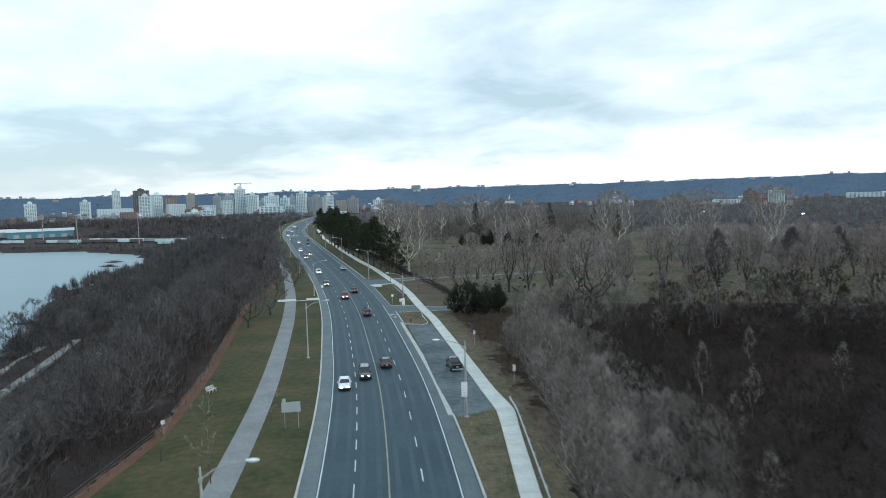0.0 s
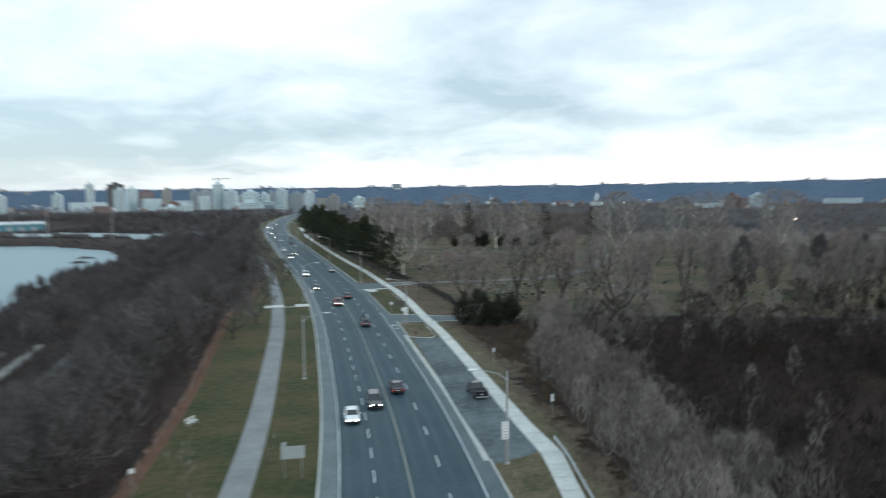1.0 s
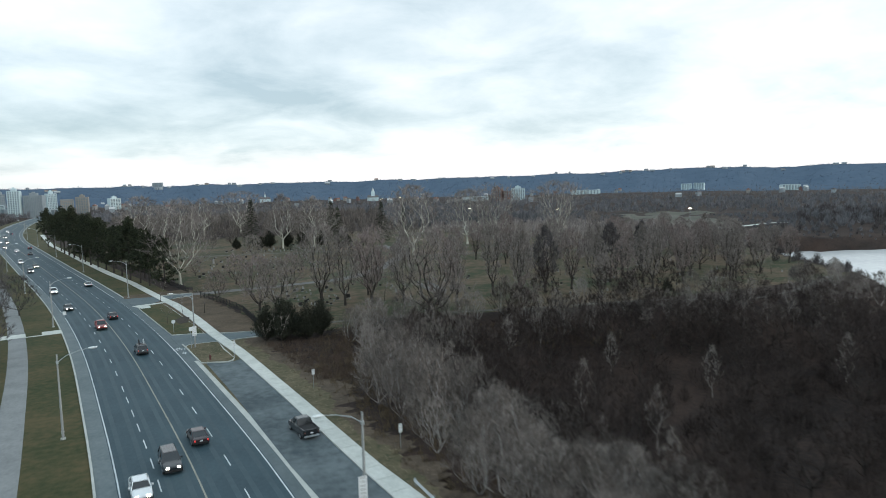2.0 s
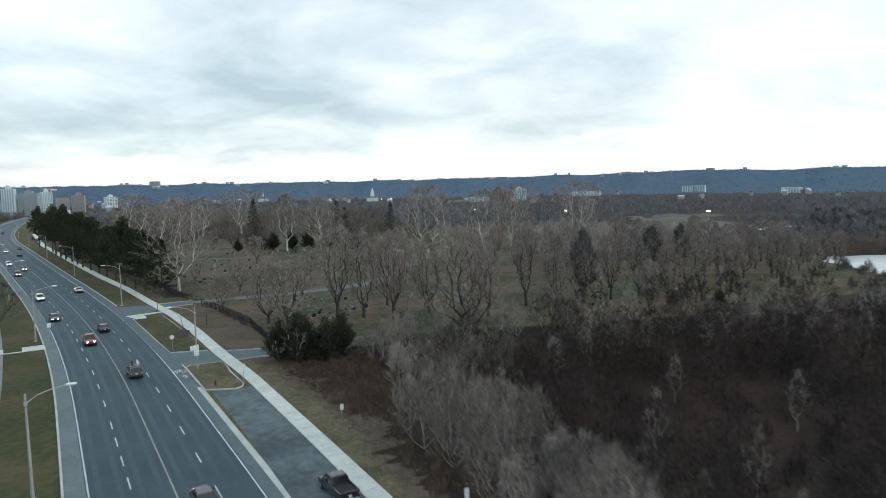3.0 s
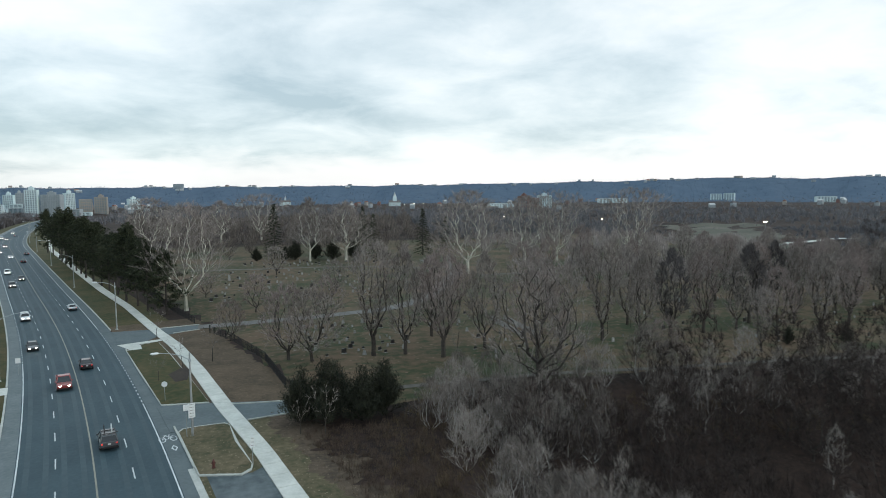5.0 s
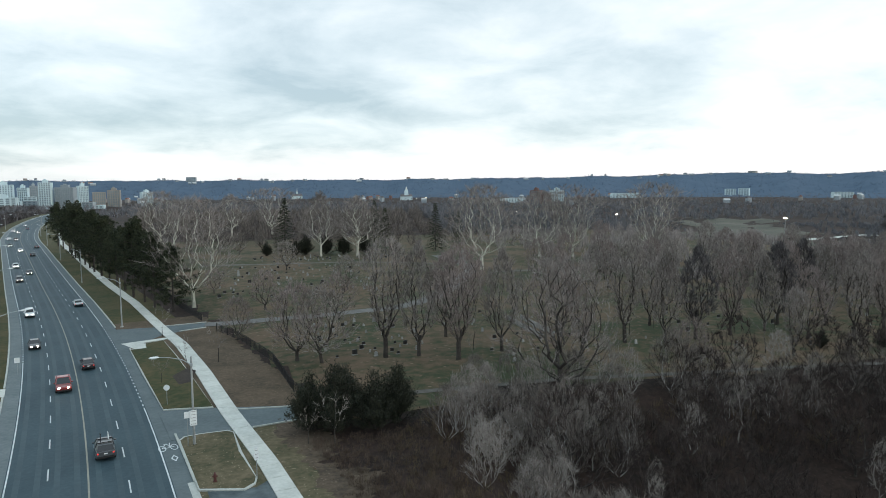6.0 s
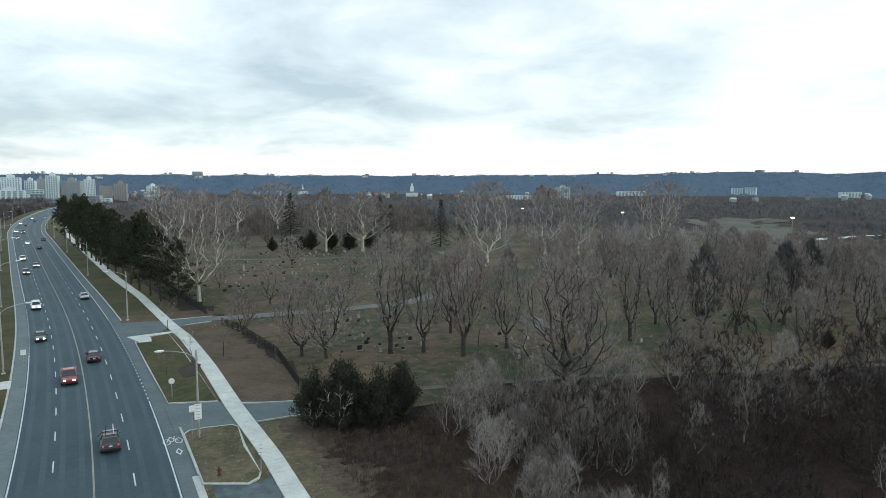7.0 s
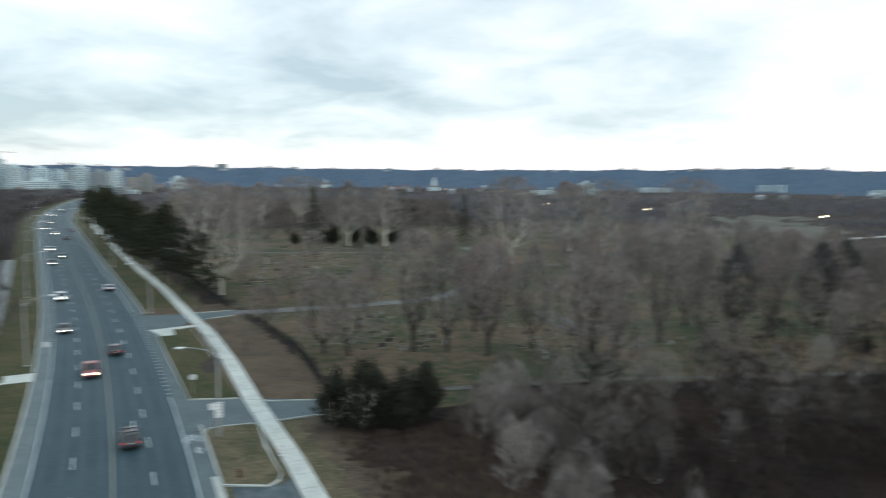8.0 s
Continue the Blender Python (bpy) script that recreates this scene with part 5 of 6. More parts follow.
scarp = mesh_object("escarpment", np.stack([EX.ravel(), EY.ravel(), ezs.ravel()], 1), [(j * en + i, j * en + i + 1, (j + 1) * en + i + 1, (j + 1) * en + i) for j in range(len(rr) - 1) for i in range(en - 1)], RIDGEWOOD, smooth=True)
tagged(scarp, "long wooded escarpment closing the horizon, hazed blue-grey by colour", "hill", kind="structure")
far_wood("far_woods", wood_spots(9000, lambda x, y: x < 1e9, 10, 15, 36, 3000, 4150, -42, 62), RIDGETREE, "treetops along the escarpment's crest, hazed blue-grey by colour", 6)
REDWEED = surface("red_brown_weeds", (0.066, 0.047, 0.037), (0.130, 0.094, 0.072), 0.95, 0.3, 1.5, 0.0, island=0.4)
far_wood("weeds", wood_spots(1000, lambda x, y: (off_of(x, y) > 21.3) & (x < 20) & (y > 128) & (y < 159) & (rims(x, y) < 3) & ~((x > 0) & (y > 155)), 0.8, 1.7, 41, 120, 165, -3, 8), REDWEED, "patch of dry red-brown weeds beside the bushes", 34, 0.35)

VERGEWEED = surface("dry_straw_tufts", (0.075, 0.055, 0.034), (0.16, 0.12, 0.075), 0.95, 0.3, 1.5, 0.0, island=0.5)
edge_spots = wood_spots(2600, lambda x, y: (off_of(x, y) > 15.5) & (off_of(x, y) < 27) & (rims(x, y) < 6) & (y > 48) & (y < 164) & ~((x > 0) & (y > 155)), 0.35, 1.1, 43, 40, 170, -6, 32)
keep = np.random.default_rng(44).random(len(edge_spots)) < np.exp(-(np.abs(np.array([float(off_of(x, y)) for x, y, _ in edge_spots]) - np.where(edge_spots[:, 1] < 84, 18.3, np.where(edge_spots[:, 1] < 113, 19.8, 21.6))) / 2.2) ** 2)
far_wood("weeds", edge_spots[keep], VERGEWEED, "dry straw tufts and brush along the ragged verge", 26, 0.55)
far_wood("weeds", wood_spots(1500, lambda x, y: (off_of(x, y) > 18.5) & (rims(x, y) > -4) & (rims(x, y) < 12) & (y > 45) & (y < 160), 0.6, 2.2, 45, 40, 165, 0, 40), VERGEWEED, "straw-brown weeds on the ravine's upper slope", 30, 0.3)

for i, (x, y) in enumerate(scatter(54, 24, 150, 144, 168, 3.6, lambda x, y: -3 < rim_of(x, y) < 8, 61)):
    THICKET.put(i, standing(x, y, rng.uniform(0.6, 1.1), rng.uniform(0, 360)), "grey-brown leafless shrub along the ravine's rim path")
for i, (x, y) in enumerate(scatter(26, 48, 128, 138, 170, 5.0, lambda x, y: 2 < rim_of(x, y) < 16, 63)):
    (DARK if i % 4 else PALE).put(i, standing(x, y, rng.uniform(0.7, 1.0), rng.uniform(0, 360)), "grey-brown leafless tree on the ravine's upper slope")
for i, (x, y) in enumerate(scatter(26, 28, 150, 166, 215, 7, lambda x, y: rim_of(x, y) < -3, 62)):
    SAPLING.put(i, standing(x, y, rng.uniform(0.8, 1.5), rng.uniform(0, 360), 0.1), "thin leafless young tree among the graves")
far_wood("undergrowth", wood_spots(650, lambda x, y: (rims(x, y) > -1.5) & (rims(x, y) < 10) & (x > 24) & (x < 190) & (off_of(x, y) > 40), 1.0, 3.0, 48, 140, 260, 8, 60), TWIGMID, "low grey-brown brush along the ravine's rim", 40, 0.3)
far_wood("weeds", wood_spots(420, lambda x, y: (off_of(x, y) > 19.5) & (x < 22) & (y > 118) & (y < 158) & ~((x > 0) & (y > 154)), 0.5, 1.3, 49, 100, 170, -4, 12), VERGEWEED, "pale straw stems among the red-brown weeds", 22, 0.3)


# ---- street furniture ----
def street_lamp(x, y, toward, height=9.8, reach=3.3, label="tall grey concrete street lamp with a long arm over the road"):
    """toward: degrees of the arm's direction about z, from +x."""
    ob = thing("street_lamp", label, "street lamp", "street lamps")
    part("pole", tube_bm([(0, 0, -0.3), (0, 0, height * 0.5), (0, 0, height)], [0.15, 0.12, 0.085], 8), POLE, ob)
    part("arm", tube_bm([(0, 0, height - 0.9), (0.9, 0, height - 0.25), (2.2, 0, height + 0.15), (reach, 0, height + 0.3)], [0.05, 0.045, 0.04, 0.035], 6), STEEL, ob)
    part("bracket", box_bm((-0.14, -0.14, height - 1.05, 0.14, 0.14, height - 0.75), bevel=0.02), STEEL, ob)
    bm = bmesh.new()
    bmesh.ops.create_uvsphere(bm, u_segments=10, v_segments=6, radius=1.0, matrix=Matrix.Translation((reach + 0.32, 0, height + 0.31)) @ Matrix.Diagonal((0.52, 0.19, 0.12, 1)))
    head = part("lamp_head", bm, WHITE, ob, "pale lamp head")
    part("lens", box_bm((reach + 0.1, -0.12, height + 0.17, reach + 0.6, 0.12, height + 0.22), bevel=0.02), SIGNBACK, head)
    part("footing", tube_bm([(0, 0, -0.2), (0, 0, 0.16)], [0.3, 0.28], 10), KERB, ob)
    part("hand_hole_cover", box_bm((-0.16, -0.06, 0.6, -0.12, 0.06, 0.95)), STEEL, ob)
    ob.matrix_world = pose(x, y, 0.02, 0, 0, toward)
    return ob


for y in (-62, 10, 84.1, 158.1, 228.6, 300, 374, 450, 525, 600):
    px, py = {84.1: (2.2, 84.1), 158.1: (-10.1, 158.1), 228.6: (-26.2, 228.6)}.get(y, beside(y, 10.2))
    street_lamp(px, py, 180 + heading(y))
for y in (-20, 49, 117.6, 189.5, 255, 325, 395, 465, 535, 610):
    px, py = {117.6: (-24.6, 117.6), 49: (-17.4, 46.2), 189.5: (-37.9, 192.5)}.get(y, beside(y, -11.4))
    street_lamp(px, py, heading(y))


def bar_lines(parent, x0, x1, zs, yface, material, h=0.1):
    """Unreadable writing as plain bars on a sign's face."""
    for z in zs:
        part("lettering", box_bm((x0, yface - 0.012, z, x1, yface, z + h)), material, parent)


def sign_on_post(name, x, y, spin, w, h, z, label, posts=1, face=WHITE, post_h=None, bars=True, z0=0.02):
    ob = thing(name, label, "sign", "road signs")
    tops = post_h or z + h
    for k in range(posts):
        px = 0 if posts == 1 else (k - 0.5) * w * 0.72
        part("post", tube_bm([(px, 0.04, -0.2), (px, 0.04, tops)], [0.04, 0.035], 6), STEEL, ob)
    board = part("panel", box_bm((-w / 2, -0.02, z, w / 2, 0.0, z + h), bevel=0.008), face, ob)
    if bars:
        n = max(2, int(h / 0.3))
        bar_lines(board, -w * 0.32, w * 0.32, [z + h * (i + 0.5) / n for i in range(n)], -0.021, POLE, 0.05)
    ob.matrix_world = pose(x, y, z0, 0, 0, spin)
    return ob


# the big board on two posts, seen from its back
board = sign_on_post("road_sign", -19.4, 81.6, 8, 2.3, 1.3, 2.0, "large grey-backed road sign on two steel posts in the lawn", 2, SIGNBACK, bars=False)
part("stiffener", box_bm((-1.1, 0.0, 2.3, 1.1, 0.06, 2.38), (-1.1, 0.0, 2.9, 1.1, 0.06, 2.98)), STEEL, board)
part("tab", box_bm((-1.05, -0.02, 3.33, -0.62, 0.0, 3.75)), SIGNBACK, board)
sign_on_post("lane_sign", 2.0, 83.85, 6, 0.75, 1.9, 2.7, "tall white lane sign fixed to a lamp post")
sign_on_post("lane_sign", -10.1, 157.8, 14, 0.75, 1.7, 2.3, "tall white lane sign fixed to a lamp post")
sign_on_post("lane_sign", -10.7, 157.75, 14, 0.6, 0.7, 3.2, "small white sign fixed beside a lane sign", bars=False)
sign_on_post("path_sign", -4.1, 147.2, 8, 0.45, 1.1, 1.9, "narrow white path sign on a thin steel post")
sign_on_post("path_sign", 9.9, 99.5, 4, 0.42, 0.95, 1.6, "narrow white path sign on a thin post at the slope")
sign_on_post("path_sign", 5.1, 125.0, 8, 0.42, 0.7, 1.9, "small white sign on a thin post in the verge")
sign_on_post("stop_sign", -36.2, 196.0, 10, 0.7, 0.8, 1.8, "small pale bus-stop sign beside the kerb", bars=False)
ob = thing("round_sign", "round pale sign on a thin post in the grass island", "sign", "road signs")
part("post", tube_bm([(0, 0.04, -0.2), (0, 0.04, 2.6)], [0.04, 0.035], 6), STEEL, ob)
part("disc", tube_bm([(0, -0.02, 2.25), (0, 0.02, 2.25)], [0.38, 0.38], 16), WHITE, ob)
ob.matrix_world = pose(-13.9, 173.4, 0.1)

RED = paint("hydrant_red", (0.09, 0.03, 0.025), 0.6)
ob = thing("fire_hydrant", "small red fire hydrant on the grass island", "hydrant")
part("barrel", tube_bm([(0, 0, 0), (0, 0, 0.08), (0, 0, 0.1), (0, 0, 0.7), (0, 0, 0.85)], [0.2, 0.2, 0.14, 0.14, 0.05], 10), RED, ob)
part("nozzle", tube_bm([(-0.24, 0, 0.5), (0.24, 0, 0.5)], [0.07, 0.07], 8), RED, ob)
part("cap", tube_bm([(0, 0, 0.84), (0, 0, 0.92)], [0.1, 0.04], 8), RED, ob)
ob.matrix_world = pose(-7.9, 147.6, 0.18)

BENCHWHITE = paint("pale_bench_slats", (0.55, 0.56, 0.53), 0.6)
ob = thing("bench", "pale slatted park bench on the lawn", "bench")
for k in range(4):
    part("seat_slat", box_bm((-0.9, -0.25 + 0.13 * k, 0.44, 0.9, -0.15 + 0.13 * k, 0.48), bevel=0.006), BENCHWHITE, ob)
for k in range(3):
    part("back_slat", box_bm((-0.9, 0.27 + 0.04 * k, 0.55 + 0.14 * k, 0.9, 0.31 + 0.04 * k, 0.65 + 0.14 * k), bevel=0.006), BENCHWHITE, ob)
for x in (-0.75, 0.0, 0.75):
    part("leg", box_bm((x - 0.05, -0.25, 0, x + 0.05, -0.15, 0.44), (x - 0.05, 0.22, 0, x + 0.05, 0.3, 0.9), (x - 0.05, -0.25, 0.38, x + 0.05, 0.3, 0.44)), KERB, ob)
ob.matrix_world = pose(-34.9, 97.8, 0.02, 0, 0, 72)

# guard rail on the ravine's side
guard = thing("guard_rail", "grey steel guard rail along the pavement above the ravine", "guard rail")
gl = [(8.3, 90.0), (8.75, 85.0), (8.95, 61.0), (9.4, 20.0), (9.8, 0.0)]
gpts = [Vector((*along(gl, 2.0 * i)[0], 0.0)) for i in range(45)]
vs, fs = [], []
for i, p in enumerate(gpts):
    for dx, z in ((0.0, 0.42), (0.07, 0.5), (0.0, 0.58), (0.07, 0.68), (0.0, 0.76), (0.03, 0.76), (0.1, 0.68), (0.03, 0.58), (0.1, 0.5), (0.03, 0.42)):
        vs.append((p.x - dx, p.y, z))
for i in range(len(gpts) - 1):
    for k in range(10):
        fs.append((i * 10 + k, i * 10 + (k + 1) % 10, (i + 1) * 10 + (k + 1) % 10, (i + 1) * 10 + k))
mesh_object("beam", vs, fs, STEEL, guard)
for p in gpts[::2]:
    part("post", box_bm((p.x + 0.03, p.y - 0.07, -0.6, p.x + 0.17, p.y + 0.07, 0.8)), POLE, guard)

# wire fence with posts on top of the bank, in a band of fallen orange leaves
ORANGE = surface("fallen_orange_leaves", (0.085, 0.045, 0.028), (0.16, 0.082, 0.05), 0.95, 0.3, 2.0, 0.5, c3=(0.2, 0.12, 0.08))
leaf_band = strip("leaf_band", -60, 240, -29.2, -28.0, 0.045, ORANGE, step=1.1, ragged=0.9, bank_side=-0.6, label="band of fallen orange leaves along the fence", category="leaves")
wire = thing("wire_fence", "low wire fence on thin grey posts at the bank's top", "fence")
fy = -40.0
wires = bmesh.new()
prev = None
while fy < 205:
    px, py = beside(fy, -float(bank_edge(fy)) - 0.3)
    part("post", tube_bm([(px, py, -0.4), (px, py, 1.25)], [0.035, 0.03], 5), BARK, wire)
    if prev:
        for z in (0.35, 0.75, 1.15):
            tube_bm([(*prev, z), (px, py, z)], [0.008, 0.008], 3, wires)
    prev = (px, py)
    fy += 3.6
part("wire", wires, STEEL, wire)
sign_on_post("notice", *beside(84, -26.8), 40, 0.5, 0.5, 1.2, "small white notice on the bank's fence", bars=False)

# iron railings round the cemetery
FENCE = [(3.5, 169.5), (2.0, 174), (0.4, 191.5), (-4.5, 209.8), (-9.0, 220.0)], [(-11.2, 229.5), (-16.2, 246.9), (-24.4, 281.2), (-36.5, 322), (-49, 366)]
for line in FENCE:
    rail = thing("iron_railings", "black iron railings between verge and cemetery", "fence", "cemetery railings")
    pick = []
    n = int(sum(math.dist(a, b) for a, b in zip(line, line[1:])) / 2.4)
    last = None
    for k in range(n + 1):
        (px, py), _ = along(line, k * 2.4)
        z = max(0.0, float(ground_z(px, py)))
        part("post", box_bm((px - 0.06, py - 0.06, z - 0.3, px + 0.06, py + 0.06, z + 1.6)), BLACKIRON, rail)
        if last:
            lx, ly, lz = last
            bm = tube_bm([(lx, ly, lz + 0.25), (px, py, z + 0.25)], [0.025, 0.025], 4)
            part("rail", tube_bm([(lx, ly, lz + 1.35), (px, py, z + 1.35)], [0.025, 0.025], 4, bm), BLACKIRON, rail)
            for j in range(1, 12):
                t = j / 12
                q = Vector((lx + (px - lx) * t, ly + (py - ly) * t, lz + (z - lz) * t))
                pick.append((q + Vector((0, 0, 0.1)), q + Vector((0, 0, 1.55)), 0.022, 0.018))
        last = (px, py, z)
    me = segments_mesh("infill", pick, 4)
    me.materials.append(BLACKIRON)
    pk = tagged(new("infill", me), kind="stuff")
    pk.parent = rail


# ---- graves ----
def headstone(name, w, h, d, material, label, shape):
    ob = thing(name, label, "gravestone", "gravestones")
    part("plinth", box_bm((-w * 0.58, -d * 0.9, -0.25, w * 0.58, d * 0.9, 0.18), bevel=0.03), STONE, ob)
    bm = bmesh.new()
    if shape == "round":
        prof = [(-w / 2, 0.18), (w / 2, 0.18)] + [(w / 2 * math.cos(a), h - w / 2 + w / 2 * math.sin(a)) for a in np.linspace(0, math.pi, 7)]
    elif shape == "obelisk":
        prof = [(-w / 2, 0.18), (w / 2, 0.18), (w * 0.36, h * 0.9), (0, h), (-w * 0.36, h * 0.9)]
    else:
        prof = [(-w / 2, 0.18), (w / 2, 0.18), (w / 2, h * 0.94), (w * 0.3, h), (-w * 0.3, h), (-w / 2, h * 0.94)]
    thick = w / 2 if shape == "obelisk" else d * 0.55
    a = [bm.verts.new((x, -thick, z)) for x, z in prof]
    b = [bm.verts.new((x, thick, z)) for x, z in prof]
    bm.faces.new(a)
    bm.faces.new(b[::-1])
    for i in range(len(prof)):
        bm.faces.new((a[i - 1], b[i - 1], b[i], a[i]))
    part("stone", bm, material, ob)
    return ob


GRAVES = Stand([headstone("gravestone", 0.8, 1.15, 0.2, STONE, "weathered grey rounded gravestone in the lawn", "round"), headstone("gravestone", 1.0, 1.0, 0.24, GRANITE, "dark granite gravestone in the lawn", "flat"),
                headstone("gravestone", 0.7, 0.9, 0.2, STONE, "small pale square gravestone in the lawn", "flat"), headstone("gravestone", 0.9, 2.4, 0.5, STONE, "tall pale stone obelisk among the graves", "obelisk"),
                headstone("gravestone", 1.2, 1.3, 0.26, GRANITE, "wide dark granite gravestone in the lawn", "flat")])
gr = random.Random(77)
for x0, x1, y0, y1, n, gap in ((8, 27, 186, 214, 52, 1.7), (-8, 36, 252, 312, 115, 1.9), (2, 60, 322, 340, 60, 1.7), (34, 58, 176, 218, 36, 2.2), (60, 150, 166, 222, 72, 2.8)):
    for k, (x, y) in enumerate(scatter(n, x0, x1, y0, y1, gap, lambda x, y: off_of(x, y) > 28, n + 3)):
        pick = gr.choices(range(5), (40, 45, 36, 2, 24))[0]
        GRAVES.put(pick, standing(x, y, gr.uniform(0.55, 0.85), gr.uniform(-8, 8) + 12, 0.1))
MARKERS = Stand([headstone("grave_marker", 0.4, 0.75, 0.12, STONE, "small white military grave marker in a row", "round")])
for k in range(22):
    MARKERS.put(0, standing(48.3 - 0.06 * k, 207.5 - 0.8 * k, 1.1, 20, 0.1))
    MARKERS.put(0, standing(51.0 - 0.06 * k, 206.9 - 0.8 * k, 1.1, 20, 0.1))
ob = headstone("monument", 1.3, 6.0, 0.7, STONE, "tall pale monument with a cross among the graves", "obelisk")
part("cross_arm", box_bm((-0.7, -0.15, 4.6, 0.7, 0.15, 4.9), bevel=0.03), STONE, ob)
ob.matrix_world = standing(66, 283, 1.0, 15, 0.1)


# ---- vehicles ----
def loft(sections, closed=True):
    """A body through rings of points, one ring a section."""
    bm = bmesh.new()
    rings = [[bm.verts.new(p) for p in s] for s in sections]
    n = len(rings[0])
    for a, b in zip(rings, rings[1:]):
        for k in range(n):
            bm.faces.new((a[k], a[(k + 1) % n], b[(k + 1) % n], b[k]))
    bm.faces.new(rings[0][::-1])
    bm.faces.new(rings[-1])
    bmesh.ops.recalc_face_normals(bm, faces=bm.faces[:])
    return bm


def ring(y, w, z0, z1, r=0.14):
    """A rounded section of a car's body at y."""
    return [(-w, y, z0 + r), (-w + r, y, z0), (w - r, y, z0), (w, y, z0 + r), (w + 0.02, y, (z0 + z1) / 2), (w - 0.05, y, z1 - r * 0.5), (w - 0.05 - r, y, z1), (-w + 0.05 + r, y, z1), (-w + 0.05, y, z1 - r * 0.5), (-w - 0.02, y, (z0 + z1) / 2)]


SHAPES = {
    # length, half width, belt, roof, glass base y0 y1, roof y0 y1
    "sedan": (4.7, 0.90, 0.92, 1.43, -1.75, 1.15, -1.0, 0.35),
    "suv": (4.7, 0.93, 1.05, 1.70, -2.2, 1.15, -1.95, 0.4),
    "pickup": (5.6, 0.98, 1.08, 1.82, -0.55, 1.55, -0.35, 0.75),
}


def car(kind, colour, x, y, spin, label, lit=True, bikes=False):
    length, w, belt, roof, g0, g1, r0, r1 = SHAPES[kind]
    ob = thing({"sedan": "car", "suv": "car", "pickup": "pickup_truck"}[kind], label, "car" if kind != "pickup" else "truck", "vehicles")
    h = length / 2
    nose = belt - 0.1
    secs = [ring(-h, w - 0.1, 0.42, belt - 0.06), ring(-h + 0.18, w - 0.02, 0.3, belt), ring(-h * 0.55, w, 0.26, belt + 0.02), ring(0, w, 0.26, belt), ring(h * 0.45, w, 0.26, belt), ring(h - 0.55, w - 0.02, 0.28, nose), ring(h - 0.12, w - 0.08, 0.32, nose - 0.08), ring(h, w - 0.2, 0.4, nose - 0.2)]
    body = part("body", loft(secs), colour, ob)
    top, wr = roof - 0.05, w - 0.26
    cab = loft([[(-w + 0.07, g0, belt - 0.05), (w - 0.07, g0, belt - 0.05), (w - 0.07, g1, belt - 0.05), (-w + 0.07, g1, belt - 0.05)], [(-wr, r0, top), (wr, r0, top), (wr, r1, top), (-wr, r1, top)]])
    part("window_glass", cab, GLASS, ob, "dark glass")
    part("roof", loft([[(-wr - 0.03, r0 - 0.04, top - 0.03), (wr + 0.03, r0 - 0.04, top - 0.03), (wr + 0.03, r1 + 0.05, top - 0.03), (-wr - 0.03, r1 + 0.05, top - 0.03)], [(-wr + 0.06, r0 + 0.06, roof), (wr - 0.06, r0 + 0.06, roof), (wr - 0.06, r1 - 0.08, roof), (-wr + 0.06, r1 - 0.08, roof)]]), colour, ob)
    for sx_ in (-1, 1):
        for yb, yt in ((g0, r0), ((g0 + g1) / 2, (r0 + r1) / 2), (g1, r1)):
            part("pillar", tube_bm([(sx_ * (w - 0.06), yb, belt - 0.03), (sx_ * wr, yt, top)], [0.05, 0.045], 5), colour, ob)
    if kind == "pickup":
        part("bed", box_bm((-w + 0.18, -h + 0.15, belt - 0.05, w - 0.18, g0 - 0.08, belt + 0.03)), RUBBER, ob, "dark open load bed")
        for sx_ in (-1, 1):
            part("bed_side", box_bm((sx_ * (w - 0.09) - 0.06, -h + 0.06, belt - 0.02, sx_ * (w - 0.09) + 0.06, g0 - 0.04, belt + 0.16), bevel=0.02), colour, ob)
        part("tailgate", box_bm((-w + 0.1, -h + 0.02, belt - 0.1, w - 0.1, -h + 0.12, belt + 0.16), bevel=0.02), colour, ob)
    for sx_ in (-1, 1):
        for wy in (-h * 0.6, h * 0.63):
            wheel = part("wheel", tube_bm([(sx_ * (w - 0.2), wy, 0.34), (sx_ * (w + 0.015), wy, 0.34)], [0.34, 0.34], 14), RUBBER, ob, "black tyre")
            part("rim", tube_bm([(sx_ * (w - 0.05), wy, 0.34), (sx_ * (w + 0.03), wy, 0.34)], [0.21, 0.2], 10), STEEL, wheel)
        part("headlight", box_bm((sx_ * (w - 0.42) - 0.17, h - 0.2, nose - 0.3, sx_ * (w - 0.42) + 0.17, h + 0.005, nose - 0.12), bevel=0.03), HEADLIGHT if lit else SIGNBACK, ob)
        part("tail_light", box_bm((sx_ * (w - 0.22) - 0.09, -h - 0.012, belt - 0.26, sx_ * (w - 0.22) + 0.09, -h + 0.12, belt - 0.1), bevel=0.02), TAILLIGHT if lit else RED, ob)
        part("mirror", box_bm((sx_ * (w + 0.08) - 0.1, g1 - 0.5, belt - 0.02, sx_ * (w + 0.08) + 0.1, g1 - 0.36, belt + 0.14), bevel=0.03), colour, ob)
    part("bumper", box_bm((-w + 0.14, h - 0.1, 0.3, w - 0.14, h + 0.04, 0.5), bevel=0.03), RUBBER, ob)
    part("bumper", box_bm((-w + 0.1, -h - 0.05, 0.36, w - 0.1, -h + 0.1, 0.58), bevel=0.03), RUBBER if kind != "pickup" else STEEL, ob)
    part("number_plate", box_bm((-0.16, -h - 0.03, belt - 0.28, 0.16, -h + 0.02, belt - 0.15)), WHITE, ob)
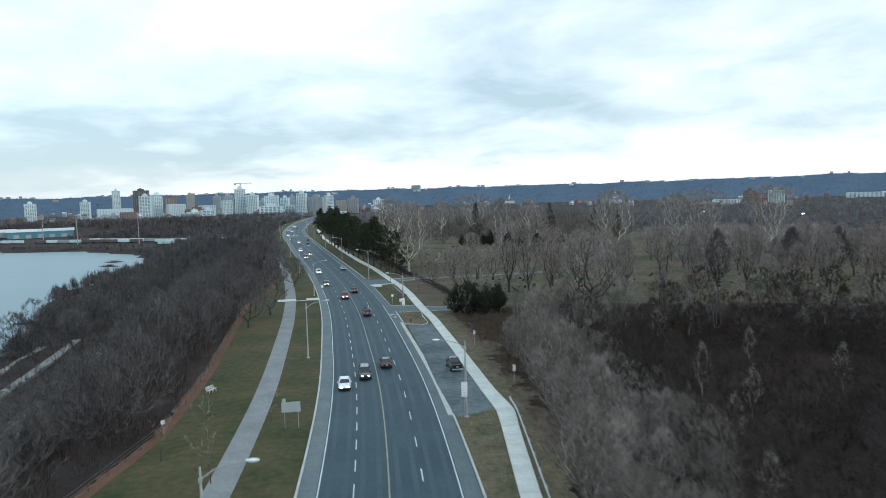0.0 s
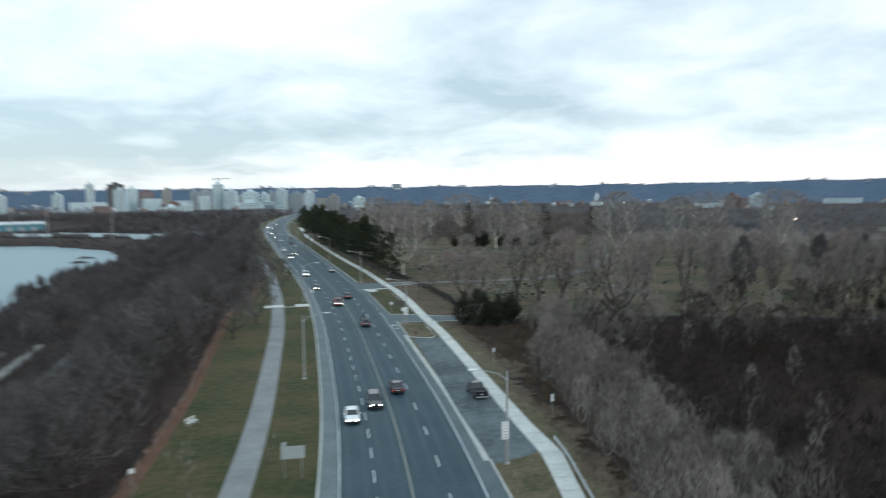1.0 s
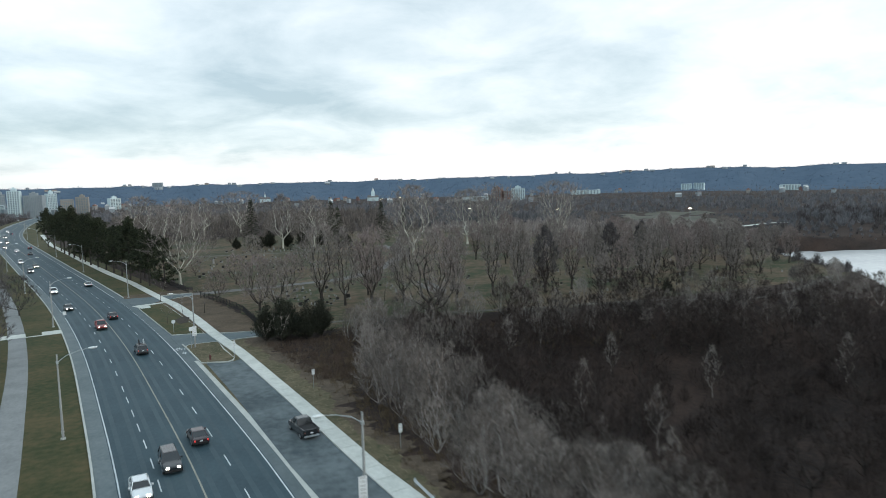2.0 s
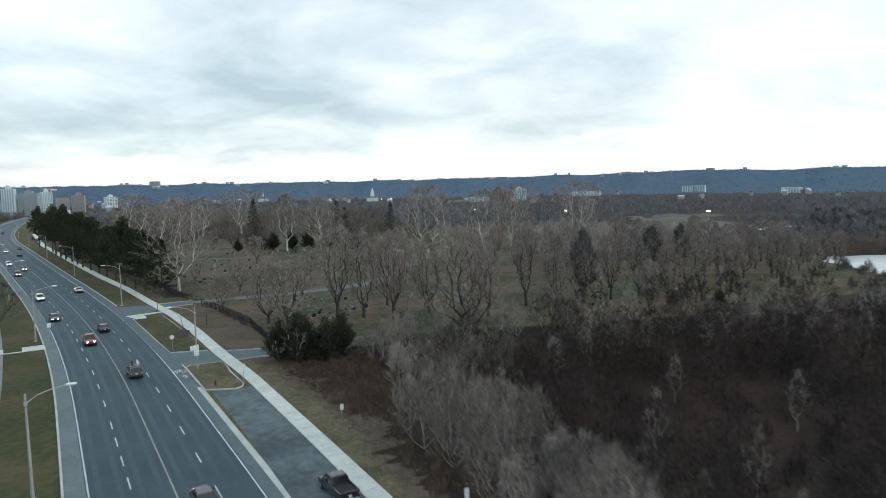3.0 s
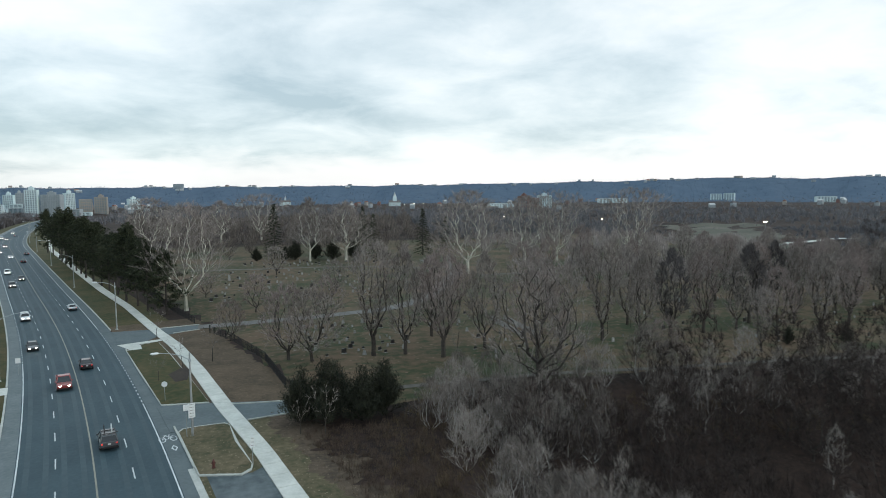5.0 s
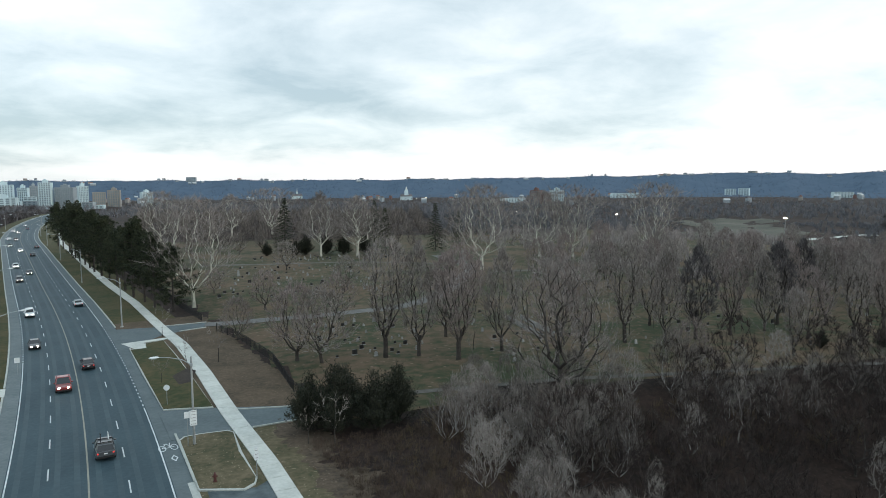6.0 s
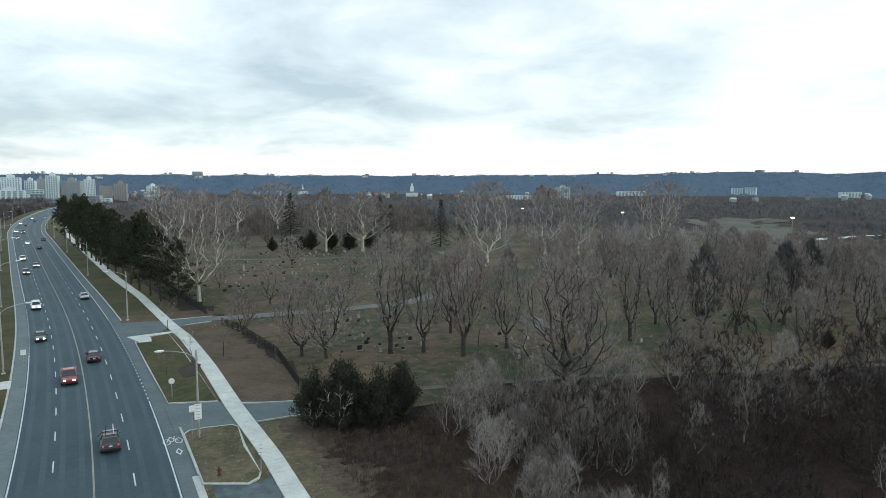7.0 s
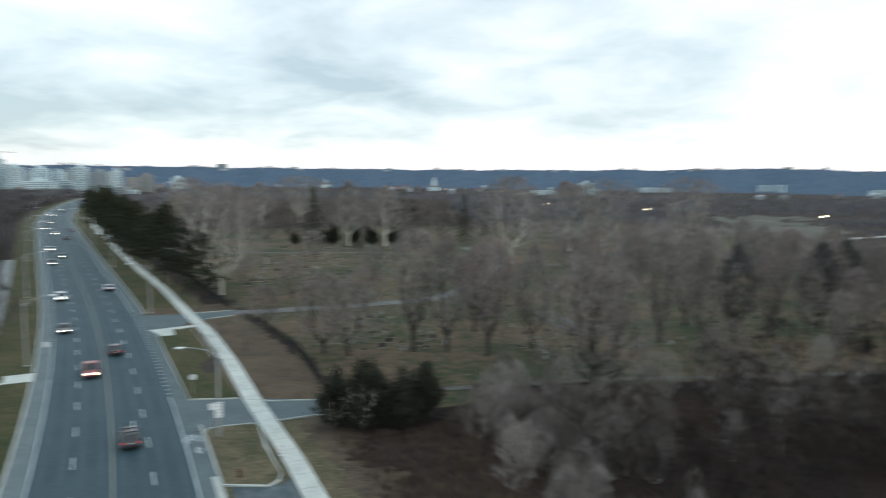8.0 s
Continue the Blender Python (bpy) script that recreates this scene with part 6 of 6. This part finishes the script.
    if bikes:
        for k, bx in enumerate((-0.38, 0.34)):
            bag = bmesh.new()
            for cy in (-1.5, -0.55):
                tor = [(bx, cy + 0.33 * math.cos(a), roof + 0.45 + 0.33 * math.sin(a)) for a in np.linspace(0, math.tau, 15)]
                tube_bm(tor, [0.035] * 15, 4, bag, False)
            for a, b in (((bx, -1.5, roof + 0.45), (bx, -1.1, roof + 0.45)), ((bx, -1.1, roof + 0.45), (bx, -0.65, roof + 0.85)), ((bx, -1.3, roof + 0.9), (bx, -1.1, roof + 0.45)), ((bx, -1.3, roof + 0.8), (bx, -0.7, roof + 0.8))):
                tube_bm([a, b], [0.04, 0.04], 4, bag)
            part("bicycle", bag, WHITE if k else BLACKIRON, ob, "bicycle carried on the roof")
        for yb in (-1.6, -0.4):
            part("roof_bar", box_bm((-0.7, yb - 0.03, roof + 0.02, 0.7, yb + 0.03, roof + 0.1)), BLACKIRON, ob)
    ob.matrix_world = pose(x, y, 0.01, 0, 0, spin)
    return ob


C_WHITE, C_BLACK = paint("car_white", (0.72, 0.74, 0.75), 0.3, 0, 0.5), paint("car_black", (0.012, 0.013, 0.015), 0.25, 0, 0.6)
C_MAROON, C_RED = paint("car_maroon", (0.030, 0.011, 0.014), 0.3, 0.2, 0.6), paint("car_red", (0.24, 0.03, 0.028), 0.3, 0, 0.6)
C_GREY, C_BLUE = paint("car_grey", (0.10, 0.105, 0.11), 0.3, 0.4, 0.6), paint("car_blue", (0.035, 0.07, 0.12), 0.3, 0.3, 0.6)
C_DARK = paint("car_dark_grey", (0.03, 0.032, 0.035), 0.3, 0.2, 0.6)


def traffic(kind, colour, y, lane, label, **more):
    """A car in a lane: minus lanes come towards, plus lanes go away."""
    px, py = beside(y, lane)
    return car(kind, colour, px, py, heading(y) + (180 if lane < 0 else 0), label, **more)


traffic("sedan", C_WHITE, 99.6, -5.1, "white saloon car coming along the outer lane")
traffic("suv", C_BLACK, 104.5, -1.9, "black sport-utility car coming with headlights lit")
traffic("sedan", C_MAROON, 110.5, 1.8, "dark maroon saloon car driving away with tail lights lit")
traffic("suv", C_GREY, 158.5, 1.7, "grey sport-utility car with two bicycles on its roof", bikes=True)
traffic("pickup", C_RED, 186.5, -1.8, "red pickup truck coming with headlights lit")
traffic("sedan", C_MAROON, 197, 1.8, "dark red saloon car driving away")
traffic("sedan", C_DARK, 216, -5.1, "dark grey saloon car coming along the outer lane")
traffic("suv", C_WHITE, 249, -5.0, "white sport-utility car coming with headlights lit")
traffic("sedan", C_WHITE, 258, 5.1, "white saloon car driving away along the road")
for y, lane, kind, col in ((312, -5.0, "suv", C_GREY), (330, -1.8, "sedan", C_DARK), (352, -5.0, "suv", C_WHITE), (395, 1.8, "sedan", C_DARK), (420, -1.8, "sedan", C_WHITE), (436, 5.0, "sedan", C_GREY), (452, -5.0, "sedan", C_GREY), (492, -1.8, "suv", C_DARK), (500, -5.0, "sedan", C_WHITE), (560, -1.8, "sedan", C_BLUE), (575, -5.0, "suv", C_WHITE), (600, 1.8, "sedan", C_BLUE), (640, -1.8, "sedan", C_WHITE)):
    traffic(kind, col, y, lane, "%s car far down the road" % {C_GREY: "grey", C_DARK: "dark", C_WHITE: "white", C_BLUE: "blue"}[col])
car("pickup", C_BLACK, 1.0, 108.2, heading(108) + 1, "black pickup truck parked in the lay-by", lit=False)


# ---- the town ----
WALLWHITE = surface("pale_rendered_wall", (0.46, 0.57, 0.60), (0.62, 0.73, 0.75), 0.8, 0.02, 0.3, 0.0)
WALLGREY = surface("grey_rendered_wall", (0.25, 0.29, 0.31), (0.36, 0.40, 0.42), 0.8, 0.02, 0.3, 0.0)
WALLBRICK = surface("red_brick_wall", (0.17, 0.10, 0.09), (0.24, 0.145, 0.13), 0.9, 0.02, 0.3, 0.0)
WALLDARK = surface("dark_brown_wall", (0.09, 0.08, 0.08), (0.14, 0.125, 0.12), 0.8, 0.02, 0.3, 0.0)
WALLTAN = surface("tan_concrete_wall", (0.27, 0.255, 0.235), (0.36, 0.34, 0.312), 0.8, 0.02, 0.3, 0.0)
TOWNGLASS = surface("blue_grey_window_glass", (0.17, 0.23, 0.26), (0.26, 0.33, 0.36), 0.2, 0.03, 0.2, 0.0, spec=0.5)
ROOFS = [surface("roof_shingles", (0.10, 0.095, 0.10), (0.17, 0.16, 0.165), 0.9, 0.02, 0.3, 0.0), surface("pale_roof", (0.45, 0.47, 0.48), (0.6, 0.62, 0.62), 0.8, 0.02, 0.3, 0.0), surface("brick_roof", (0.2, 0.1, 0.085), (0.26, 0.14, 0.11), 0.9, 0.02, 0.3, 0.0)]


def tower(az, dist, wide, deep, z_top, wall, label, floors=None, bays=5, penthouse=True, z_base=-14.0, name="tower_block", turn=0.0):
    """A block at a bearing and distance from the start, facing it; windows lie between floor bands and piers."""
    h = z_top - z_base
    n = floors or max(3, int(h / 3.1))
    ob = thing(name, label, "building", "town buildings")
    w, d = wide / 2, deep / 2
    part("window_wall", box_bm((-w + 0.6, -d + 0.6, 0, w - 0.6, d - 0.6, h - 0.5)), TOWNGLASS, ob, "blue-grey glazing")
    part("base_storey", box_bm((-w, -d, -2, w, d, h / n * 0.5)), wall, ob)
    band_mesh = None
    for k in range(1, n):
        if band_mesh is None:
            slab = part("floor_band", box_bm((-w, -d, -0.6, w, d, 0.5)), wall, ob)
            band_mesh = slab.data
        else:
            slab = new("floor_band", band_mesh)
            slab.parent = ob
        slab.location.z = h * k / n
    for k in range(bays + 1):
        x = -w + wide * k / bays
        part("pier", box_bm((x - wide * 0.035, -d - 0.25, -1, x + wide * 0.035, d + 0.25, h)), wall, ob)
    part("roof", box_bm((-w - 0.3, -d - 0.3, h - 0.8, w + 0.3, d + 0.3, h + 0.6)), wall, ob)
    if penthouse:
        part("penthouse", box_bm((-w * 0.45, -d * 0.5, h + 0.6, w * 0.4, d * 0.5, h + 5), (-w * 0.2, -d * 0.3, h + 5, w * 0.1, d * 0.2, h + 7)), wall, ob)
    a = radians(az)
    turn = turn or (az * 37.0) % 50 - 25
    ob.matrix_world = pose(dist * math.sin(a), dist * math.cos(a), z_base, 0, 0, -az + turn)
    return ob


def town_row(a0, a1, el_top, dist, wall, label, bays=5, **more):
    """A block that spans two bearings and reaches an elevation, both in degrees as seen from the road's bend."""
    wide = dist * (radians(a1) - radians(a0))
    return tower((a0 + a1) / 2, dist, wide * 0.86, min(wide * 0.7, 18), 28.3 + dist * math.tan(radians(el_top)), wall, label, bays=bays, **more)


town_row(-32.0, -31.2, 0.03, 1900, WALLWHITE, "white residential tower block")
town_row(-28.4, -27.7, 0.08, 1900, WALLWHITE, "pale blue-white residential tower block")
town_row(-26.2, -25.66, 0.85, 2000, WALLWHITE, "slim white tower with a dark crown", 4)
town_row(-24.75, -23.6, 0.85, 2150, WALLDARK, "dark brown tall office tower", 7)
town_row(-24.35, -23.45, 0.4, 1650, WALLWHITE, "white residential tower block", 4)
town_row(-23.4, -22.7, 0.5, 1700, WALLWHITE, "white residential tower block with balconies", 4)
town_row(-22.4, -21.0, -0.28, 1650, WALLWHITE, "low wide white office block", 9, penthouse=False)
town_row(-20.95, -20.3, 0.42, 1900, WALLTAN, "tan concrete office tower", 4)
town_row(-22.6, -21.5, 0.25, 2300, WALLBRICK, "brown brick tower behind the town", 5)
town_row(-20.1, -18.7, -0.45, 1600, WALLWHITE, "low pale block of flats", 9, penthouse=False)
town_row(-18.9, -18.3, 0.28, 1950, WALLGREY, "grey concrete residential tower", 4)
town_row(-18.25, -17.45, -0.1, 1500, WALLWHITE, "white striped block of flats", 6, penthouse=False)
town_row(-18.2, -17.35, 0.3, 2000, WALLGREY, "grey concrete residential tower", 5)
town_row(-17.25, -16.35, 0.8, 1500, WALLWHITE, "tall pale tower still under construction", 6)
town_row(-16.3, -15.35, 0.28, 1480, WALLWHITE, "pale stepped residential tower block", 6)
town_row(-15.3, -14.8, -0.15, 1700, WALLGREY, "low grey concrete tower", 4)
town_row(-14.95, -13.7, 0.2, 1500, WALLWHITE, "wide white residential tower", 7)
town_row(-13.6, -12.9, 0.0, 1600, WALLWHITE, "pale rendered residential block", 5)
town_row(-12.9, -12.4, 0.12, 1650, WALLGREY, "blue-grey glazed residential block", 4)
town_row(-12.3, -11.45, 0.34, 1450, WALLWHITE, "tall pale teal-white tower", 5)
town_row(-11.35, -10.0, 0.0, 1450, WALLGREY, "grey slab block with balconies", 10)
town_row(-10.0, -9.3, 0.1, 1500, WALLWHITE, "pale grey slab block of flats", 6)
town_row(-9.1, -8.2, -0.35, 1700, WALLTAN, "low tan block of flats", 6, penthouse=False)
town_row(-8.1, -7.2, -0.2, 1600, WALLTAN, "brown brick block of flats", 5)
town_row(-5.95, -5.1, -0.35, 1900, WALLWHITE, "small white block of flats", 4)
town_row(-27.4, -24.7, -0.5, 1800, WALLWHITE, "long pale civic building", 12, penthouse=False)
town_row(-25.8, -24.4, -0.8, 1500, WALLBRICK, "low red brick building in town", 7, penthouse=False)
town_row(24.05, 24.95, -0.42, 1500, WALLBRICK, "red brick tower block on plain", 4)
town_row(24.95, 25.65, -0.62, 1500, WALLBRICK, "red brick stepped block of flats", 4, penthouse=False)
town_row(25.7, 26.95, -0.4, 1700, WALLWHITE, "white block of flats behind the brick tower", 6)
town_row(39.55, 40.4, -0.36, 2500, WALLWHITE, "white slab block of flats on the plain", 4, penthouse=False)
town_row(40.5, 41.35, -0.32, 2500, WALLWHITE, "white slab block of flats on the plain", 4, penthouse=False)
town_row(21.7, 23.9, -1.02, 1700, WALLWHITE, "long low white warehouse roof", 8, penthouse=False)
town_row(20.3, 22.3, -1.25, 1600, WALLTAN, "long low tan warehouse", 8, penthouse=False)
town_row(30.8, 33.3, -0.68, 2200, WALLWHITE, "long low white warehouse roof", 8, penthouse=False)
town_row(46.5, 48.0, -0.6, 2300, WALLWHITE, "long low white warehouse roof", 6, penthouse=False)
tower(-2.3, 3900, 46, 30, 81, WALLGREY, "grey tower block on the escarpment's edge", bays=5, z_base=50, penthouse=False)
tower(42.0, 3950, 34, 30, 98, WALLTAN, "tan block on the escarpment's edge", bays=5, z_base=70, penthouse=False)
for az, top, wd in ((-33.5, 64, 20), (-32.9, 67, 16), (-27.0, 64, 30), (-26.3, 67, 20), (-17.0, 63, 40), (18.0, 70, 24), (9.0, 66, 30)):
    tower(az, 3950, wd, 24, top, WALLTAN if wd > 30 else WALLGREY, "far block on the escarpment's edge", bays=4, z_base=46, penthouse=False)

# crane over the unfinished tower
CRANE = paint("crane_steel", (0.4, 0.38, 0.33), 0.5)
ca, cd = radians(-16.75), 1500
cz = 28.3 + 1500 * math.tan(radians(0.8))
crane = thing("tower_crane", "slim tower crane above an unfinished tower", "crane")
part("mast", box_bm((-0.9, -0.9, cz - 25, 0.9, 0.9, cz + 12)), CRANE, crane)
part("jib", box_bm((-12, -0.6, cz + 12, 24, 0.6, cz + 13.2)), CRANE, crane)
part("counterweight", box_bm((-12, -1.2, cz + 9, -8, 1.2, cz + 12)), CRANE, crane)
part("cab", box_bm((0.9, -0.9, cz + 9.5, 2.8, 0.9, cz + 12)), WALLWHITE, crane)
crane.matrix_world = pose(cd * math.sin(ca), cd * math.cos(ca), 0, 0, 0, 15)

# the church with its tall tower, and a spire
for az, dist, tall, lab in ((14.3, 2000, 30, "pale church with a tall stepped tower"), (5.6, 2300, 24, "white church with a slim spire")):
    ob = thing("church", lab, "church", "town buildings")
    part("nave", box_bm((-17, -10, -3, 17, 10, 11)), WALLWHITE, ob)
    part("nave_roof", loft([[(-18, -11, 11), (18, -11, 11), (18, 11, 11), (-18, 11, 11)], [(-15, -0.5, 18), (15, -0.5, 18), (15, 0.5, 18), (-15, 0.5, 18)]]), ROOFS[0], ob)
    k = 1.0 if az > 10 else 0.5
    part("tower", loft([[(-7 * k, -7 * k, 0), (7 * k, -7 * k, 0), (7 * k, 7 * k, 0), (-7 * k, 7 * k, 0)], [(-5.5 * k, -5.5 * k, tall * 0.75), (5.5 * k, -5.5 * k, tall * 0.75), (5.5 * k, 5.5 * k, tall * 0.75), (-5.5 * k, 5.5 * k, tall * 0.75)], [(-4 * k, -4 * k, tall), (4 * k, -4 * k, tall), (4 * k, 4 * k, tall), (-4 * k, 4 * k, tall)]]), WALLWHITE, ob)
    part("spire", tube_bm([(0, 0, tall), (0, 0, tall + 10)], [3.6 * k, 0.3], 8), ROOFS[1], ob)
    ob.matrix_world = pose(dist * math.sin(radians(az)), dist * math.cos(radians(az)), -12, 0, 0, -az)


# houses of the plain
def house(w, d, h, wall, roof, label):
    ob = thing("house", label, "house", "houses on the plain")
    part("wall", box_bm((-w / 2, -d / 2, -2, w / 2, d / 2, h)), wall, ob)
    part("roof", loft([[(-w / 2 - 0.4, -d / 2 - 0.4, h), (w / 2 + 0.4, -d / 2 - 0.4, h), (w / 2 + 0.4, d / 2 + 0.4, h), (-w / 2 - 0.4, d / 2 + 0.4, h)], [(-w / 2, -0.1, h + 3), (w / 2, -0.1, h + 3), (w / 2, 0.1, h + 3), (-w / 2, 0.1, h + 3)]]), roof, ob)
    for x in (-w * 0.25, w * 0.25):
        part("window", box_bm((x - 0.7, -d / 2 - 0.05, 1.5, x + 0.7, -d / 2 + 0.1, 3.2)), TOWNGLASS, ob)
    return ob


HOUSES = Stand([house(12, 10, 7, WALLGREY, ROOFS[0], "grey house with a dark roof among trees"), house(14, 10, 7, WALLBRICK, ROOFS[0], "brick house with a dark roof among trees"), house(14, 11, 7, WALLGREY, ROOFS[1], "grey house with a pale roof among trees"), house(13, 10, 7, WALLTAN, ROOFS[2], "tan house with a red-brown roof among trees")])
hr = random.Random(5)
for i in range(120):
    a = radians(hr.uniform(-4, 50) if i % 3 == 0 else hr.uniform(-36, -4))
    d = math.sqrt(hr.uniform(1450**2, 2650**2))
    x, y = d * math.sin(a), d * math.cos(a)
    HOUSES.put(hr.choice((0, 0, 2, 3, 2, 1)), pose(x, y, float(ground_z(x, y)) + 1, 0, 0, hr.uniform(0, 360)) @ Matrix.Diagonal((0.9, 0.9, 1.1, 1)))

for i in range(60):
    a, d = radians(hr.uniform(-38, 54)), hr.uniform(3700, 3920)
    x, y = d * math.sin(a), d * math.cos(a)
    HOUSES.put(hr.choice((0, 2, 2, 3)), pose(x, y, float(ground_z(x, y)) + 7.0, 0, 0, -math.degrees(a) + hr.uniform(-40, 40)) @ Matrix.Diagonal((hr.uniform(0.9, 2.2), 1, 0.8, 1)), "house on the escarpment's crest among trees")
for i in range(34):
    a, d, w = hr.uniform(-29, -8.5), hr.uniform(1380, 2000), hr.uniform(18, 46)
    tower(a, d, w, 16, -14 + hr.uniform(9, 26), (WALLWHITE, WALLGREY, WALLTAN, WALLWHITE, WALLBRICK)[i % 5], "low block among the town's streets", bays=max(3, int(w / 7)), penthouse=i % 3 == 0, name="low_block")

# the harbour flats across the bay
TEAL = surface("teal_metal_cladding", (0.07, 0.20, 0.25), (0.11, 0.27, 0.32), 0.6, 0.05, 0.4, 0.0)
hall = thing("harbour_hall", "long teal metal harbour hall with a pale roof", "building", "harbour buildings")
part("wall", box_bm((-42, -16, -1, 42, 16, 9)), TEAL, hall)
part("roof", loft([[(-43, -17, 9), (43, -17, 9), (43, 17, 9), (-43, 17, 9)], [(-43, -2, 12.5), (43, -2, 12.5), (43, 2, 12.5), (-43, 2, 12.5)]]), ROOFS[1], hall)
for k in range(5):
    part("door", box_bm((-34 + 15 * k, -16.2, -1, -27 + 15 * k, -15.9, 5)), WALLGREY, hall)
hall.matrix_world = pose(-596, 992, float(ground_z(-596, 992)), 0, 0, 28)
shed = thing("harbour_hall", "pale grey harbour shed with a shallow roof", "building", "harbour buildings")
part("wall", box_bm((-36, -14, -1, 36, 14, 7)), WALLGREY, shed)
part("roof", loft([[(-37, -15, 7), (37, -15, 7), (37, 15, 7), (-37, 15, 7)], [(-37, -2, 11), (37, -2, 11), (37, 2, 11), (-37, 2, 11)]]), ROOFS[1], shed)
shed.matrix_world = pose(-672, 985, float(ground_z(-672, 985)), 0, 0, 30)
for az, d in ((-28.7, 905), (-24.5, 880), (-30.9, 1010)):
    ob = thing("mast_light", "tall thin harbour light mast", "mast", "harbour masts")
    part("mast", tube_bm([(0, 0, -0.5), (0, 0, 36)], [0.6, 0.35], 6), POLE, ob)
    part("lamp_ring", tube_bm([(0, 0, 35), (0, 0, 36.6)], [1.6, 1.6], 8), POLE, ob)
    ob.matrix_world = pose(d * math.sin(radians(az)), d * math.cos(radians(az)), -21.6)


def wagon(colour, label):
    ob = thing("rail_wagon", label, "rail wagon", "rail wagons")
    part("body", box_bm((-8, -1.5, 1.1, 8, 1.5, 4.6), bevel=0.12), colour, ob)
    part("underframe", box_bm((-8.2, -1.2, 0.7, 8.2, 1.2, 1.1)), RUBBER, ob)
    for x in (-6, 6):
        part("bogie", box_bm((x - 1.3, -1.2, 0, x + 1.3, 1.2, 0.8), bevel=0.1), RUBBER, ob)
    return ob


WAGONS = Stand([wagon(WALLWHITE, "pale rail wagon standing in the yard"), wagon(WALLGREY, "grey rail wagon standing in the yard"), wagon(WALLDARK, "dark rail wagon standing in the yard")])
for row, (a, b) in enumerate((((-620, 872), (-300, 800)), ((-470, 862), (-255, 790)), ((-330, 770), (-240, 752)))):
    n = int(math.dist(a, b) / 17)
    for k in range(n):
        t = (k + 0.5) / n
        if hr.random() < 0.94:
            x, y = a[0] + (b[0] - a[0]) * t, a[1] + (b[1] - a[1]) * t
            WAGONS.put(hr.choice((0, 0, 1, 2)), pose(x, y, float(ground_z(x, y)) + 0.02, 0, 0, math.degrees(math.atan2(b[1] - a[1], b[0] - a[0]))))

# brushy islets in the bay
for x, y, w in ((-185, 293, 5.5), (-276, 548, 7.5), (-290, 587, 7.5), (-233, 470, 7)):
    ob = thing("islet", "small dark islet with bare brush in the bay", "islet", "bay islets")
    part("bank", tube_bm([(0, 0, -1.5), (0, 0, 0.0), (0, 0, 0.5)], [w, w * 0.8, w * 0.35], 11), WOODFLOOR, ob)
    ir = random.Random(int(w * 10 + y))
    me = spikes_mesh("brush", [(Vector((ir.gauss(0, w * 0.3), ir.gauss(0, w * 0.3), 0)), Vector((ir.gauss(0, w * 0.35), ir.gauss(0, w * 0.35), ir.uniform(1, 3.2))), 0.07) for _ in range(60)])
    me.materials.append(TWIGDARK)
    new("brush", me).parent = ob
    ob.matrix_world = pose(x, y, -24.0) @ Matrix.Diagonal((1.5, 0.8, 1, 1))

# lit lamps far off on the plain
for az, d, z in ((21.2, 700, 4), (19.5, 690, 3), (37.3, 459, 9.6), (28.1, 628, 4), (14.8, 1500, 2), (15.6, 1480, 3), (16.4, 1600, 2)):
    ob = thing("flood_lamp", "distant lit lamp on a thin mast", "street lamp", "distant lamps")
    x, y = d * math.sin(radians(az)), d * math.cos(radians(az))
    g = float(ground_z(x, y))
    part("mast", tube_bm([(0, 0, -0.5), (0, 0, z - g)], [0.2, 0.12], 6), POLE, ob)
    part("lamp", box_bm((-0.9, -0.3, z - g, 0.9, 0.3, z - g + 0.5), bevel=0.1), LAMPLIT, ob)
    ob.matrix_world = pose(x, y, g, 0, 0, -az)
